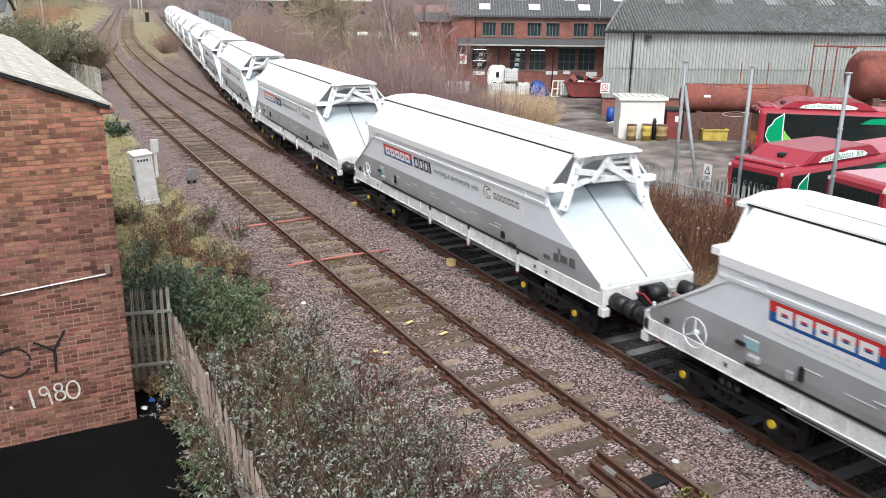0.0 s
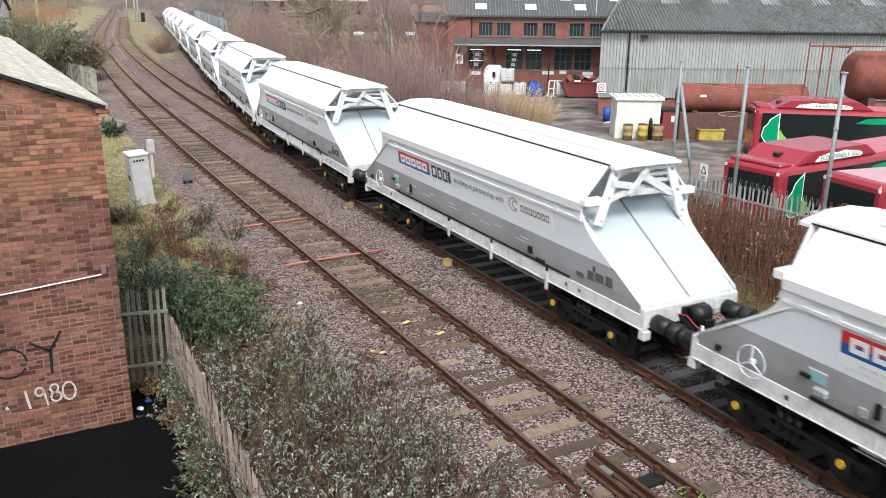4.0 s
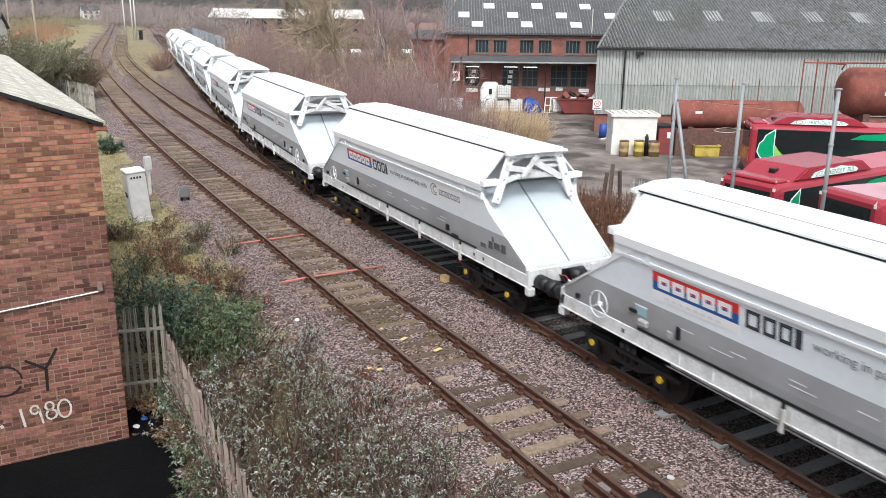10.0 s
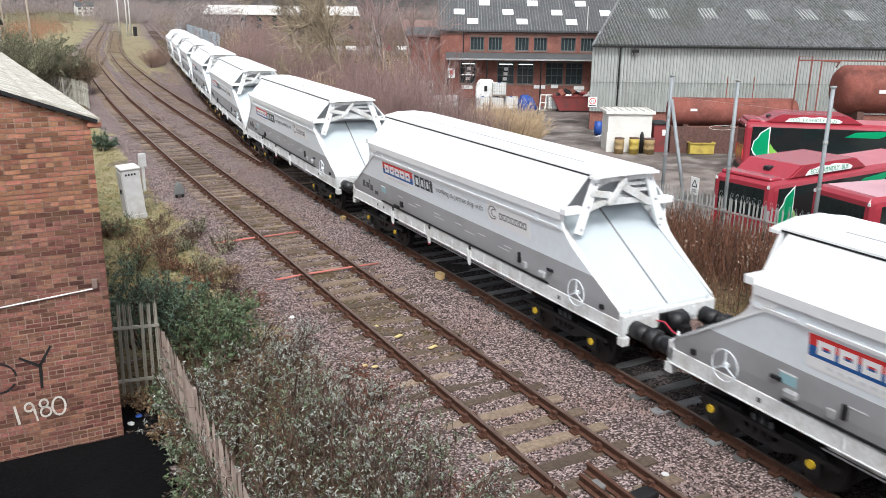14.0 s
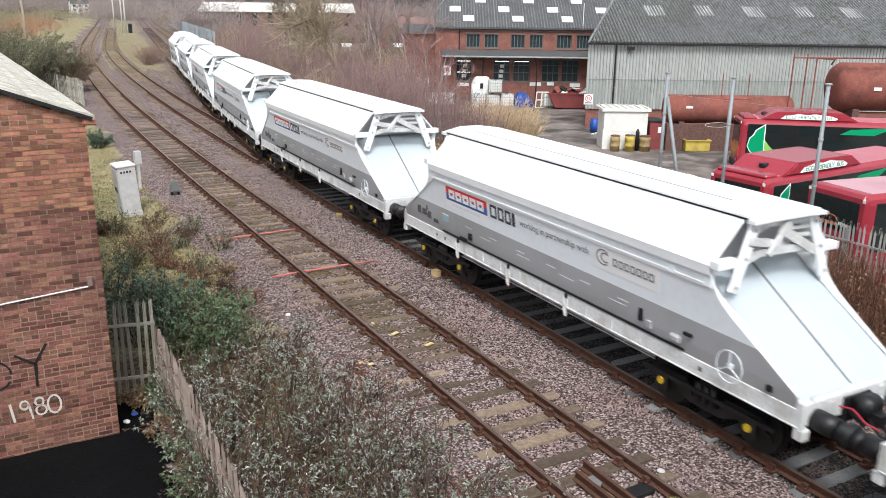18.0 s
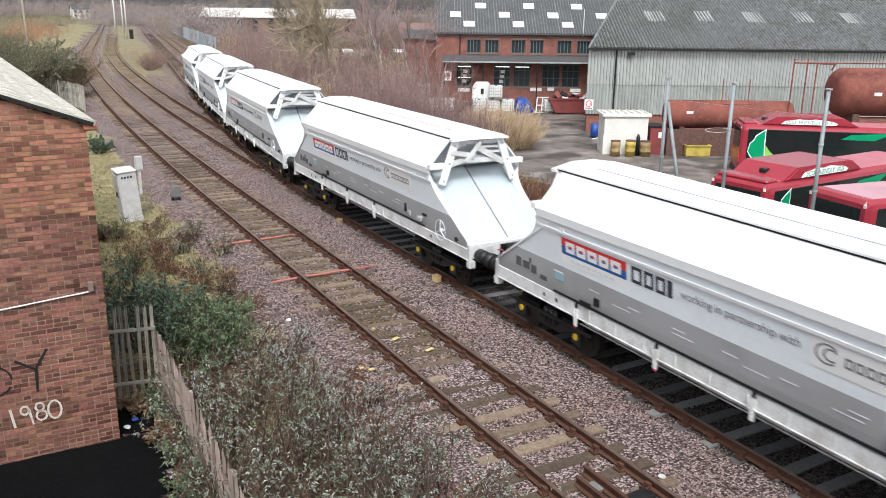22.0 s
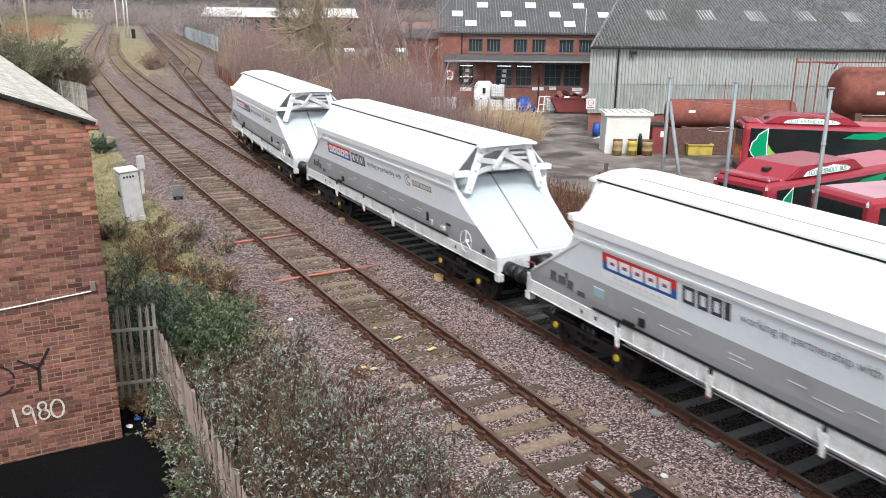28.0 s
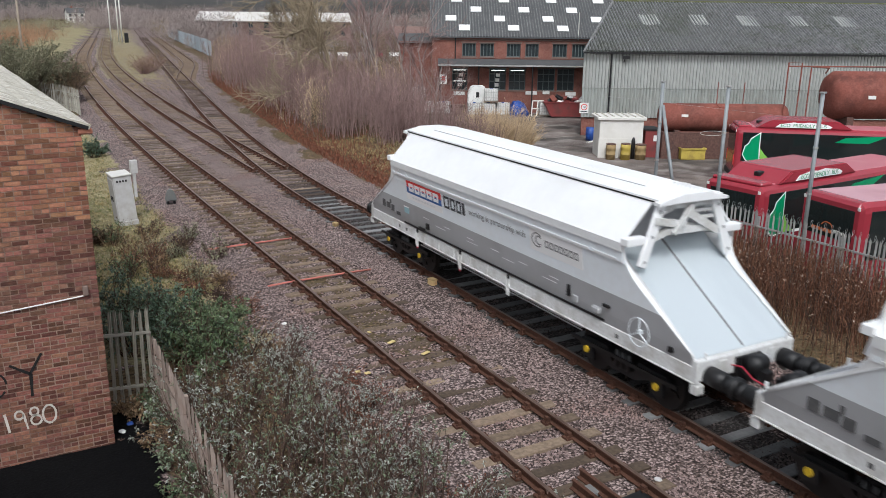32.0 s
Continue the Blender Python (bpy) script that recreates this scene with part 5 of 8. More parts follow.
    sign = part("site_sign", bm, PLASTICWHITE, th, "white safety sign")
    bm = bmesh.new()
    disc(bm, (0.1, -0.093, 0.72), (0, 1, 0), 0.23, 0.006, 20)
    bmesh.ops.transform(bm, matrix=M, verts=bm.verts)
    part("sign_roundel", bm, LOGORED, sign, "red ring")
    bm = bmesh.new()
    disc(bm, (0.1, -0.098, 0.72), (0, 1, 0), 0.175, 0.006, 20)
    bmesh.ops.transform(bm, matrix=M, verts=bm.verts)
    part("sign_field", bm, PLASTICWHITE, sign)
    tagged(lettering("10", 0.26, M @ pose(-0.035, -0.103, 0.63, 90), "sign_number", INK, sign, "black number 10"), kind="stuff")
    bm = bmesh.new()
    quad_box(bm, (-0.14, -0.096, 0.38), (0.34, -0.09, 0.44), M)
    part("sign_text", bm, INK, sign)


make_shed()


# ---- the two-storey brick works behind ----
def make_works():
    th = thing("brick_works", "two-storey red brick works with dark slate roof and lean-to", "industrial building")
    O = Vector((45.6, 58.0, 0))
    M = wall_axes(O, SHED_W)
    P = lambda a, n, z: M @ Vector((a, n, z))
    L, R, EZ, RZ = -12.9, 6.0, 5.10, 10.5
    up = [(-10.31, -9.12), (-8.75, -7.56), (-6.46, -5.26), (-4.85, -3.69), (-2.51, -1.24), (-0.80, 0.35), (1.6, 2.8), (3.3, 4.5)]
    lo = [(-11.16, -9.8), (-7.92, -6.46), (-6.2, -4.75), (-3.7, -2.18), (-1.98, -0.49), (1.0, 2.5)]

    def wall(name, spans, z0, z1, zt, zb, n0):
        """A wall strip with openings through it."""
        bm = bmesh.new()
        quad_box(bm, (L, n0, zb), (R, n0 + 0.3, z0), M)
        quad_box(bm, (L, n0, z1), (R, n0 + 0.3, zt), M)
        e = L
        for a, b in spans:
            quad_box(bm, (e, n0, z0), (a, n0 + 0.3, z1), M)
            e = b
        quad_box(bm, (e, n0, z0), (R, n0 + 0.3, z1), M)
        return part(name, bm, WORKSBRICK, th, "red brick wall")

    wall("upper_wall", up, 3.44, 4.56, EZ, 2.6, 0.0)
    wall("lower_wall", lo, 0.60, 2.48, 2.62, -1.6, -0.02)
    for row, z0, z1, n0, bars_n in ((up, 3.44, 4.56, 0.0, 4), (lo, 0.60, 2.48, -0.02, 3)):
        for i, (a, b) in enumerate(row):
            wn = part("window", boxes([]), GLASS, th)
            bm = bmesh.new()
            quad_box(bm, (a, n0 + 0.20, z0), (b, n0 + 0.22, z1), M)
            part("pane", bm, GLASS, wn, "dark glazing")
            bm = bmesh.new()
            for k in range(bars_n + 1):
                x = a + 0.03 + (b - a - 0.06) * k / bars_n
                quad_box(bm, (x - 0.025, n0 + 0.13, z0), (x + 0.025, n0 + 0.19, z1), M)
            for z in ((z0 + 0.03, z1 - 0.03) if row is up else (z0 + 0.03, z0 + 0.75, z1 - 0.5, z1 - 0.03)):
                quad_box(bm, (a, n0 + 0.125, z - 0.03), (b, n0 + 0.185, z + 0.03), M)
            part("window_frame", bm, material("grey green window frame", (0.09, 0.12, 0.12), 0.6) if i == 0 and row is up else bpy.data.materials["grey green window frame"], wn)
            bm = bmesh.new()
            quad_box(bm, (a - 0.08, n0 - 0.06, z0 - 0.10), (b + 0.08, n0 + 0.1, z0 - 0.01), M)
            part("window_sill", bm, DULLSTONE, wn)
            bm = bmesh.new()
            quad_box(bm, (a - 0.1, n0 - 0.012, z1), (b + 0.1, n0 + 0.1, z1 + 0.14), M)
            part("lintel", bm, DULLSTONE, wn)
            if row is lo and i in (0, 1, 2):
                bm = bmesh.new()
                quad_box(bm, (a + 0.15, n0 + 0.10, z1 - 0.22), (b - 0.12, n0 + 0.12, z1 - 0.16), M)
                if i == 0:
                    quad_box(bm, (a + 0.15, n0 + 0.10, z0 + 0.72), (b - 0.15, n0 + 0.12, z0 + 0.77), M)
                part("tube_light", bm, TUBELIGHT, wn, "lit fluorescent tube")
            if row is lo and i in (0, 1):
                bm = bmesh.new()
                for k in range(3):
                    quad_box(bm, (a + 0.5 + 0.05 * k, n0 + 0.11, z0 + 0.3 + 0.42 * k), (a + 0.85 + 0.05 * k, n0 + 0.12, z0 + 0.58 + 0.42 * k), M)
                part("paper_notice", bm, PLASTICWHITE, wn, "paper notices in the window")
    # string course, eaves, lean-to canopy
    for z, h in ((4.80, 0.12),):
        bm = bmesh.new()
        quad_box(bm, (L, -0.05, z), (R, 0.0, z + h), M)
        part("string_course", bm, DULLSTONE, th)
    bm = bmesh.new()
    quad_box(bm, (L - 0.2, -0.25, EZ - 0.08), (R, -0.05, EZ + 0.06), M)
    part("gutter", bm, BLACKSTEEL, th)
    bm = bmesh.new()
    prism(bm, [(-1.55, 2.82), (0.0, 3.25), (0.0, 3.12), (-1.55, 2.70)], L + 0.5, R, axis="x")
    bmesh.ops.transform(bm, matrix=M, verts=bm.verts)
    can = part("canopy", bm, SLATE, th, "dark lean-to canopy roof")
    bm = bmesh.new()
    quad_box(bm, (L + 0.5, -1.62, 2.72), (R, -1.55, 2.84), M)
    part("canopy_edge", bm, GALVSTEEL, can, "grey canopy fascia")
    for a in (L + 0.7, -8.9, -4.3, 0.1):
        bm = bmesh.new()
        tube(bm, [P(a, -1.45, -1.4), P(a, -1.45, 2.75)], 0.06, 8)
        part("canopy_post", bm, BLACKSTEEL, th)
    # slate roof with two rows of rooflights
    bm = bmesh.new()
    prism(bm, [(-0.3, EZ), (9.2, RZ), (18.6, EZ), (18.6, EZ - 0.1), (9.2, RZ - 0.1), (-0.3, EZ - 0.1)], L - 0.25, R, axis="x")
    bmesh.ops.transform(bm, matrix=M, verts=bm.verts)
    roof = part("roof", bm, SLATE, th, "dark slate roof with white rooflights")
    s = (RZ - EZ) / 9.5
    k = 0
    for n, a0, count in ((0.5, -10.6, 4), (1.85, -11.75, 4), (3.2, -9.5, 4), (4.7, -11.2, 4)):
        for i in range(count):
            a = a0 + 4.28 * i
            bm = bmesh.new()
            v = [P(a, n, EZ + s * (n + 0.3)), P(a + 0.95, n, EZ + s * (n + 0.3)), P(a + 0.95, n + 0.75, EZ + s * (n + 1.05)), P(a, n + 0.75, EZ + s * (n + 1.05))]
            f = bm.faces.new([bm.verts.new(q + Vector((0, 0, 0.11))) for q in v])
            solid(bm, 0.06, [f])
            part("rooflight", bm, LOGOWHITE, roof, "white rooflight")
    bm = bmesh.new()
    a = L - 0.2
    while a < R:
        bar(bm, P(a, -0.3, EZ + 0.02), P(a, 9.2, RZ + 0.02), 0.09, 0.06)
        a += 0.25
    tagged(part("corrugation", bm, ROOFRIB, roof, "weathered roof corrugations"), kind="stuff")
    bm = bmesh.new()
    quad_box(bm, (L, 0.3, -1.6), (L + 0.3, 18.0, EZ), M)
    quad_box(bm, (R - 0.3, 0.3, -1.6), (R, 18.0, EZ), M)
    quad_box(bm, (L, 18.0, -1.6), (R, 18.3, EZ), M)
    part("rear_shell", bm, WORKSBRICK, th)
    bm = bmesh.new()
    quad_box(bm, (L + 0.3, 3.0, -1.6), (R - 0.3, 3.1, EZ - 0.1), M)
    part("room_wall", bm, DULLSTONE, th)
    bm = bmesh.new()
    tube(bm, [P(-10.9, -0.08, EZ - 0.1), P(-10.9, -0.08, 3.2)], 0.05, 8)
    part("downpipe", bm, BLACKSTEEL, th)
    bm = bmesh.new()
    tube(bm, [P(-0.35, -0.1, 4.9), P(-0.35, -0.1, 7.2)], 0.035, 6)
    part("vent_pole", bm, PAINTWHITE, th)
    bm = bmesh.new()
    quad_box(bm, (L + 0.72, -1.54, 1.2), (L + 1.28, -1.50, 2.0), M)
    sg = part("site_sign", bm, PLASTICWHITE, th, "white notice board")
    bm = bmesh.new()
    quad_box(bm, (L + 0.85, -1.56, 1.5), (L + 1.15, -1.54, 1.85), M)
    part("sign_text", bm, LOGORED, sg)
    for a, z, w in ((-4.7, 0.25, 1.0), (-3.2, 0.3, 0.6), (-1.2, 0.2, 0.9), (-11.0, 0.15, 1.0)):
        bm = bmesh.new()
        quad_box(bm, (a, -0.08, z), (a + w, -0.03, z + 0.3), M)
        part("wall_notice", bm, PLASTICWHITE, th)
    # lower brick annexe to the left, behind the trees
    bm = bmesh.new()
    quad_box(bm, (L - 2.9, 1.5, -1.6), (L - 0.05, 1.8, 4.6), M)
    quad_box(bm, (L - 2.9, 1.8, -1.6), (L - 2.6, 9.0, 4.6), M)
    part("annexe_wall", bm, WORKSBRICK, th, "red brick annexe wall")
    bm = bmesh.new()
    prism(bm, [(1.2, 4.5), (6.0, 5.2), (10.5, 4.5)], L - 3.1, L, axis="x")
    bmesh.ops.transform(bm, matrix=M, verts=bm.verts)
    part("annexe_roof", bm, SLATE, th)


make_works()


# ---- buses ----
def make_bus(o, w, h, pods, rear_text, length=10.5):
    """A single-deck bus: o is the rear corner on the side seen, w its heading."""
    width = 2.42
    th = thing("bus", "red single-deck bus parked in the yard" + (" with a green leaf motif" if pods else " showing its dark rear window"), "bus", group="parked buses")
    M = wall_axes(o, w)
    z0 = YARD_Z
    body = bmesh.new()
    sec = [(0.0, z0 + 0.32), (0.0, h - 0.30), (0.05, h - 0.12), (0.22, h), (width - 0.22, h), (width - 0.05, h - 0.12), (width, h - 0.30), (width, z0 + 0.32)]
    rings = []
    for a, inset in ((0.0, 0.14), (0.10, 0.03), (0.25, 0.0), (length - 0.4, 0.0), (length - 0.1, 0.06), (length, 0.2)):
        rings.append([body.verts.new((a, min(max(n, inset), width - inset), z - (inset if z > h - 0.2 else 0))) for n, z in sec])
    for r, t in zip(rings, rings[1:]):
        for i in range(len(sec)):
            body.faces.new((r[i], r[(i + 1) % len(sec)], t[(i + 1) % len(sec)], t[i]))
    body.faces.new(rings[0])
    body.faces.new(rings[-1][::-1])
    bmesh.ops.recalc_face_normals(body, faces=body.faces[:])
    bmesh.ops.transform(body, matrix=M, verts=body.verts)
    part("body", body, BUSRED, th, "red painted body")

    def piece(name, lo, hi, mat, label="", bevel=0.0, parent=None):
        bm = box(lo, hi, bevel)
        bmesh.ops.transform(bm, matrix=M, verts=bm.verts)
        return part(name, bm, mat, parent or th, label)

    for n in (-0.012, width - 0.008):
        piece("side_window", (0.32, n, h - 1.72), (length - 1.2, n + 0.02, h - 0.24), BUSGLASS, "band of dark side glass", 0.006)
    piece("roof_panel", (0.35, 0.25, h - 0.01), (length - 0.5, width - 0.25, h + 0.012), BUSROOF if pods else BUSROOFPALE, "red roof skin, faded and paled by painted sheen" if pods else "pale pinkish roof skin, faded and with painted sheen", 0.01)
    piece("rear_window", (-0.012, 0.30, h - 1.25), (0.008, width - 0.30, h - 0.28), BUSGLASS, "dark rear window", 0.004)
    piece("windscreen", (length - 0.01, 0.2, h - 1.9), (length + 0.015, width - 0.2, h - 0.3), BUSGLASS)
    for n in (0.12, width - 0.22):
        piece("rear_light", (-0.02, n, z0 + 1.0), (0.01, n + 0.1, z0 + 1.5), LOGORED)
        piece("marker_lamp", (-0.015, n, h - 0.24), (0.01, n + 0.1, h - 0.14), PLASTICWHITE, "round pale marker lamp", 0.004)
    piece("rear_panel", (-0.015, 0.35, z0 + 0.7), (0.0, width - 0.35, h - 1.42), BUSRED)
    piece("bumper", (-0.05, 0.08, z0 + 0.3), (0.1, width - 0.08, z0 + 0.62), BLACKSTEEL, "", 0.02)
    for n in (0.0, width):
        for a in (2.6, length - 2.4):
            bm = bmesh.new()
            disc(bm, (a, n + (0.12 if n == 0 else -0.12), z0 + 0.46), (0, 1, 0), 0.46, 0.28, 20)
            bmesh.ops.transform(bm, matrix=M, verts=bm.verts)
            wh = part("wheel", bm, BLACKSTEEL, th, "black tyre")
            bm = bmesh.new()
            disc(bm, (a, n + (-0.03 if n == 0 else 0.03), z0 + 0.46), (0, 1, 0), 0.26, 0.02, 16)
            bmesh.ops.transform(bm, matrix=M, verts=bm.verts)
            part("rim", bm, GALVSTEEL, wh)
    if pods:
        bm = bmesh.new()
        a0, a1 = 0.9, 5.6
        base = [(a0, h - 0.02), (a0 + 0.75, h + 0.40), (a1 - 0.75, h + 0.40), (a1, h - 0.02)]
        prism(bm, base, 0.12, width - 0.12)
        bmesh.ops.bevel(bm, geom=bm.edges[:], offset=0.06, segments=2, affect="EDGES")
        bmesh.ops.transform(bm, matrix=M, verts=bm.verts)
        pod = part("roof_pod", bm, BUSRED, th, "red roof pod")
        bm = bmesh.new()
        ol = [(a0 + 0.95, 0.03), (a0 + 1.15, 0.20), (a0 + 1.5, 0.24), (a0 + 1.8, 0.30), (a0 + 2.2, 0.26), (a0 + 2.6, 0.31), (a0 + 3.0, 0.26), (a0 + 3.4, 0.22), (a0 + 3.65, 0.12), (a0 + 3.55, 0.03)]
        prism(bm, [(a, h + 0.02 + z) for a, z in ol], 0.085, 0.118)
        bmesh.ops.transform(bm, matrix=M, verts=bm.verts)
        part("cloud_panel", bm, LOGOWHITE, pod, "white cloud-shaped panel")
        for word, dx in (("ECO", 0.0), ("FRIENDLY", 0.60), ("BUS", 1.80)):
            lettering(word, 0.235, M @ pose(a0 + 1.18 + dx, 0.082, h + 0.08, 90), "roof_slogan", GREEN, pod, "green roof word " + word)
        piece("pod_vent", (a0 + 0.22, 1.02, h + 0.10), (a0 + 0.50, 1.28, h + 0.27), BLACKSTEEL, "dark square vent", 0.03, pod)
        piece("engine_hump", (0.12, 0.2, h - 0.04), (0.75, width - 0.2, h + 0.10), BUSRED, "", 0.05)
        # leaf: one dark lobe and one light, with a pale outline
        zc = h - 1.72
        for nm, mat, shape, off in (("leaf_outline", LOGOWHITE, [(0.36, 0.35), (0.44, 0.78), (0.62, 0.95), (0.70, 1.18), (1.18, 1.52), (1.20, 0.6), (1.24, 0.04), (0.62, 0.0), (0.5, 0.1)], 0.016),
                                    ("leaf", GREEN, [(0.40, 0.36), (0.48, 0.76), (0.66, 0.92), (0.74, 1.15), (1.14, 1.44), (1.15, 0.6), (1.19, 0.08), (0.64, 0.04), (0.54, 0.13)], 0.020),
                                    ("leaf", LIME, [(1.22, 0.70), (1.42, 0.42), (1.80, 0.08), (1.24, 0.06)], 0.020)):
            bm = bmesh.new()
            f = bm.faces.new([bm.verts.new((a, -off, zc + z)) for a, z in shape])
            solid(bm, 0.004, [f])
            bmesh.ops.transform(bm, matrix=M, verts=bm.verts)
            part(nm, bm, mat, th, "green leaf motif" if mat is not LOGOWHITE else "")
        bm = bmesh.new()
        f = bm.faces.new([bm.verts.new((a, -0.02, z)) for a, z in ((4.7, h - 0.62), (5.2, h - 0.36), (7.2, h - 0.22), (6.3, h - 0.62))])
        solid(bm, 0.004, [f])
        bmesh.ops.transform(bm, matrix=M, verts=bm.verts)
        part("green_flash", bm, GREEN, th)
        piece("white_stripe", (1.8, -0.018, h - 1.72), (length - 1.3, -0.012, h - 1.62), LOGOWHITE)
    if rear_text:
        bm = bmesh.new()
        for k in range(7):
            quad_box(bm, (-0.018, 0.50 + 0.07 * k, h - 1.10 + 0.006 * k), (-0.013, 0.55 + 0.07 * k, h - 1.01 + 0.006 * k), M)
        part("window_blocks", bm, PAINTWHITE, th, "pale name blocks on the rear glass")
        bm = bmesh.new()
        for k in range(9):
            quad_box(bm, (-0.018, 1.05 + 0.09 * k, h - 1.12), (-0.013, 1.115 + 0.09 * k, h - 1.02), M)
        for k in range(10):
            a, b = radians(20 + 15 * k), radians(20 + 15 * (k + 1))
            bar(bm, M @ Vector((-0.016, 1.25 + 0.22 * math.cos(a), h - 0.98 + 0.17 * math.sin(a))), M @ Vector((-0.016, 1.25 + 0.22 * math.cos(b), h - 0.98 + 0.17 * math.sin(b))), 0.03, 0.005, M.to_3x3() @ Vector((1, 0, 0)))
        part("window_blocks", bm, material("orange lettering", (0.55, 0.13, 0.03), 0.5), th, "orange name blocks on the rear glass")


make_bus((33.2, 29.25, 0), (0.78, -0.626), 1.62, True, False)
make_bus((21.95, 17.95, 0), (0.995, 0.08), 1.62, True, False)
make_bus((21.75, 14.25, 0), (0.972, -0.14), 1.86, False, True)


# ---- tanks, hut and clutter in the yard ----
YM = wall_axes((32.59, 38.34, 0), SHED_W)


def yard_piece(name, lo, hi, mat, parent, label="", bevel=0.0):
    bm = box(lo, hi, bevel)
    bmesh.ops.transform(bm, matrix=YM, verts=bm.verts)
    return part(name, bm, mat, parent, label)


tank = thing("oil_tank", "long rusty red oil tank on a brown walled bund", "tank")
bm = bmesh.new()
tube(bm, [(3.3, 1.1, 1.05), (3.42, 1.1, 1.05), (10.75, 1.1, 1.05), (10.9, 1.1, 1.05)], [0.74, 0.86, 0.86, 0.74], 24)
bmesh.ops.transform(bm, matrix=YM, verts=bm.verts)
part("shell", bm, REDTANK, tank, "red rusting cylinder", True)
yard_piece("bund_wall", (3.2, -0.1, -1.5), (11.2, 0.1, 0.28), BROWNBUND, tank, "brown stained bund wall")
yard_piece("bund_wall", (3.2, 0.1, -1.5), (3.4, 2.4, 0.28), BROWNBUND, tank)
yard_piece("bund_wall", (11.0, 0.1, -1.5), (11.2, 2.4, 0.28), BROWNBUND, tank)
for a in (4.2, 7.0, 9.8):
    yard_piece("saddle", (a - 0.15, 0.4, -1.4), (a + 0.15, 1.8, 0.35), BROWNBUND, tank)
yard_piece("label_plate", (4.35, 0.22, 1.18), (4.75, 0.27, 1.32), PLASTICWHITE, tank)
bm = bmesh.new()
tube(bm, [(6.6, 0.9, 3.2), (6.6, 0.9, 1.9), (6.6, 0.3, 1.75), (8.2, 0.3, 1.75), (8.2, 0.9, 1.9), (8.2, 0.9, 3.2)], 0.03, 6)
bmesh.ops.transform(bm, matrix=YM, verts=bm.verts)
part("ladder_hoop", bm, REDTANK, tank)
bm = bmesh.new()
for a, z in ((6.2, 0.26),):
    for k in range(14):
        t, u = 2 * math.pi * k / 14, 2 * math.pi * (k + 1) / 14
        bar(bm, (a + 0.75 * math.cos(t), -0.12, z + 0.14 * math.sin(t)), (a + 0.75 * math.cos(u), -0.12, z + 0.14 * math.sin(u)), 0.02)
bmesh.ops.transform(bm, matrix=YM, verts=bm.verts)
part("hose_loop", bm, PAINTWHITE, tank, "pale looped hose")

tank = thing("oil_tank", "big dark red cylindrical tank with pipework", "tank")
bm = bmesh.new()
tube(bm, [(13.5, 1.6, 2.45), (13.62, 1.6, 2.45), (13.95, 1.6, 2.45), (20.3, 1.6, 2.45), (20.7, 1.6, 2.45)], [0.8, 1.2, 1.45, 1.45, 1.0], 28)
bmesh.ops.transform(bm, matrix=YM, verts=bm.verts)
part("shell", bm, REDTANK, tank, "dark red riveted cylinder", True)
for a in (14.5, 19.3):
    yard_piece("saddle", (a, 0.5, -1.4), (a + 0.4, 2.7, 1.2), BROWNBUND, tank)
yard_piece("label_plate", (15.4, 0.1, 2.35), (15.85, 0.16, 2.55), PLASTICWHITE, tank)
for pts in (((10.46, 0.3, 1.2), (10.46, 0.3, 4.43), (11.26, 0.3, 4.43), (11.26, 0.3, -1.3)), ((10.46, 0.25, 4.22), (20.0, 0.25, 4.24)), ((11.83, 0.3, -1.3), (11.83, 0.3, 4.16), (13.0, 0.5, 4.13), (13.0, 0.9, 3.8))):
    bm = bmesh.new()
    tube(bm, pts, 0.045, 7)
    bmesh.ops.transform(bm, matrix=YM, verts=bm.verts)
    part("pipe", bm, REDTANK, tank, "thin red pipe")

hut = thing("storage_box", "white box-shaped storage hut with a lid roof", "hut")
yard_piece("body", (-0.58, 0.0, -1.35), (2.05, 1.9, 0.98), PAINTWHITE, hut, "dirty white walls", 0.02)
yard_piece("lid", (-0.75, -0.12, 0.96), (2.2, 2.05, 1.16), PAINTWHITE, hut, "ribbed pale lid", 0.03)
for k in range(7):
    yard_piece("lid_rib", (-0.62 + 0.42 * k, -0.1, 1.16), (-0.55 + 0.42 * k, 2.0, 1.21), MOSSROOF, hut)
yard_piece("panel", (-0.62, -0.05, -1.3), (1.2, -0.01, -0.1), PAINTWHITE, hut, "", 0.01)


def drum(a, n, r, h, mat, label):
    th = thing("drum", label, "drum", group="drums by the white hut")
    bm = bmesh.new()
    tube(bm, [(a, n, YARD_Z), (a, n, YARD_Z + h * 0.33), (a, n, YARD_Z + h * 0.34), (a, n, YARD_Z + h * 0.36), (a, n, YARD_Z + h * 0.66), (a, n, YARD_Z + h * 0.68), (a, n, YARD_Z + h)], [r, r, r * 1.05, r, r, r * 1.05, r], 18)
    bmesh.ops.transform(bm, matrix=YM, verts=bm.verts)
    part("shell", bm, mat, th, "", True)
    bm = bmesh.new()
    disc(bm, (a, n, YARD_Z + h), (0, 0, 1), r * 1.04, 0.04, 18)
    bmesh.ops.transform(bm, matrix=YM, verts=bm.verts)
    part("rim", bm, BROWNBUND, th)


drum(0.05, -0.55, 0.28, 0.92, DRUMTAN, "worn tan steel drum beside the white hut")
drum(0.92, -0.6, 0.29, 0.95, DRUMYELLOW, "yellow steel drum beside the white hut")
drum(1.84, -0.5, 0.32, 0.9, DRUMTAN, "rusty tan drum beside the white hut")
gb = thing("gas_bottle", "dark slim gas bottle between drums", "gas bottle")
bm = bmesh.new()
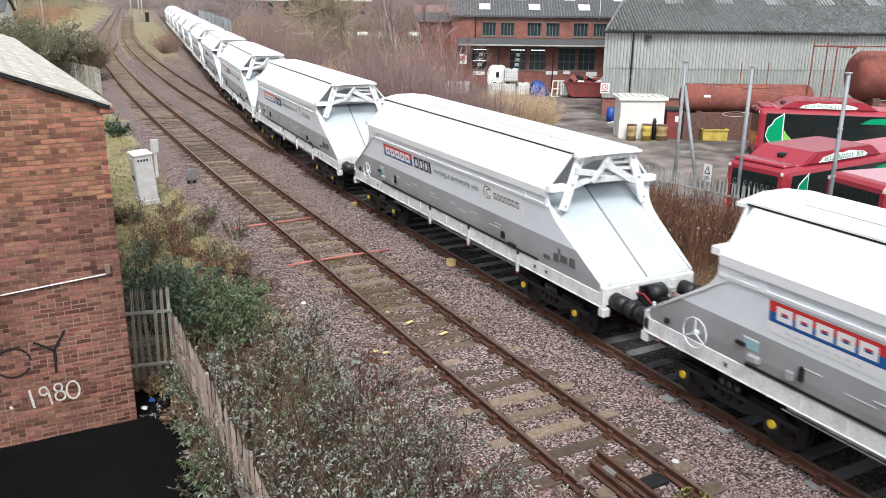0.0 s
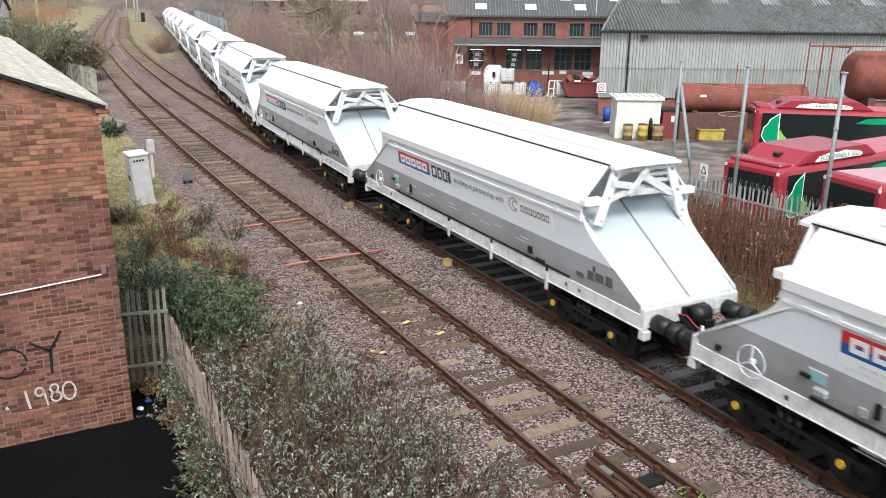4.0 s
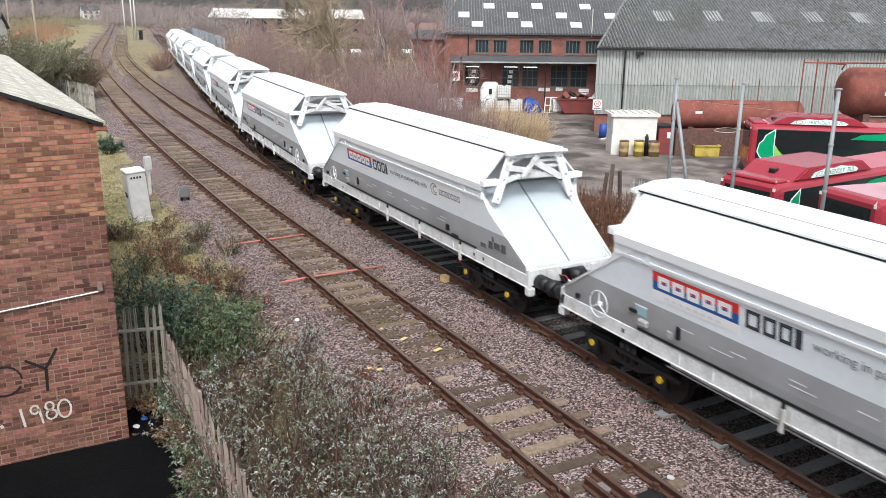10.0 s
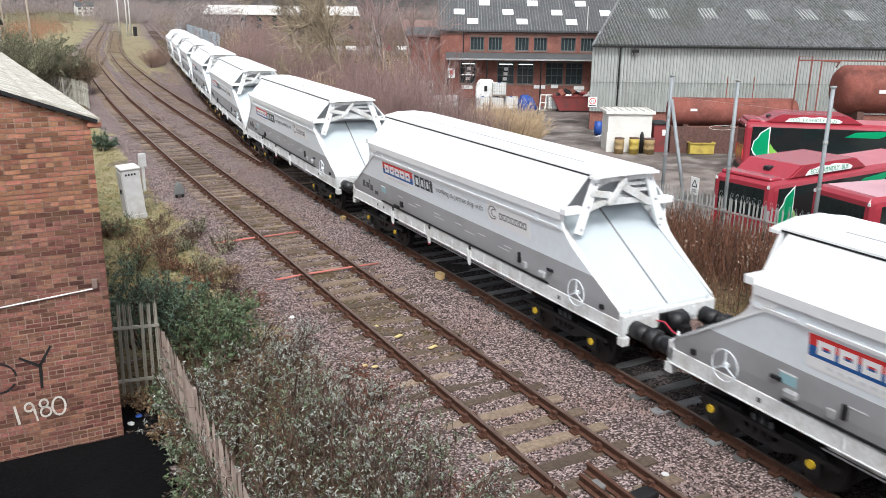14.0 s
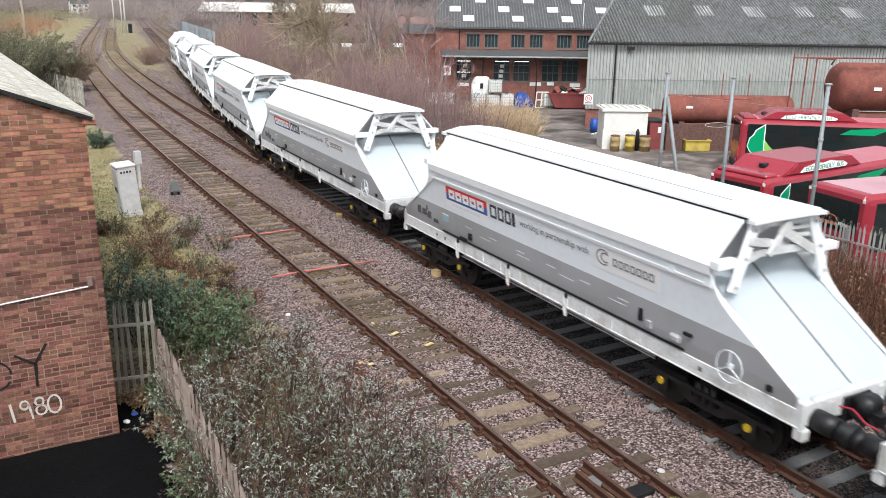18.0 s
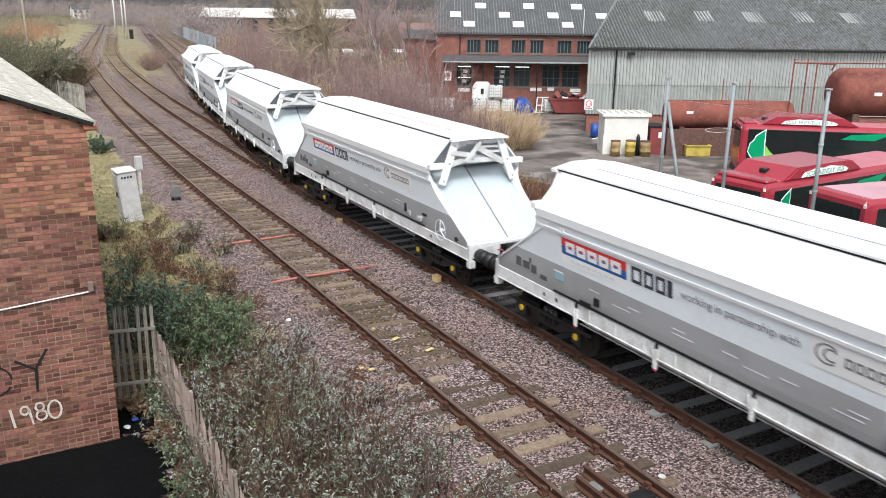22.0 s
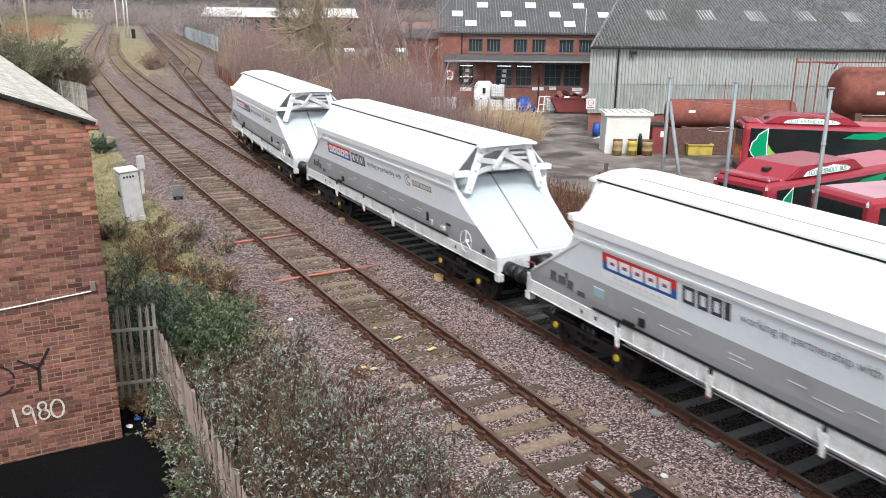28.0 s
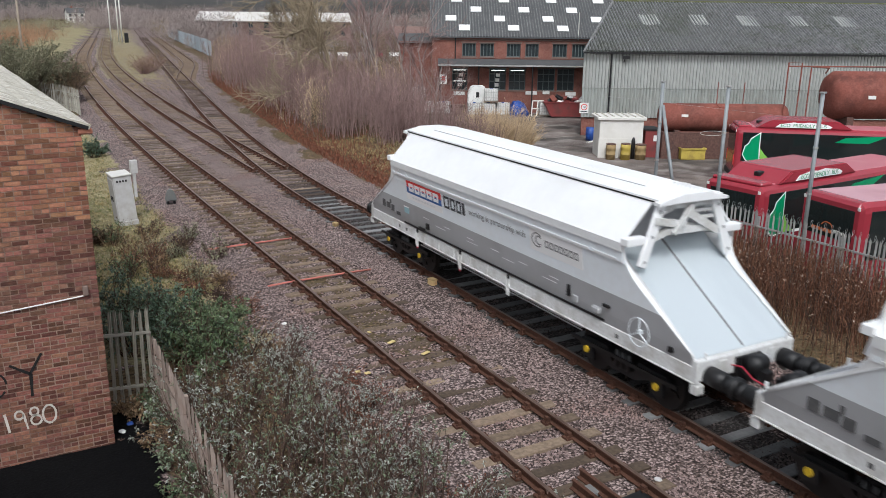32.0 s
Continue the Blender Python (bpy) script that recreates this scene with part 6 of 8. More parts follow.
tube(bm, [(1.4, -0.4, YARD_Z), (1.4, -0.4, YARD_Z + 1.1), (1.4, -0.4, YARD_Z + 1.3)], [0.12, 0.12, 0.05], 12)
bmesh.ops.transform(bm, matrix=YM, verts=bm.verts)
part("bottle", bm, BLACKSTEEL, gb, "", True)
bn = thing("site_container", "small red steel container beside the tank", "container")
yard_piece("body", (2.25, 0.2, -1.35), (3.12, 1.8, 0.34), SKIPRED, bn, "", 0.02)
yard_piece("notice", (2.75, 0.17, -0.3), (3.05, 0.2, 0.05), PLASTICWHITE, bn)
yard_piece("lid", (2.2, 0.15, 0.34), (3.17, 1.85, 0.42), BLACKSTEEL, bn)

sk = thing("tipping_skip", "small open yellow skip on the yard", "skip")
bm = bmesh.new()
for lo, hi in (((4.28, -0.62, -1.25), (5.72, -0.56, -0.62)), ((4.28, 0.3, -1.25), (5.72, 0.36, -0.62)), ((4.28, -0.6, -1.25), (4.34, 0.34, -0.62)), ((5.66, -0.6, -1.25), (5.72, 0.34, -0.62)), ((4.28, -0.6, -1.28), (5.72, 0.34, -1.2))):
    quad_box(bm, lo, hi)
bmesh.ops.transform(bm, matrix=YM, verts=bm.verts)
part("tub", bm, DRUMYELLOW, sk, "yellow steel tub")
bm = bmesh.new()
for a, b in (((4.25, -0.65, -0.62), (5.75, -0.65, -0.62)), ((4.25, 0.38, -0.62), (5.75, 0.38, -0.62)), ((4.25, -0.65, -0.62), (4.25, 0.38, -0.62)), ((5.75, -0.65, -0.62), (5.75, 0.38, -0.62))):
    bar(bm, a, b, 0.07)
bmesh.ops.transform(bm, matrix=YM, verts=bm.verts)
part("rim", bm, DRUMYELLOW, sk)

bd = thing("blue_drum", "blue plastic drum on pale wooden battens", "drum")
bm = bmesh.new()
tube(bm, [(35.9, 44.2, YARD_Z + 0.08), (35.9, 44.2, YARD_Z + 0.45), (35.9, 44.2, YARD_Z + 0.95)], [0.28, 0.31, 0.28], 16)
part("shell", bm, BLUETARP, bd, "", True)
bm = bmesh.new()
for k in range(3):
    bar(bm, (35.2 + 0.3 * k, 43.6, YARD_Z + 0.04), (36.3 + 0.1 * k, 43.9 + 0.35 * k, YARD_Z + 0.06), 0.09, 0.06)
part("battens", bm, PAINTWHITE, bd, "pale timber battens")


def ibc(x, y, z, rz, label):
    """A caged plastic tank on a pallet."""
    th = thing("caged_tank", label, "caged tank", at=pose(x, y, z, 0, 0, rz), group="caged plastic tanks")
    part("bottle", box((-0.54, -0.46, 0.15), (0.54, 0.46, 1.1), 0.05), PLASTICWHITE, th, "white plastic bottle")
    bm = bmesh.new()
    for k in range(7):
        a = -0.58 + 1.16 * k / 6
        for n in (-0.5, 0.5):
            bar(bm, (a, n, 0.12), (a, n, 1.13), 0.022)
    for k in range(6):
        n = -0.5 + k / 5
        for a in (-0.58, 0.58):
            bar(bm, (a, n, 0.12), (a, n, 1.13), 0.022)
    for z2 in (0.2, 0.42, 0.65, 0.88, 1.12):
        for a, b in (((-0.58, -0.5), (0.58, -0.5)), ((-0.58, 0.5), (0.58, 0.5)), ((-0.58, -0.5), (-0.58, 0.5)), ((0.58, -0.5), (0.58, 0.5))):
            bar(bm, (*a, z2), (*b, z2), 0.022)
    tagged(part("cage", bm, GALVSTEEL, th, "galvanised tube cage"), kind="stuff")
    part("pallet", boxes([((-0.6, -0.5, 0.08), (0.6, 0.5, 0.12)), ((-0.6, -0.5, 0), (-0.45, 0.5, 0.08)), ((-0.08, -0.5, 0), (0.08, 0.5, 0.08)), ((0.45, -0.5, 0), (0.6, 0.5, 0.08))]), WOODPOLE, th)
    bm = bmesh.new()
    disc(bm, (0, 0, 1.13), (0, 0, 1), 0.12, 0.06, 12)
    part("lid", bm, BLUETARP, th)
    return th


rnd = random.Random(21)
WM = wall_axes((45.6, 58.0, 0), SHED_W)


def by_works(a, n):
    p = WM @ Vector((a, n, 0))
    return p.x, p.y


for a, n, z in ((-11.9, -2.6, 0), (-9.3, -3.2, 0), (-8.1, -3.0, 0), (-6.9, -2.9, 0), (-7.9, -3.1, 1.16), (-14.6, -2.5, 0), (-13.3, -2.6, 0), (-14.0, -2.5, 1.16), (-3.2, -2.6, 0)):
    x, y = by_works(a, n)
    ibc(x, y, YARD_Z + z, -28 + rnd.uniform(-8, 8), "white caged plastic tank" + (" stacked on another" if z else " standing on the yard"))
wt = thing("white_tank", "tall white plastic tank with sloping shoulders", "tank", at=pose(*by_works(-9.0, -2.0), YARD_Z, 0, 0, -28))
bm = bmesh.new()
prism(bm, [(-0.85, 0), (0.85, 0), (0.85, 1.9), (0.55, 2.45), (-0.55, 2.45), (-0.85, 1.9)], -0.5, 0.5)
bmesh.ops.bevel(bm, geom=bm.edges[:], offset=0.08, segments=2, affect="EDGES")
part("shell", bm, PLASTICWHITE, wt)
part("hatch", box((-0.15, -0.63, 1.5), (0.1, -0.59, 1.95), 0.01), BLACKSTEEL, wt)
bt = thing("tarpaulin_heap", "crumpled blue tarpaulin over a heap", "tarpaulin", at=pose(*by_works(-5.6, -2.8), YARD_Z, 0, 0, -28))
bm = bmesh.new()
bmesh.ops.create_icosphere(bm, subdivisions=3, radius=1.0)
for v in bm.verts:
    d = 1 + 0.22 * noise.noise(v.co * 2.6) + 0.12 * noise.noise(v.co * 6)
    v.co = Vector((v.co.x * 0.85 * d, v.co.y * 0.8 * d, max(v.co.z, -0.25) * 1.0 * d + 0.25))
part("sheet", bm, BLUETARP, bt)
fr = thing("metal_frame", "white metal frame leaning on end", "frame", at=pose(*by_works(-3.95, -2.9), YARD_Z, -12, 0, -30))
bm = bmesh.new()
for a, b in (((-0.5, 0, 0), (0.5, 0, 0)), ((0.5, 0, 0), (0.55, 0, 1.3)), ((0.55, 0, 1.3), (-0.4, 0, 1.3)), ((-0.4, 0, 1.3), (-0.5, 0, 0)), ((-0.05, 0, 0), (0.05, 0, 1.3)), ((-0.45, 0, 0.65), (0.5, 0, 0.65))):
    bar(bm, a, b, 0.09)
part("bars", bm, PAINTWHITE, fr)
sk = thing("skip", "scratched red skip heaped with scrap", "skip", at=pose(*by_works(-1.6, -2.9), YARD_Z, 0, 0, -28))
bm = bmesh.new()
prism(bm, [(-1.3, 0.1), (1.3, 0.1), (1.9, 1.25), (-1.9, 1.25)], -0.85, 0.85)
part("tub", bm, SKIPRED, sk, "red steel tub")
bm = bmesh.new()
for s in (-0.87, 0.87):
    bar(bm, (-1.95, s, 1.25), (1.95, s, 1.25), 0.09)
part("rim", bm, SKIPRED, sk)
for k in range(14):
    bm = box((-0.3, -0.2, -0.1), (rnd.uniform(0.1, 0.5), 0.2, rnd.uniform(0.02, 0.15)), 0.02)
    part("scrap", bm, rnd.choice([PLASTICWHITE, BLACKSTEEL, SKIPRED, REDTANK, GALVSTEEL]), sk).matrix_basis = pose(rnd.uniform(-1.5, 1.5), rnd.uniform(-0.6, 0.6), 1.3 + rnd.uniform(0, 0.25), rnd.uniform(-40, 40), rnd.uniform(-40, 40), rnd.uniform(0, 180))
pr = thing("pallet_stack", "stack of reddish wooden pallets", "pallets", at=pose(*by_works(-10.6, -2.7), YARD_Z, 0, 0, -25))
for k in range(6):
    part("pallet", boxes([((-0.6, -0.5, 0.1), (0.6, 0.5, 0.13))] + [((a, -0.5, 0), (a + 0.12, 0.5, 0.1)) for a in (-0.6, -0.06, 0.48)]), BROWNBUND, pr).matrix_basis = pose(rnd.uniform(-0.05, 0.05), 0, 0.15 * k, 0, 0, rnd.uniform(-6, 6))


# ---- lineside things ----
cab = thing("relay_cabinet", "tall grey steel lineside cabinet in dry grass", "cabinet", at=pose(3.86, 30.3, -0.25, 0, -4, 4))
part("body", box((-0.31, -0.42, 0.08), (0.31, 0.42, 1.70), 0.015), CABINET, cab, "grey painted steel body")
part("plinth", box((-0.33, -0.45, -0.2), (0.33, 0.45, 0.1), 0.01), CABINET, cab)
part("roof", box((-0.34, -0.46, 1.70), (0.34, 0.46, 1.77), 0.02), PAINTWHITE, cab, "pale overhanging roof")
for s in (-1, 1):
    d = part("door", box((-0.335, min(s * 0.02, s * 0.39), 0.15), (-0.31, max(s * 0.02, s * 0.39), 1.6), 0.006), CABINET, cab)
    part("handle", box((-0.36, s * 0.1 - 0.015, 0.8), (-0.335, s * 0.1 + 0.015, 0.98), 0.004), BLACKSTEEL, d)
for k in range(4):
    part("vent", box((-0.2 + 0.1 * k, -0.435, 1.50), (-0.14 + 0.1 * k, -0.415, 1.57), 0.004), BLACKSTEEL, cab)
lp = thing("lineside_box", "small grey box on a short post", "junction box", at=pose(4.78, 34.0, -0.25, 0, 0, 10))
part("post", box((-0.05, -0.05, -0.1), (0.05, 0.05, 1.1)), CABINET, lp)
part("case", box((-0.13, -0.11, 1.02), (0.13, 0.11, 1.55), 0.02), CABINET, lp, "grey metal case")
gs = thing("ground_signal", "small dark hooded ground signal beside the track", "signal", at=pose(5.78, 32.2, -0.22, 0, 0, 0))
bm = bmesh.new()
prism(bm, [(-0.21, 0.16), (0.21, 0.16), (0.13, 0.50), (0.03, 0.62), (-0.08, 0.56)], -0.18, 0.18)
bmesh.ops.bevel(bm, geom=bm.edges[:], offset=0.03, segments=2, affect="EDGES")
part("hood", bm, material("dull grey casting", (0.15, 0.155, 0.15), 0.7, spots=[((0.27, 0.27, 0.26), 0.5, 4)]), gs, "grey metal hood")
part("leg", box((-0.16, -0.1, -0.1), (-0.08, 0.1, 0.2)), BLACKSTEEL, gs)
part("leg", box((0.08, -0.1, -0.1), (0.16, 0.1, 0.2)), BLACKSTEEL, gs)

for y, x0, x1, tilt in ((25.02, 5.4, 8.1, 1.0), (20.75, 6.05, 9.15, -1.0)):
    th = thing("track_conduit", "pinkish red conduit laid across the sleepers", "conduit", group="red conduits across the track")
    bm = bmesh.new()
    tube(bm, [(x0, y - 0.1, -0.13), (6.7, y - 0.04, -0.125), (8.2, y + 0.02, -0.125), (x1, y + 0.06, -0.14)], 0.028, 8)
    part("pipe", bm, REDPOLE, th, "", True)
for x, y, w in ((7.35, 15.62, 0.20), (7.75, 14.72, 0.22), (6.2, 14.35, 0.12), (6.05, 14.5, 0.1), (7.15, 16.4, 0.06)):
    th = thing("timber_scrap", "splintered pale yellow timber scrap on a sleeper", "scrap", at=pose(x, y, -0.15, 0, 0, random.uniform(-10, 30)), group="pale timber scraps")
    part("chip", box((-w / 2, -0.045, -0.01), (w / 2, 0.045, 0.012), 0.004), PALEWOOD, th)
yb = thing("track_box", "small weathered yellow box beside the rail", "box", at=pose(10.18, 18.95, -0.2, 0, 0, 8))
part("case", box((-0.09, -0.12, -0.05), (0.09, 0.12, 0.15), 0.02), material("weathered yellow casting", (0.50, 0.36, 0.18), 0.7, spots=[((0.3, 0.15, 0.08), 0.6, 5)]), yb)
part("lid", box((-0.10, -0.13, 0.15), (0.10, 0.13, 0.17), 0.008), DRUMTAN, yb)
yb2 = thing("track_box", "small pale box beside the rail of the branch", "box", at=pose(10.2, 26.2, -0.2, 0, 0, 5))
part("case", box((-0.08, -0.10, -0.05), (0.08, 0.10, 0.13), 0.02), DRUMTAN, yb2)
# old switch rods and loose timbers between the rails
for k, (x, y0, y1) in enumerate(((7.35, 6.2, 8.95), (7.65, 6.2, 9.15))):
    th = thing("check_rail", "short rusty length of rail lying between the rails", "rail", group="loose rails in the track")
    bm = bmesh.new()
    prism(bm, [(x + a * 0.9, b - 0.0) for a, b in RAIL], y0, y1)
    part("rail_length", bm, RUST, th)
for k in range(5):
    th = thing("timber_block", "dark grey timber block between the rails", "timber", at=pose(7.6 + (k % 2) * 0.42, 8.75 - 0.52 * k, -0.16, 0, 0, random.uniform(-6, 6)), group="dark blocks in the track")
    part("block", box((-0.2, -0.13, -0.1), (0.22, 0.13, 0.03), 0.012), BLACKSTEEL if k % 2 else GREYSLEEPER, th)


# ---- plants ----
BARK = material("grey brown bark", (0.15, 0.115, 0.09), 0.9, spots=[((0.09, 0.075, 0.055), 0.6, 2), ((0.16, 0.17, 0.08), 0.5, 1.1)], vary=0.25, per="island")
BIRCHBARK = material("pale birch bark", (0.34, 0.29, 0.27), 0.85, spots=[((0.12, 0.085, 0.075), 0.7, 2.5)], vary=0.25, per="island")
WHIP = material("purplish bare twigs", (0.255, 0.172, 0.16), 0.9, vary=0.35, per="island")
TREETWIG = material("brown olive branches", (0.29, 0.235, 0.165), 0.9, vary=0.3, per="island")
WHIPTAN = material("tan bare twigs", (0.50, 0.38, 0.245), 0.9, vary=0.35, per="island")
OLIVELEAF = material("grey olive leaves", (0.15, 0.185, 0.12), 0.7, vary=0.6, per="island")
STEM = material("brown shrub stems", (0.085, 0.055, 0.043), 0.9, vary=0.4, per="island")
GREYLEAF = material("grey green leaves", (0.275, 0.29, 0.255), 0.7, vary=0.65, per="island")
GREYDEAD = material("brown dead flower heads", (0.085, 0.057, 0.046), 0.9, vary=0.5, per="island")
RUSTLEAF = material("russet dead leaves", (0.17, 0.07, 0.045), 0.85, vary=0.45, per="island")
IVY = material("dark green leaves", (0.075, 0.125, 0.075), 0.5, vary=0.6, hue=0.02, per="island")
BRAMBLE = material("mid green leaves", (0.082, 0.122, 0.052), 0.6, vary=0.6, hue=0.03, per="island")
STRAW = material("straw grass", (0.33, 0.26, 0.13), 0.9, vary=0.4, per="island")
GRASS = material("green grass", (0.13, 0.15, 0.05), 0.85, vary=0.4, per="island")
DEADSTALK = material("reddish dead stalks", (0.165, 0.082, 0.052), 0.9, vary=0.45, per="island")
FLUFF = material("pale seed fluff", (0.30, 0.24, 0.19), 0.9, vary=0.3, per="island")
OLIVE = material("olive brown leaves", (0.21, 0.21, 0.14), 0.8, vary=0.5, per="island")
DULLSTRAW = material("dull brown grass", (0.22, 0.15, 0.09), 0.9, vary=0.4, per="island")
# the next three are paled: aerial haze is put into their base colours
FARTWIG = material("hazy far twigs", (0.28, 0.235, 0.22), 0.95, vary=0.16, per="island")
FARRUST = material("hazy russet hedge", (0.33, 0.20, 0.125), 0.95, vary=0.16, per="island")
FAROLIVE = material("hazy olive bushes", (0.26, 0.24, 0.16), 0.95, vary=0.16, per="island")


class Heap:
    """Collects strands and leaves, and makes one mesh of them."""

    def __init__(self):
        self.v, self.f = [], []

    def strand(self, pts, r0, r1, sides=3):
        n = len(pts)
        start = len(self.v)
        for i, p in enumerate(pts):
            q, o = pts[min(i + 1, n - 1)], pts[max(i - 1, 0)]
            dx, dy, dz = q[0] - o[0], q[1] - o[1], q[2] - o[2]
            ln = math.sqrt(dx * dx + dy * dy + dz * dz) or 1.0
            dx, dy, dz = dx / ln, dy / ln, dz / ln
            if abs(dz) < 0.9:
                sx, sy, sz = dy, -dx, 0.0
            else:
                sx, sy, sz = 0.0, dz, -dy
            ln = math.sqrt(sx * sx + sy * sy + sz * sz) or 1.0
            sx, sy, sz = sx / ln, sy / ln, sz / ln
            ux, uy, uz = sy * dz - sz * dy, sz * dx - sx * dz, sx * dy - sy * dx
            r = r0 + (r1 - r0) * i / max(n - 1, 1)
            for k in range(sides):
                a = 2 * math.pi * k / sides
                c, s = math.cos(a) * r, math.sin(a) * r
                self.v.append((p[0] + sx * c + ux * s, p[1] + sy * c + uy * s, p[2] + sz * c + uz * s))
        for i in range(n - 1):
            b = start + i * sides
            for k in range(sides):
                k2 = (k + 1) % sides
                self.f.append((b + k, b + k2, b + sides + k2, b + sides + k))

    def leaf(self, p, d, ln, w, rnd, droop=0.0):
        """A pointed leaf from p along d."""
        dx, dy, dz = d
        sx, sy, sz = dy + rnd.uniform(-0.4, 0.4), -dx + rnd.uniform(-0.4, 0.4), rnd.uniform(-0.6, 0.6)
        m = math.sqrt(sx * sx + sy * sy + sz * sz) or 1.0
        sx, sy, sz = sx / m * w / 2, sy / m * w / 2, sz / m * w / 2
        b = len(self.v)
        mx, my, mz = p[0] + dx * ln * 0.45, p[1] + dy * ln * 0.45, p[2] + dz * ln * 0.45 + 0.08 * ln
        self.v += [tuple(p), (mx + sx, my + sy, mz + sz), (p[0] + dx * ln, p[1] + dy * ln, p[2] + dz * ln - droop * ln), (mx - sx, my - sy, mz - sz)]
        self.f.append((b, b + 1, b + 2, b + 3))

    def stone(self, x, y, z, r, rnd):
        b = len(self.v)
        j = lambda: rnd.uniform(0.6, 1.25) * r
        k = rnd.uniform(0, 6.28)
        c, s = math.cos(k), math.sin(k)
        for px, py, pz in ((j(), 0, 0), (0, j(), 0), (-j(), 0, 0), (0, -j(), 0), (rnd.uniform(-0.3, 0.3) * r, rnd.uniform(-0.3, 0.3) * r, j() * 0.8)):
            self.v.append((x + px * c - py * s, y + px * s + py * c, z + pz))
        self.f += [(b, b + 1, b + 4), (b + 1, b + 2, b + 4), (b + 2, b + 3, b + 4), (b + 3, b, b + 4)]

    def make(self, name, mat, parent=None, label=""):
        me = bpy.data.meshes.new(name)
        me.from_pydata(self.v, [], self.f)
        me.materials.append(mat)
        me.update()
        ob = new(name, me)
        if parent is not None:
            ob.parent = parent
        if label:
            ob["label"] = label
        return ob


def around(rnd, d, spread):
    v = Vector(d) + Vector((rnd.gauss(0, spread), rnd.gauss(0, spread), rnd.gauss(0, spread)))
    return v.normalized()


def arching(rnd, p, d, ln, n, wobble, gravity):
    pts, q, d = [tuple(p)], Vector(p), Vector(d)
    for _ in range(n):
        d = (d + Vector((rnd.gauss(0, wobble), rnd.gauss(0, wobble), rnd.gauss(0, wobble) - gravity))).normalized()
        q = q + d * (ln / n)
        pts.append(tuple(q))
    return pts, d


def shrub(name, label, category, x, y, r, h, seed, stems=26, twigs=8, leaves=9, leaf=(0.07, 0.025), spread=0.5, lm=None, sm=None, heads=0.0, hm=None, group="", gravity=0.06, stem_r=0.012, tips=False):
    rnd = random.Random(seed)
    th = thing(name, label, category, group=group)
    st, lf, hd = Heap(), Heap(), Heap()
    for _ in range(stems):
        a, q = rnd.uniform(0, 6.283), rnd.random() ** 0.5
        bx, by = x + math.cos(a) * q * r * 0.35, y + math.sin(a) * q * r * 0.35
        d = Vector((math.cos(a) * q * spread * rnd.uniform(0.5, 1.5), math.sin(a) * q * spread * rnd.uniform(0.5, 1.5), 1)).normalized()
        ln = h * rnd.uniform(0.65, 1.15)
        pts, dd = arching(rnd, (bx, by, land(bx, by) - 0.05), d, ln, 6, 0.08, gravity * 0.5)
        st.strand(pts, stem_r * rnd.uniform(0.7, 1.3), stem_r * 0.35, 4)
        for k in range(twigs):
            t = rnd.uniform(0.25, 1.0)
            i = min(int(t * 6), 5)
            p = Vector(pts[i]).lerp(Vector(pts[i + 1]), t * 6 - i)
            td = (Vector(pts[i + 1]) - Vector(pts[i])).normalized()
            td = around(rnd, td, 0.55)
            tl = rnd.uniform(0.18, 0.5) * (h / 1.8) ** 0.5
            tp, te = arching(rnd, p, td, tl, 3, 0.14, gravity)
            st.strand(tp, stem_r * 0.35, stem_r * 0.15, 3)
            n = int(leaves * rnd.uniform(0.4, 1.6))
            for j in range(n):
                u = (rnd.uniform(0.72, 1.0) if tips else rnd.uniform(0.1, 1.0)) * 2.999
                b = int(u)
                lp = Vector(tp[b]).lerp(Vector(tp[b + 1]), u - b)
                lf.leaf(lp, around(rnd, te, 0.75), leaf[0] * rnd.uniform(0.6, 1.4), leaf[1] * rnd.uniform(0.7, 1.3), rnd, 0.25)
            if rnd.random() < heads:
                hp, he = arching(rnd, tp[-1], te, rnd.uniform(0.08, 0.2), 2, 0.1, 0.1)
                for j in range(7):
                    u = rnd.uniform(0, 1.999)
                    lp = Vector(hp[int(u)]).lerp(Vector(hp[int(u) + 1]), u - int(u))
                    hd.leaf(lp, around(rnd, he, 0.8), 0.04, 0.026, rnd)
    tagged(st.make("branchwork", sm or STEM, th), kind="stuff")
    if lf.f:
        tagged(lf.make("foliage", lm or GREYLEAF, th), kind="stuff")
    if hd.f:
        tagged(hd.make("dead_bloom", hm or GREYDEAD, th, "dry seed heads"), kind="stuff")
    return th


def bare_tree(name, label, x, y, h, seed, mat, spread=0.5, levels=4, first=0.3, trunk=0.11, fork=4, twig_mat=None):
    rnd = random.Random(seed)
    th = thing(name, label, "tree")
    tr, cr = Heap(), Heap()
    z = land(x, y)

    def grow(p, d, ln, r, level):
        n = 4 if level < 2 else 3
        pts, e = arching(rnd, p, d, ln, n, 0.10 + 0.03 * level, -0.035)
        (tr if level < 2 else cr).strand(pts, r, r * 0.55, 6 if level < 1 else 4 if level < 2 else 3)
        if level >= levels:
            return
        kids = fork + (2 if level == 0 else rnd.randrange(0, 3))
        for k in range(kids):
            t = rnd.uniform(first if level == 0 else 0.25, 1.0) * (n - 0.001)
            i = int(t)
            q = Vector(pts[i]).lerp(Vector(pts[i + 1]), t - i)
            grow(q, around(rnd, e + Vector((0, 0, 0.15)), spread), ln * rnd.uniform(0.42, 0.7), r * 0.5, level + 1)

    grow((x, y, z - 0.1), Vector((rnd.uniform(-0.08, 0.08), rnd.uniform(-0.08, 0.08), 1)).normalized(), h * 0.62, trunk, 0)
    tr.make("trunk", mat, th)
    cr.make("crown", twig_mat or mat, th)
    return th


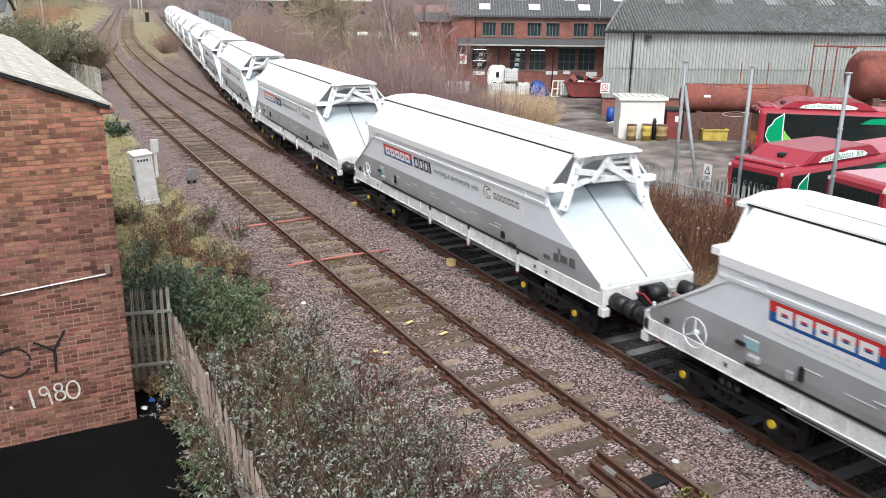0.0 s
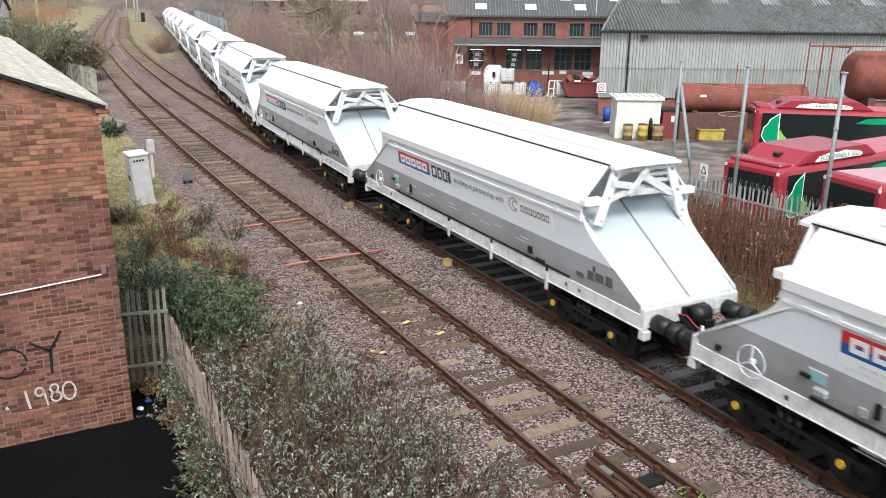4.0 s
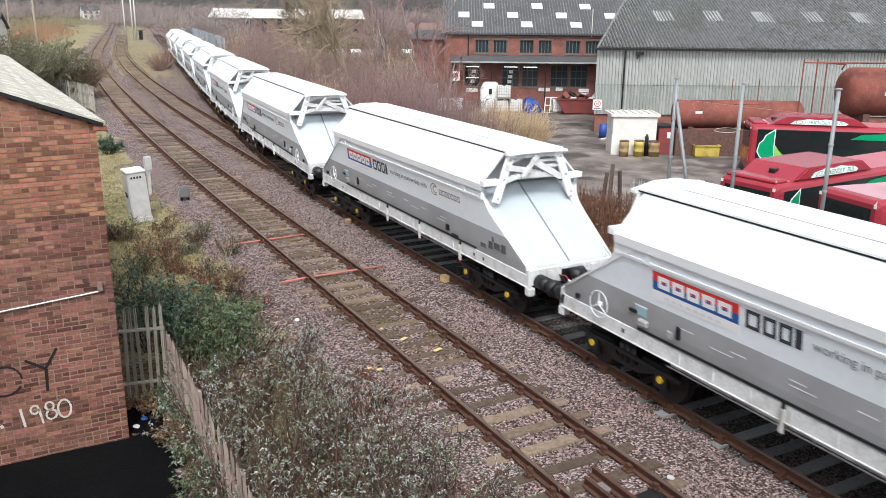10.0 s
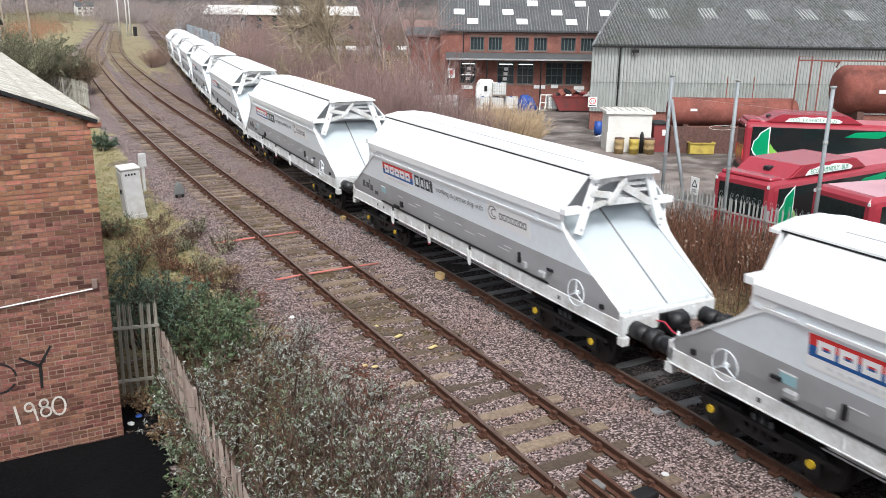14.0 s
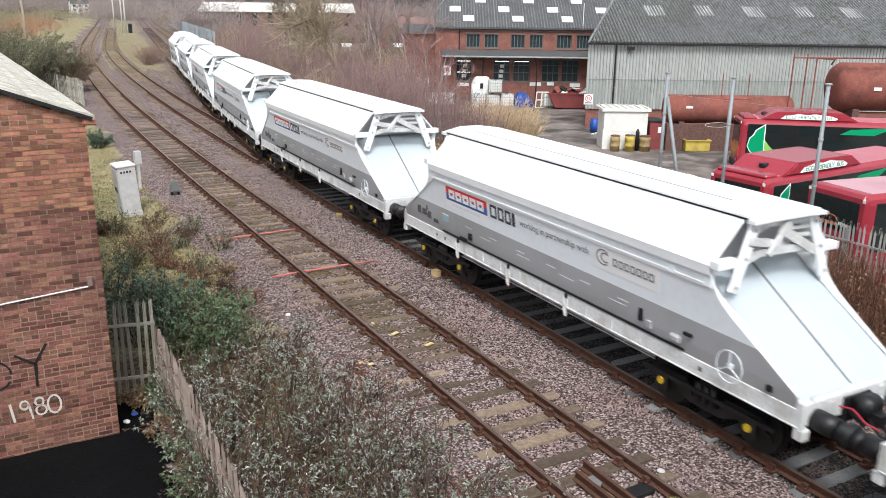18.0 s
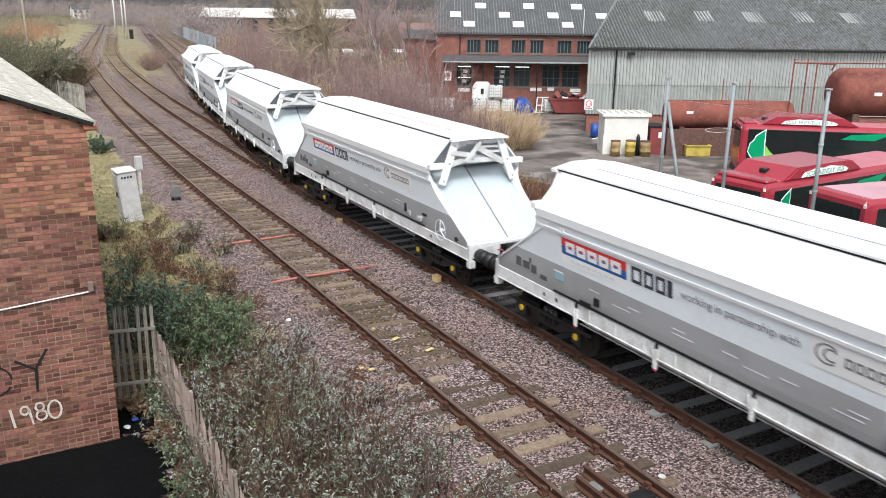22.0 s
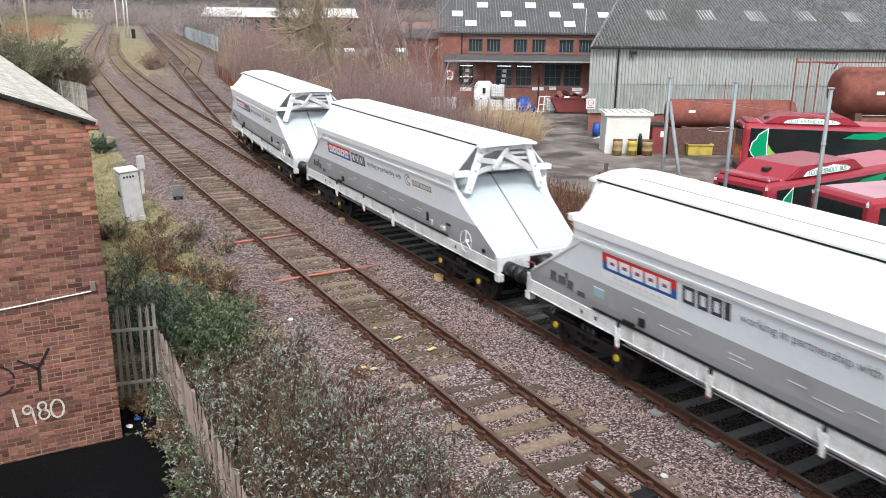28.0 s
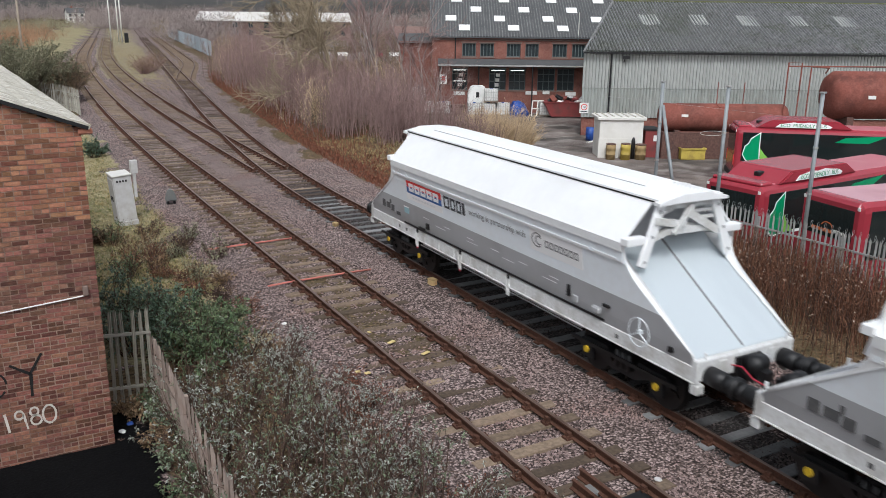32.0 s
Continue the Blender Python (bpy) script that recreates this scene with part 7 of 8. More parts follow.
# foreground butterfly bushes along the railway fence
PLOTS = [(4.25, 6.1, 1.1, 1.9), (5.1, 7.3, 0.9, 1.4), (3.6, 7.6, 1.0, 2.0), (4.5, 8.6, 1.0, 1.75), (5.15, 9.3, 0.7, 1.05), (3.5, 9.6, 0.9, 1.85), (4.4, 10.4, 1.0, 1.65), (3.7, 11.5, 0.9, 1.6), (4.65, 11.9, 0.8, 1.15),
         (4.0, 13.0, 0.95, 1.5), (4.75, 13.6, 0.7, 0.9), (3.5, 13.9, 0.7, 1.2), (4.3, 14.8, 0.8, 1.2), (4.8, 15.8, 0.6, 0.75), (4.2, 16.6, 0.7, 0.85), (3.2, 6.2, 0.8, 1.8), (5.3, 5.9, 0.9, 1.4), (2.75, 8.6, 0.6, 1.5), (2.8, 12.4, 0.6, 1.3), (2.75, 10.5, 0.6, 1.5), (2.85, 14.0, 0.5, 1.2), (2.7, 6.9, 0.6, 1.6)]
for i, (x, y, r, h) in enumerate(PLOTS):
    shrub("buddleia_shrub", "scrubby grey-leaved butterfly bush with dry flower heads", "shrub", x, y, r, h, 100 + i, stems=19 if x < 4.55 and y < 12.0 else 10, twigs=15, leaves=(9, 6, 8, 11, 5)[i % 5], leaf=((0.05, 0.02), (0.062, 0.023), (0.055, 0.022))[i % 3], spread=0.75, lm=OLIVELEAF if i % 4 == 3 else GREYLEAF, heads=(0.25, 0.6, 0.4)[i % 3], tips=True, stem_r=0.017, group="butterfly bushes by the line")
for i, (x, y, r, h) in enumerate([(2.45, 11.4, 0.4, 0.9), (2.7, 15.0, 0.5, 1.1), (1.9, 12.1, 0.25, 0.4), (1.85, 10.4, 0.3, 0.55), (1.9, 13.7, 0.25, 0.35)]):
    shrub("bramble", "green leafy bramble beside the rusty fence", "shrub", x, y, r, h, 160 + i, stems=14, twigs=8, leaves=5, leaf=(0.06, 0.036), spread=0.7, lm=BRAMBLE if i % 2 else OLIVELEAF, group="brambles by the fence")
for i, (x, y, r, h, m) in enumerate([(2.2, 17.6, 0.8, 1.6, IVY), (2.8, 18.6, 0.7, 1.25, IVY), (1.7, 19.0, 0.7, 1.5, IVY), (3.5, 17.2, 0.8, 1.15, BRAMBLE), (4.1, 18.0, 0.6, 0.8, BRAMBLE), (3.3, 16.2, 0.7, 1.2, BRAMBLE)]):
    shrub("evergreen_shrub", "dense green leafy shrub behind the palisade" if m is IVY else "sprawling mid-green bramble beside the line", "shrub", x, y, r, h, 180 + i, stems=26, twigs=10, leaves=9, leaf=(0.11, 0.042), spread=0.7, lm=m, group="green shrubs by the line")
for i in range(24):
    rnd = random.Random(300 + i)
    x, y = rnd.uniform(2.4, 5.6), rnd.uniform(19.5, 28.0)
    shrub("dock_weed", "dead brown weed with dry drooping leaves", "weed", x, y, 0.5, rnd.uniform(0.35, 0.85), 320 + i, stems=16, twigs=6, leaves=5, leaf=(0.10, 0.03), spread=0.5, lm=(DEADSTALK, DULLSTRAW, OLIVE, GREYDEAD, BRAMBLE)[i % 5], sm=(STEM, DULLSTRAW)[i % 2], heads=0.4, hm=GREYDEAD, group="dead weeds on the verge")
for i in range(10):
    rnd = random.Random(400 + i)
    x, y = 5.35 + rnd.uniform(-0.3, 0.5), rnd.uniform(8.0, 19.5)
    shrub("red_weed", "low russet weed at the ballast edge", "weed", x, y, 0.4, rnd.uniform(0.25, 0.5), 420 + i, stems=12, twigs=6, leaves=6, leaf=(0.06, 0.02), spread=0.9, lm=RUSTLEAF if i % 2 else GREYLEAF, heads=0.3, hm=RUSTLEAF, group="weeds at the ballast edge")
shrub("holly_bush", "small dark green bush beside the line", "shrub", 4.5, 45.0, 0.6, 0.95, 431, stems=20, twigs=10, leaves=14, leaf=(0.09, 0.05), lm=IVY)
shrub("sprig", "yellow-green sprig growing between the rails", "weed", 8.05, 7.4, 0.2, 0.35, 433, stems=6, twigs=4, leaves=6, leaf=(0.06, 0.03), lm=material("fresh green leaves", (0.22, 0.30, 0.06), 0.6))

for i, (x, y, r, h, m) in enumerate([(1.6, 14.3, 0.3, 0.25, DULLSTRAW), (2.0, 14.4, 0.3, 0.3, BRAMBLE), (1.9, 13.0, 0.25, 0.3, DULLSTRAW), (1.85, 11.2, 0.25, 0.4, BRAMBLE), (1.85, 9.6, 0.25, 0.45, BRAMBLE)]):
    shrub("bramble", "low straggling bramble at the edge of the tarmac", "shrub", x, y, r, h, 700 + i, stems=18, twigs=7, leaves=7, leaf=(0.07, 0.035), spread=1.0, lm=m, group="brambles by the fence")

for i, (x, y, h) in enumerate([(2.25, 9.0, 1.5), (2.25, 10.8, 1.4), (2.22, 12.6, 1.3), (2.25, 7.6, 1.6), (2.2, 11.7, 1.2), (2.2, 9.9, 1.5), (2.22, 8.3, 1.5), (2.2, 13.3, 1.1)]):
    shrub("buddleia_shrub", "straggling grey-leaved shoots growing through the rusty fence", "shrub", x, y, 0.4, h, 720 + i, stems=8, twigs=11, leaves=6, leaf=(0.055, 0.021), spread=0.45, lm=GREYLEAF if i % 2 else OLIVELEAF, heads=0.3, tips=True, stem_r=0.012, group="butterfly bushes by the line")

# dark evergreen and brown bushes on the left, past the building
for i, (x, y, r, h, m) in enumerate([(3.6, 74, 2.6, 4.6, OLIVE), (0.8, 70, 2.8, 5.0, OLIVE), (-2.5, 72, 3, 5.2, OLIVE), (5.9, 77, 2.2, 3.4, DULLSTRAW), (4.9, 73.5, 1.8, 3.3, DULLSTRAW), (3.2, 74, 2.0, 3.6, WHIP), (-5.5, 70, 3, 5.0, OLIVE), (6.6, 84, 1.6, 2.4, WHIP), (2.4, 80, 3, 4.8, OLIVE)]):
    shrub("thicket_bush", "large olive green bush past the building" if m is OLIVE else "tangled brown leafless bush by the line", "bush", x, y, r, h, 440 + i, stems=80, twigs=22, leaves=26 if m is OLIVE else 9, leaf=(0.13, 0.06) if m is OLIVE else (0.14, 0.02), spread=0.75, lm=m, stem_r=0.03, sm=BARK, group="bushes past the brick building")


# bare saplings between the branch line and the yard
def sapling_clump(x, y, h, n, seed, mat, r=1.0):
    rnd = random.Random(seed)
    th = thing("birch_sapling_clump", "dense clump of bare purplish birch saplings" if mat is WHIP else "clump of bare tan willow wands", "sapling", group="bare saplings beside the yard")
    hp, tw = Heap(), Heap()
    for _ in range(n):
        bx, by = x + rnd.gauss(0, r * 0.55), y + rnd.gauss(0, r * 0.55)
        ln = h * rnd.uniform(0.55, 1.1)
        pts, e = arching(rnd, (bx, by, land(bx, by) - 0.05), Vector((rnd.gauss(0, 0.12), rnd.gauss(0, 0.12), 1)).normalized(), ln, 5, 0.05, -0.01)
        hp.strand(pts, 0.022 * rnd.uniform(0.6, 1.3), 0.005, 4)
        for k in range(22):
            t = rnd.uniform(0.15, 1.0) * 4.999
            i = int(t)
            q = Vector(pts[i]).lerp(Vector(pts[i + 1]), t - i)
            tp, te = arching(rnd, q, around(rnd, e, 0.6), rnd.uniform(0.3, 1.1), 2, 0.14, -0.04)
            tw.strand(tp, 0.007, 0.003, 3)
    tagged(hp.make("branchwork", BARK if rnd.random() < 0.4 else mat, th), kind="stuff")
    tagged(tw.make("crown", mat, th), kind="stuff")


rnd = random.Random(77)
for i in range(64):
    t = i / 63
    y = 40.5 + 75 * t ** 1.35 + rnd.uniform(-1.5, 1.5)
    edge = 17.6 + branch(y) * 0.95 - 1.4 * smooth(38, 60, y) + 2.0 * smooth(84, 120, y)
    x = edge + rnd.uniform(0.0, 5.5) + (1.5 if y < 44 else 0)
    sapling_clump(x, y, rnd.uniform(2.6, 4.2) + 1.2 * smooth(50, 90, y), 26, 500 + i, WHIP if rnd.random() < 0.96 else WHIPTAN, 1.3 + 0.8 * smooth(50, 100, y))
for i in range(22):
    y = rnd.uniform(43, 62)
    sapling_clump(y * rnd.uniform(0.435, 0.525), y, rnd.uniform(3.0, 4.0) + 0.06 * (y - 43), 24, 640 + i, WHIP if i % 10 else WHIPTAN, 1.1)
for i, (x, y, r, h) in enumerate([(26.2, 42.8, 1.5, 2.4), (27.7, 42.6, 1.8, 2.8), (28.9, 42.6, 1.3, 2.0), (27.0, 44.2, 1.5, 2.5)]):
    shrub("willow_bush", "rounded bush of bare tan willow twigs", "bush", x, y, r, h, 590 + i, stems=125, twigs=24, leaves=0, spread=0.75, sm=WHIPTAN, stem_r=0.02, gravity=0.02, group="tan willow bushes")
bare_tree("ash_tree", "tall bare spreading tree behind the saplings", 23.6, 60.0, 14.0, 601, TREETWIG, 0.68, 4, 0.2, 0.2, 5, TREETWIG)
bare_tree("ash_tree", "bare many-branched tree behind the saplings", 23.2, 67.0, 11.5, 602, TREETWIG, 0.7, 4, 0.2, 0.17, 5, TREETWIG)
bare_tree("birch_tree", "pale-barked bare birch beside the yard", 26.0, 55.5, 10.5, 603, BIRCHBARK, 0.4, 4, 0.3, 0.10, 4, WHIP)
bare_tree("birch_tree", "slim pale-barked bare birch by the yard", 28.6, 57.0, 10.0, 604, BIRCHBARK, 0.4, 4, 0.3, 0.09, 4, WHIP)
bare_tree("birch_tree", "leaning pale-barked bare birch by the yard", 27.0, 60.5, 11.0, 605, BIRCHBARK, 0.45, 4, 0.3, 0.10, 4, WHIP)
bare_tree("birch_tree", "slender pale-barked bare birch before the brick annexe", 30.6, 58.5, 9.5, 608, BIRCHBARK, 0.45, 4, 0.25, 0.08, 4, WHIP)
bare_tree("birch_tree", "young pale-barked bare birch before the brick annexe", 29.6, 55.0, 7.5, 609, BIRCHBARK, 0.45, 4, 0.2, 0.07, 4, WHIP)
bare_tree("alder_tree", "dark bare tree among the saplings", 31.5, 92.0, 9.0, 606, BARK, 0.55, 4, 0.25, 0.16, 5)
bare_tree("alder_tree", "dark bare tree past the saplings", 34.0, 104.0, 9.5, 607, BARK, 0.55, 4, 0.25, 0.16, 5)


# grass, dead stalks and leaf litter
def scatter(name, label, category, mat, n, seed, area, make):
    rnd = random.Random(seed)
    hp = Heap()
    for _ in range(n):
        x, y = area(rnd)
        make(hp, x, y, land(x, y), rnd)
    ob = hp.make(name, mat)
    tagged(ob, label, category, kind="stuff")


def blade(h0, h1, w):
    def f(hp, x, y, z, rnd):
        hp.leaf((x, y, z - 0.02), around(rnd, (0, 0, 1), 0.5), rnd.uniform(h0, h1), w, rnd, 0.15)
    return f


def tuft(h0, h1, w, n):
    def f(hp, x, y, z, rnd):
        for _ in range(n):
            hp.leaf((x + rnd.gauss(0, 0.06), y + rnd.gauss(0, 0.06), z - 0.02), around(rnd, (0, 0, 0.8), 0.6), rnd.uniform(h0, h1), w, rnd, 0.35)
    return f


verge = lambda rnd: (rnd.uniform(1.3, 5.0), 21 + 42 * rnd.random() ** 1.4)
scatter("grass", "tufts of straw-coloured winter grass on the verge", "grass", STRAW, 2600, 1, verge, tuft(0.12, 0.35, 0.016, 6))
scatter("grass", "patchy green grass on the verge", "grass", GRASS, 3600, 2, verge, tuft(0.08, 0.22, 0.016, 6))
scatter("grass", "dull grass below the butterfly bushes", "grass", DULLSTRAW, 1500, 3, lambda r: (r.uniform(2.9, 5.3), r.uniform(5, 21)), tuft(0.1, 0.3, 0.014, 5))
scatter("leaf_litter", "red-brown leaf litter below the butterfly bushes", "leaf litter", RUSTLEAF, 2500, 13, lambda r: (r.uniform(2.6, 5.5), 5 + 15 * r.random()), blade(0.04, 0.12, 0.035))
scatter("grass", "matted brown grass beside the ballast", "grass", DULLSTRAW, 3200, 4, lambda r: (r.uniform(14.9, 18.2), r.uniform(4, 30)), tuft(0.12, 0.4, 0.014, 6))
scatter("grass", "straw grass under the saplings", "grass", STRAW, 1600, 5, lambda r: (16.3 + r.uniform(0, 4.5), r.uniform(29, 46)), tuft(0.1, 0.4, 0.016, 6))
scatter("leaf_litter", "russet leaf litter and bramble under the saplings", "leaf litter", RUSTLEAF, 26000, 6, lambda r: (lambda y: (14.2 + branch(y) * 0.98 + abs(r.gauss(0, 2.6)) + 2.6 * smooth(84, 126, y), y))(30 + 75 * r.random() ** 1.3), blade(0.06, 0.28, 0.06))
scatter("grass", "thin weeds on the disused trackbed", "grass", STRAW, 2600, 7, lambda r: (lambda y: (r.uniform(T2 - 0.9, T2 + 4.5 + branch(y) - bend(y) - 3) + bend(y), y))(80 + 100 * r.random()), tuft(0.1, 0.3, 0.03, 4))


def stalk(hp, x, y, z, rnd):
    h = rnd.uniform(0.6, 1.45)
    pts, e = arching(rnd, (x, y, z), around(rnd, (0, 0, 1), 0.12), h, 3, 0.06, 0.0)
    hp.strand(pts, 0.009, 0.004, 3)
    for _ in range(9):
        t = rnd.uniform(0.35, 1.0) * 2.999
        i = int(t)
        q = Vector(pts[i]).lerp(Vector(pts[i + 1]), t - i)
        hp.leaf(q, around(rnd, e, 0.6), rnd.uniform(0.06, 0.16), 0.022, rnd, 0.3)


fence_side = lambda rnd: (lambda y: (boundary_x(y) - 0.1 - abs(rnd.gauss(0, 1.6)), y))(rnd.uniform(6, 27))
scatter("dead_willowherb", "reddish-brown dead willowherb along the fence", "weeds", DEADSTALK, 6200, 8, fence_side, stalk)
scatter("dead_willowherb", "dark dead weeds along the fence", "weeds", STEM, 1500, 9, fence_side, stalk)
scatter("seed_fluff", "pale seed heads among the dead weeds", "weeds", FLUFF, 900, 10, fence_side, lambda hp, x, y, z, r: [hp.leaf((x, y, z + r.uniform(0.5, 1.2)), around(r, (0, 0, 1), 0.9), 0.07, 0.05, r) for _ in range(3)])

# ballast stones
heap, oily = Heap(), Heap()
rnd = random.Random(5)
for _ in range(190000):
    y = 5.5 + 34 * rnd.random() ** 1.9
    x = rnd.uniform(4.9, 15.2)
    if abs(x - T1) < 1.2 and rnd.random() < (0.65 if y > 14 and abs(x - T1) < 0.72 else 0.3):
        continue
    (oily if abs(x - T2 - branch(y)) < 0.9 + rnd.gauss(0, 0.18) else heap).stone(x, y, land(x, y) - 0.012 + (rnd.choice((0.0, 0.0, 0.0, 0.028)) if abs(x - T1) < 1.45 and y > 13 else 0.0), rnd.uniform(0.016, 0.042), rnd)
tagged(oily.make("ballast", OILSTONES), "oil-blackened ballast stones between the rails", "ballast", kind="stuff")
tagged(heap.make("ballast", STONES), "loose pinkish-grey granite ballast stones", "ballast", kind="stuff")
heap = Heap()
for _ in range(9000):
    y = 40 + 45 * rnd.random()
    x = rnd.uniform(5.4, 14.6) + bend(y)
    heap.stone(x, y, land(x, y) - 0.012, rnd.uniform(0.03, 0.06), rnd)
tagged(heap.make("ballast", STONES), "loose ballast stones farther along the line", "ballast", kind="stuff")
# litter
for x, y, c in ((1.34, 13.62, PLASTICWHITE), (1.5, 13.85, BLUETARP), (2.55, 13.6, PLASTICWHITE), (8.74, 8.52, CABINET), (5.6, 17.9, PLASTICWHITE), (3.0, 15.1, PLASTICWHITE)):
    th = thing("litter", "crumpled scrap of plastic litter on the ground", "litter", at=pose(x, y, land(x, y) + 0.03, 0, 0, rnd.uniform(0, 90)), group="litter")
    bm = bmesh.new()
    bmesh.ops.create_icosphere(bm, subdivisions=2, radius=0.06)
    for v in bm.verts:
        v.co *= 1 + 0.5 * noise.noise(v.co * 14 + Vector((x, y, 0)))
        v.co.z *= 0.5
    part("scrap", bm, c, th)


# ---- the distance ----
def far_belt(name, label, mat, pts, seed, n, h, depth, r=0.05):
    """A belt of hazy far bushes along a line of points: many strands and clumps with an uneven top."""
    rnd = random.Random(seed)
    hp = Heap()
    for _ in range(n):
        k = rnd.random() * (len(pts) - 1.001)
        i = int(k)
        p = Vector(pts[i]).lerp(Vector(pts[i + 1]), k - i)
        x, y = p.x + rnd.gauss(0, depth), p.y + rnd.gauss(0, depth)
        hh = h * (0.55 + 0.6 * abs(noise.noise(Vector((x * 0.06, y * 0.06, seed)))) + 0.25 * rnd.random())
        base, wide = land(x, y), hh * rnd.uniform(0.2, 0.34)
        for _ in range(12):
            d = around(rnd, (0, 0, 0.8), 0.5)
            q = (x + rnd.gauss(0, wide * 0.3), y + rnd.gauss(0, wide * 0.3), base + hh * rnd.uniform(0, 0.5))
            hp.strand([q, tuple(Vector(q) + d * hh * rnd.uniform(0.1, 0.35))], r * 0.7, r * 0.2, 3)
        for _ in range(60):
            d = Vector((rnd.gauss(0, 1), rnd.gauss(0, 1), rnd.gauss(0, 1))).normalized() * rnd.uniform(0.55, 1.0)
            q = (x + d.x * wide, y + d.y * wide, base + hh * (0.52 + 0.46 * d.z))
            hp.leaf(q, around(rnd, (0, 0, 0.2), 0.9), hh * 0.05, hh * 0.022, rnd)
    tagged(hp.make(name, mat), label, "woodland", kind="stuff")


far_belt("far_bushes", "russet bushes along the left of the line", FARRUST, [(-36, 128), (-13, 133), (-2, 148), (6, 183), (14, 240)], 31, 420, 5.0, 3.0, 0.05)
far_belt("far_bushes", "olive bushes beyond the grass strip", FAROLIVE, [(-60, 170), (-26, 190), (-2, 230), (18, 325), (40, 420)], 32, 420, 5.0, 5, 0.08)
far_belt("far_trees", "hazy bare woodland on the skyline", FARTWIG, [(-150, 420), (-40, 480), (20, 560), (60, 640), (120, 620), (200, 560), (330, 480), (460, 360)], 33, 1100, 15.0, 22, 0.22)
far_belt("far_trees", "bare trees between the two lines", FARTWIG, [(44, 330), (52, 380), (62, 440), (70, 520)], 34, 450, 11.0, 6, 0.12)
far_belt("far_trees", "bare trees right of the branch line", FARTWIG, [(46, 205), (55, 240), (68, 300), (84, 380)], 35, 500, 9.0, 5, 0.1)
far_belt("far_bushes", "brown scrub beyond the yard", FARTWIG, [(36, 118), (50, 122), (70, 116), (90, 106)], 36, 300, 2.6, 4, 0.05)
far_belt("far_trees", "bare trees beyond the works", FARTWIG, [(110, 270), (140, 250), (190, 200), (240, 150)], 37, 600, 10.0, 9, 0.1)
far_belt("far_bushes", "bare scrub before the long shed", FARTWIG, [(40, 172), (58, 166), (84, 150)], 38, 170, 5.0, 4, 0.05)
for i, (x, y, r, h) in enumerate([(17.6, 106, 1.6, 2.5), (18.4, 108, 1.5, 2.2), (16.8, 104, 1.2, 1.8)]):
    shrub("bramble_mound", "brown bramble mound between the two lines", "bush", x, y, r, h, 470 + i, stems=50, twigs=12, leaves=6, leaf=(0.09, 0.03), spread=0.8, lm=DULLSTRAW, sm=WHIP, stem_r=0.02, heads=0.3, hm=WHIPTAN)

for i, (x, y, h) in enumerate([(29.2, 206.4, 13.5), (28.6, 207.2, 13.5), (27.8, 214.0, 13.0)]):
    th = thing("signal_mast", "tall white mast between the two lines", "mast", at=pose(x, y, -0.3), group="white masts")
    bm = bmesh.new()
    tube(bm, [(0, 0, 0), (0, 0, h)], [0.16, 0.12], 10)
    part("shaft", bm, PAINTWHITE, th, "", True)
    part("head", box((-0.5, -0.15, h - 0.6), (0.5, 0.15, h), 0.03), PAINTWHITE, th)
th = thing("signal_case", "black equipment case beside the white masts", "cabinet", at=pose(30.1, 206.0, -0.3))
part("case", box((-0.4, -0.3, 0), (0.4, 0.3, 2.0), 0.03), BLACKSTEEL, th)
part("lid", box((-0.45, -0.35, 2.0), (0.45, 0.35, 2.1), 0.02), BLACKSTEEL, th)
for x, y, h in ((3.7, 92.0, 9.5), (-0.5, 88.0, 10.0), (2.0, 128.0, 9.0), (88.0, 330.0, 11.0)):
    th = thing("telegraph_pole", "weathered wooden telegraph pole", "pole", at=pose(x, y, -0.4), group="telegraph poles")
    bm = bmesh.new()
    tube(bm, [(0, 0, 0), (0, 0, h)], [0.13, 0.09], 8)
    part("shaft", bm, WOODPOLE, th, "", True)
    part("crossarm", box((-0.7, -0.05, h - 0.7), (0.7, 0.05, h - 0.58)), WOODPOLE, th)

BLUEFENCE = material("pale blue grey hoarding", (0.36, 0.42, 0.46), 0.6, vary=0.2, spots=[((0.27, 0.32, 0.36), 0.5, 0.8)])
hoard = thing("hoarding", "pale blue-grey sheet fence beside the siding", "fence")
for i in range(26):
    t, u = i / 26, (i + 1) / 26
    a, b = Vector((33.4 + 14.5 * t, 139.5 + 110 * t, 0)), Vector((33.4 + 14.5 * u, 139.5 + 110 * u, 0))
    bm = bmesh.new()
    bar(bm, a + Vector((0, 0, 1.0)), b + Vector((0, 0, 1.0)) - (b - a) * 0.02, 0.08, 2.4 + (0.25 if i % 3 else 0))
    part("panel", bm, BLUEFENCE, hoard)


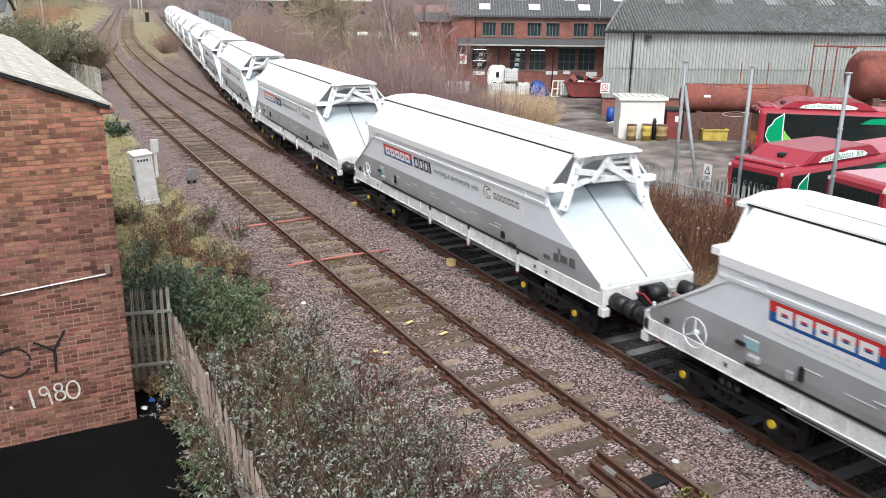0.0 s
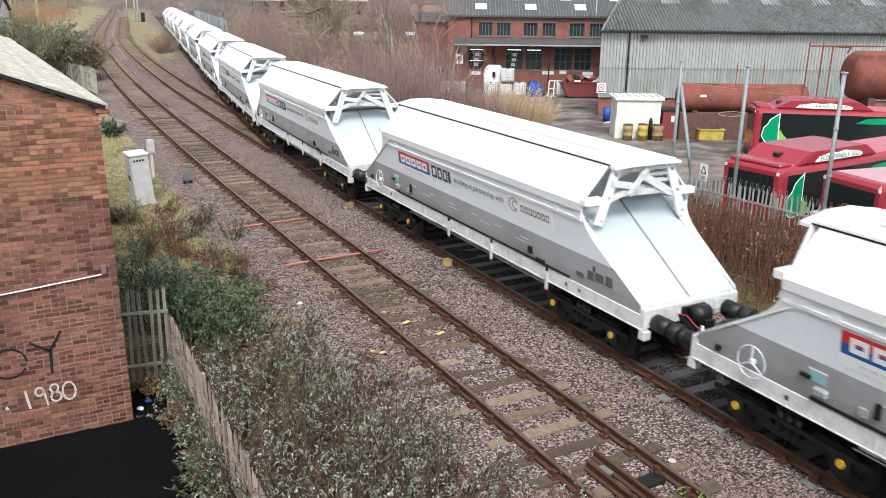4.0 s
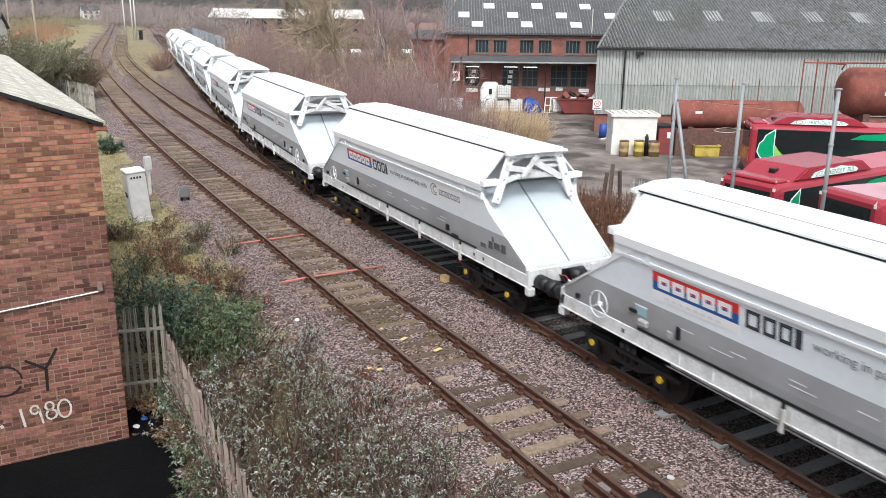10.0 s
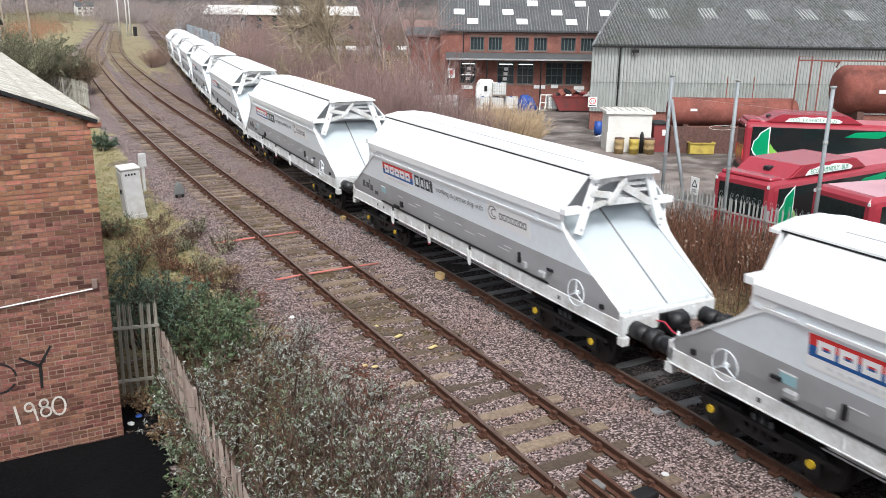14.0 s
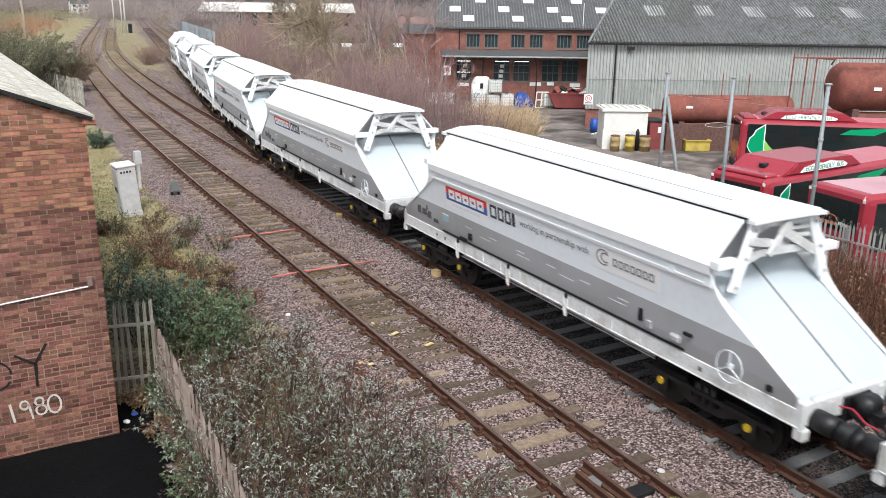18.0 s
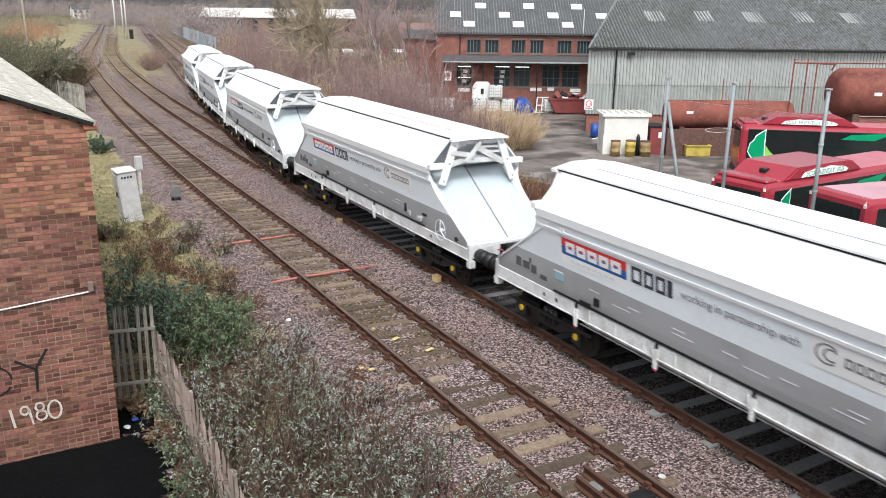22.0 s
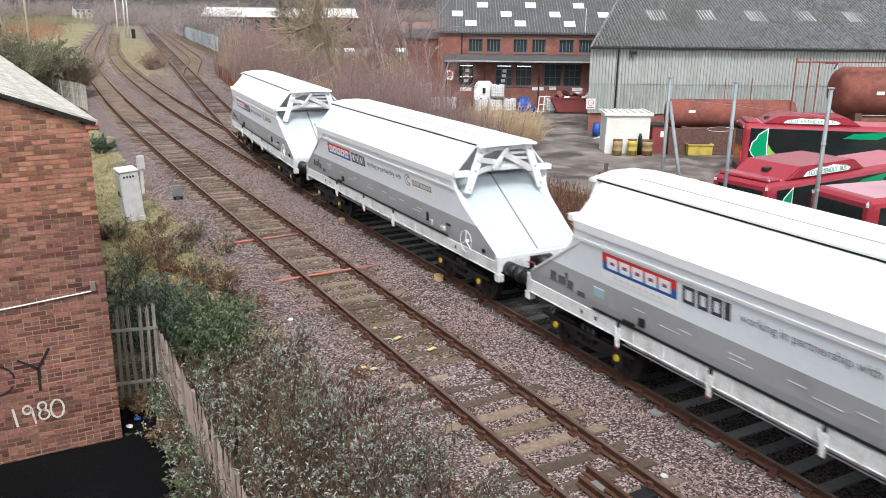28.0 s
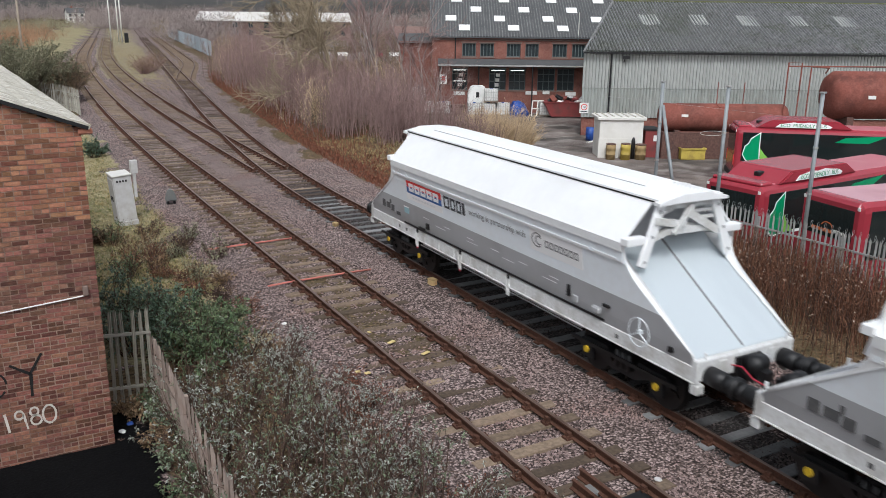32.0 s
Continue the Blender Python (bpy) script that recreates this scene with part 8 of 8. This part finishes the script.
def plain_house(o, w, length, depth, eave, ridge, wall_mat, roof_mat, label, windows=3, chimney=True, group="far houses"):
    th = thing("house", label, "house", group=group)
    M = wall_axes(o, w)
    bm = bmesh.new()
    prism(bm, [(0, -1.0), (depth, -1.0), (depth, eave), (depth / 2, ridge - 0.15), (0, eave)], 0, length, axis="x")
    bmesh.ops.transform(bm, matrix=M, verts=bm.verts)
    part("wall", bm, wall_mat, th)
    bm = bmesh.new()
    prism(bm, [(-0.5, eave - 0.2), (depth / 2, ridge), (depth + 0.5, eave - 0.2), (depth + 0.5, eave - 0.05), (depth / 2, ridge + 0.2), (-0.5, eave - 0.05)], -0.3, length + 0.3, axis="x")
    bmesh.ops.transform(bm, matrix=M, verts=bm.verts)
    roof = part("roof", bm, roof_mat, th)
    if chimney:
        bm = box((length * 0.3, depth / 2 - 0.4, ridge - 0.3), (length * 0.3 + 0.9, depth / 2 + 0.4, ridge + 1.3), 0.05)
        bmesh.ops.transform(bm, matrix=M, verts=bm.verts)
        part("chimney", bm, BRICKJ, roof)
    for k in range(windows):
        a = length * (k + 0.5) / windows
        for z in ((eave * 0.2, eave * 0.62) if eave > 4 else (eave * 0.35,)):
            bm = box((a - 0.6, -0.06, z), (a + 0.6, 0.02, z + min(1.3, eave * 0.3)), 0.02)
            bmesh.ops.transform(bm, matrix=M, verts=bm.verts)
            part("window", bm, GLASS, th)
    return th


plain_house((44.0, 500.0, 0), (0.98, 0.1), 9, 7, 5.0, 7.4, PAINTWHITE, SLATE, "white far house among bare trees")
plain_house((50.0, 224.0, 0), (0.945, -0.33), 40, 26, 4.6, 6.6, FARBRICK, FARROOF, "long low shed with a white roof in the distance", 10, False)
plain_house((170.0, 300.0, 0), (0.95, -0.3), 60, 24, 5.0, 7.5, DULLSTONE, DARKROOF, "broad far shed with a dark roof", 8, False)
plain_house((72.0, 150.0, -1), (0.9, -0.43), 26, 10, 3.4, 5.2, DULLSTONE, FARBRICK, "low dull shed behind the bare trees", 6, False)
plain_house((-9.0, 116.0, 0), (0.97, -0.2), 9.5, 6, 4.4, 6.0, PAINTWHITE, SLATE, "grey-white house past the bushes", 3, True)
plain_house((-40.0, 330.0, 0), (0.97, 0.2), 30, 10, 5.5, 8.8, WORKSBRICK, SLATE, "terrace of far brick houses", 6, True)
for i in range(9):
    th = thing("parked_car", "pale car parked far beyond the saplings", "car", at=pose(44 + 2.9 * i, 141 - 0.9 * i, -1.2, 0, 0, 72), group="far parked cars")
    bm = bmesh.new()
    prism(bm, [(-2.1, 0.3), (2.1, 0.3), (2.15, 0.75), (1.2, 0.9), (0.6, 1.42), (-1.3, 1.45), (-2.0, 0.95)], -0.85, 0.85)
    bmesh.ops.bevel(bm, geom=bm.edges[:], offset=0.06, segments=1, affect="EDGES")
    part("body", bm, [PAINTWHITE, GALVSTEEL, BUSRED, PLASTICWHITE][i % 4], th)
    part("glazing", box((-1.1, -0.87, 0.95), (0.6, 0.87, 1.3), 0.04), BUSGLASS, th)
    for a in (-1.3, 1.3):
        for s in (-0.78, 0.78):
            bm = bmesh.new()
            disc(bm, (a, s, 0.32), (0, 1, 0), 0.32, 0.2, 12)
            part("wheel", bm, BLACKSTEEL, th)


def motions():
    times = [i * 0.5 for i in range(65)]
    for k, turned, ob in wagons:
        flip = Matrix.Rotation(math.pi if turned else 0.0, 4, "Z")
        walk(ob, [(t, wagon_at(k, t) @ flip) for t in times])
        for wheel in ob.children:
            if wheel.name.startswith("wheelset"):
                at = wheel.location.y
                sgn = -1 if turned else 1
                walk(wheel, [(i * 0.1, Matrix.Translation((0, at, 0.46)) @ Matrix.Rotation(sgn * run(i * 0.1) / 0.46, 4, "X")) for i in range(321)])


motions()
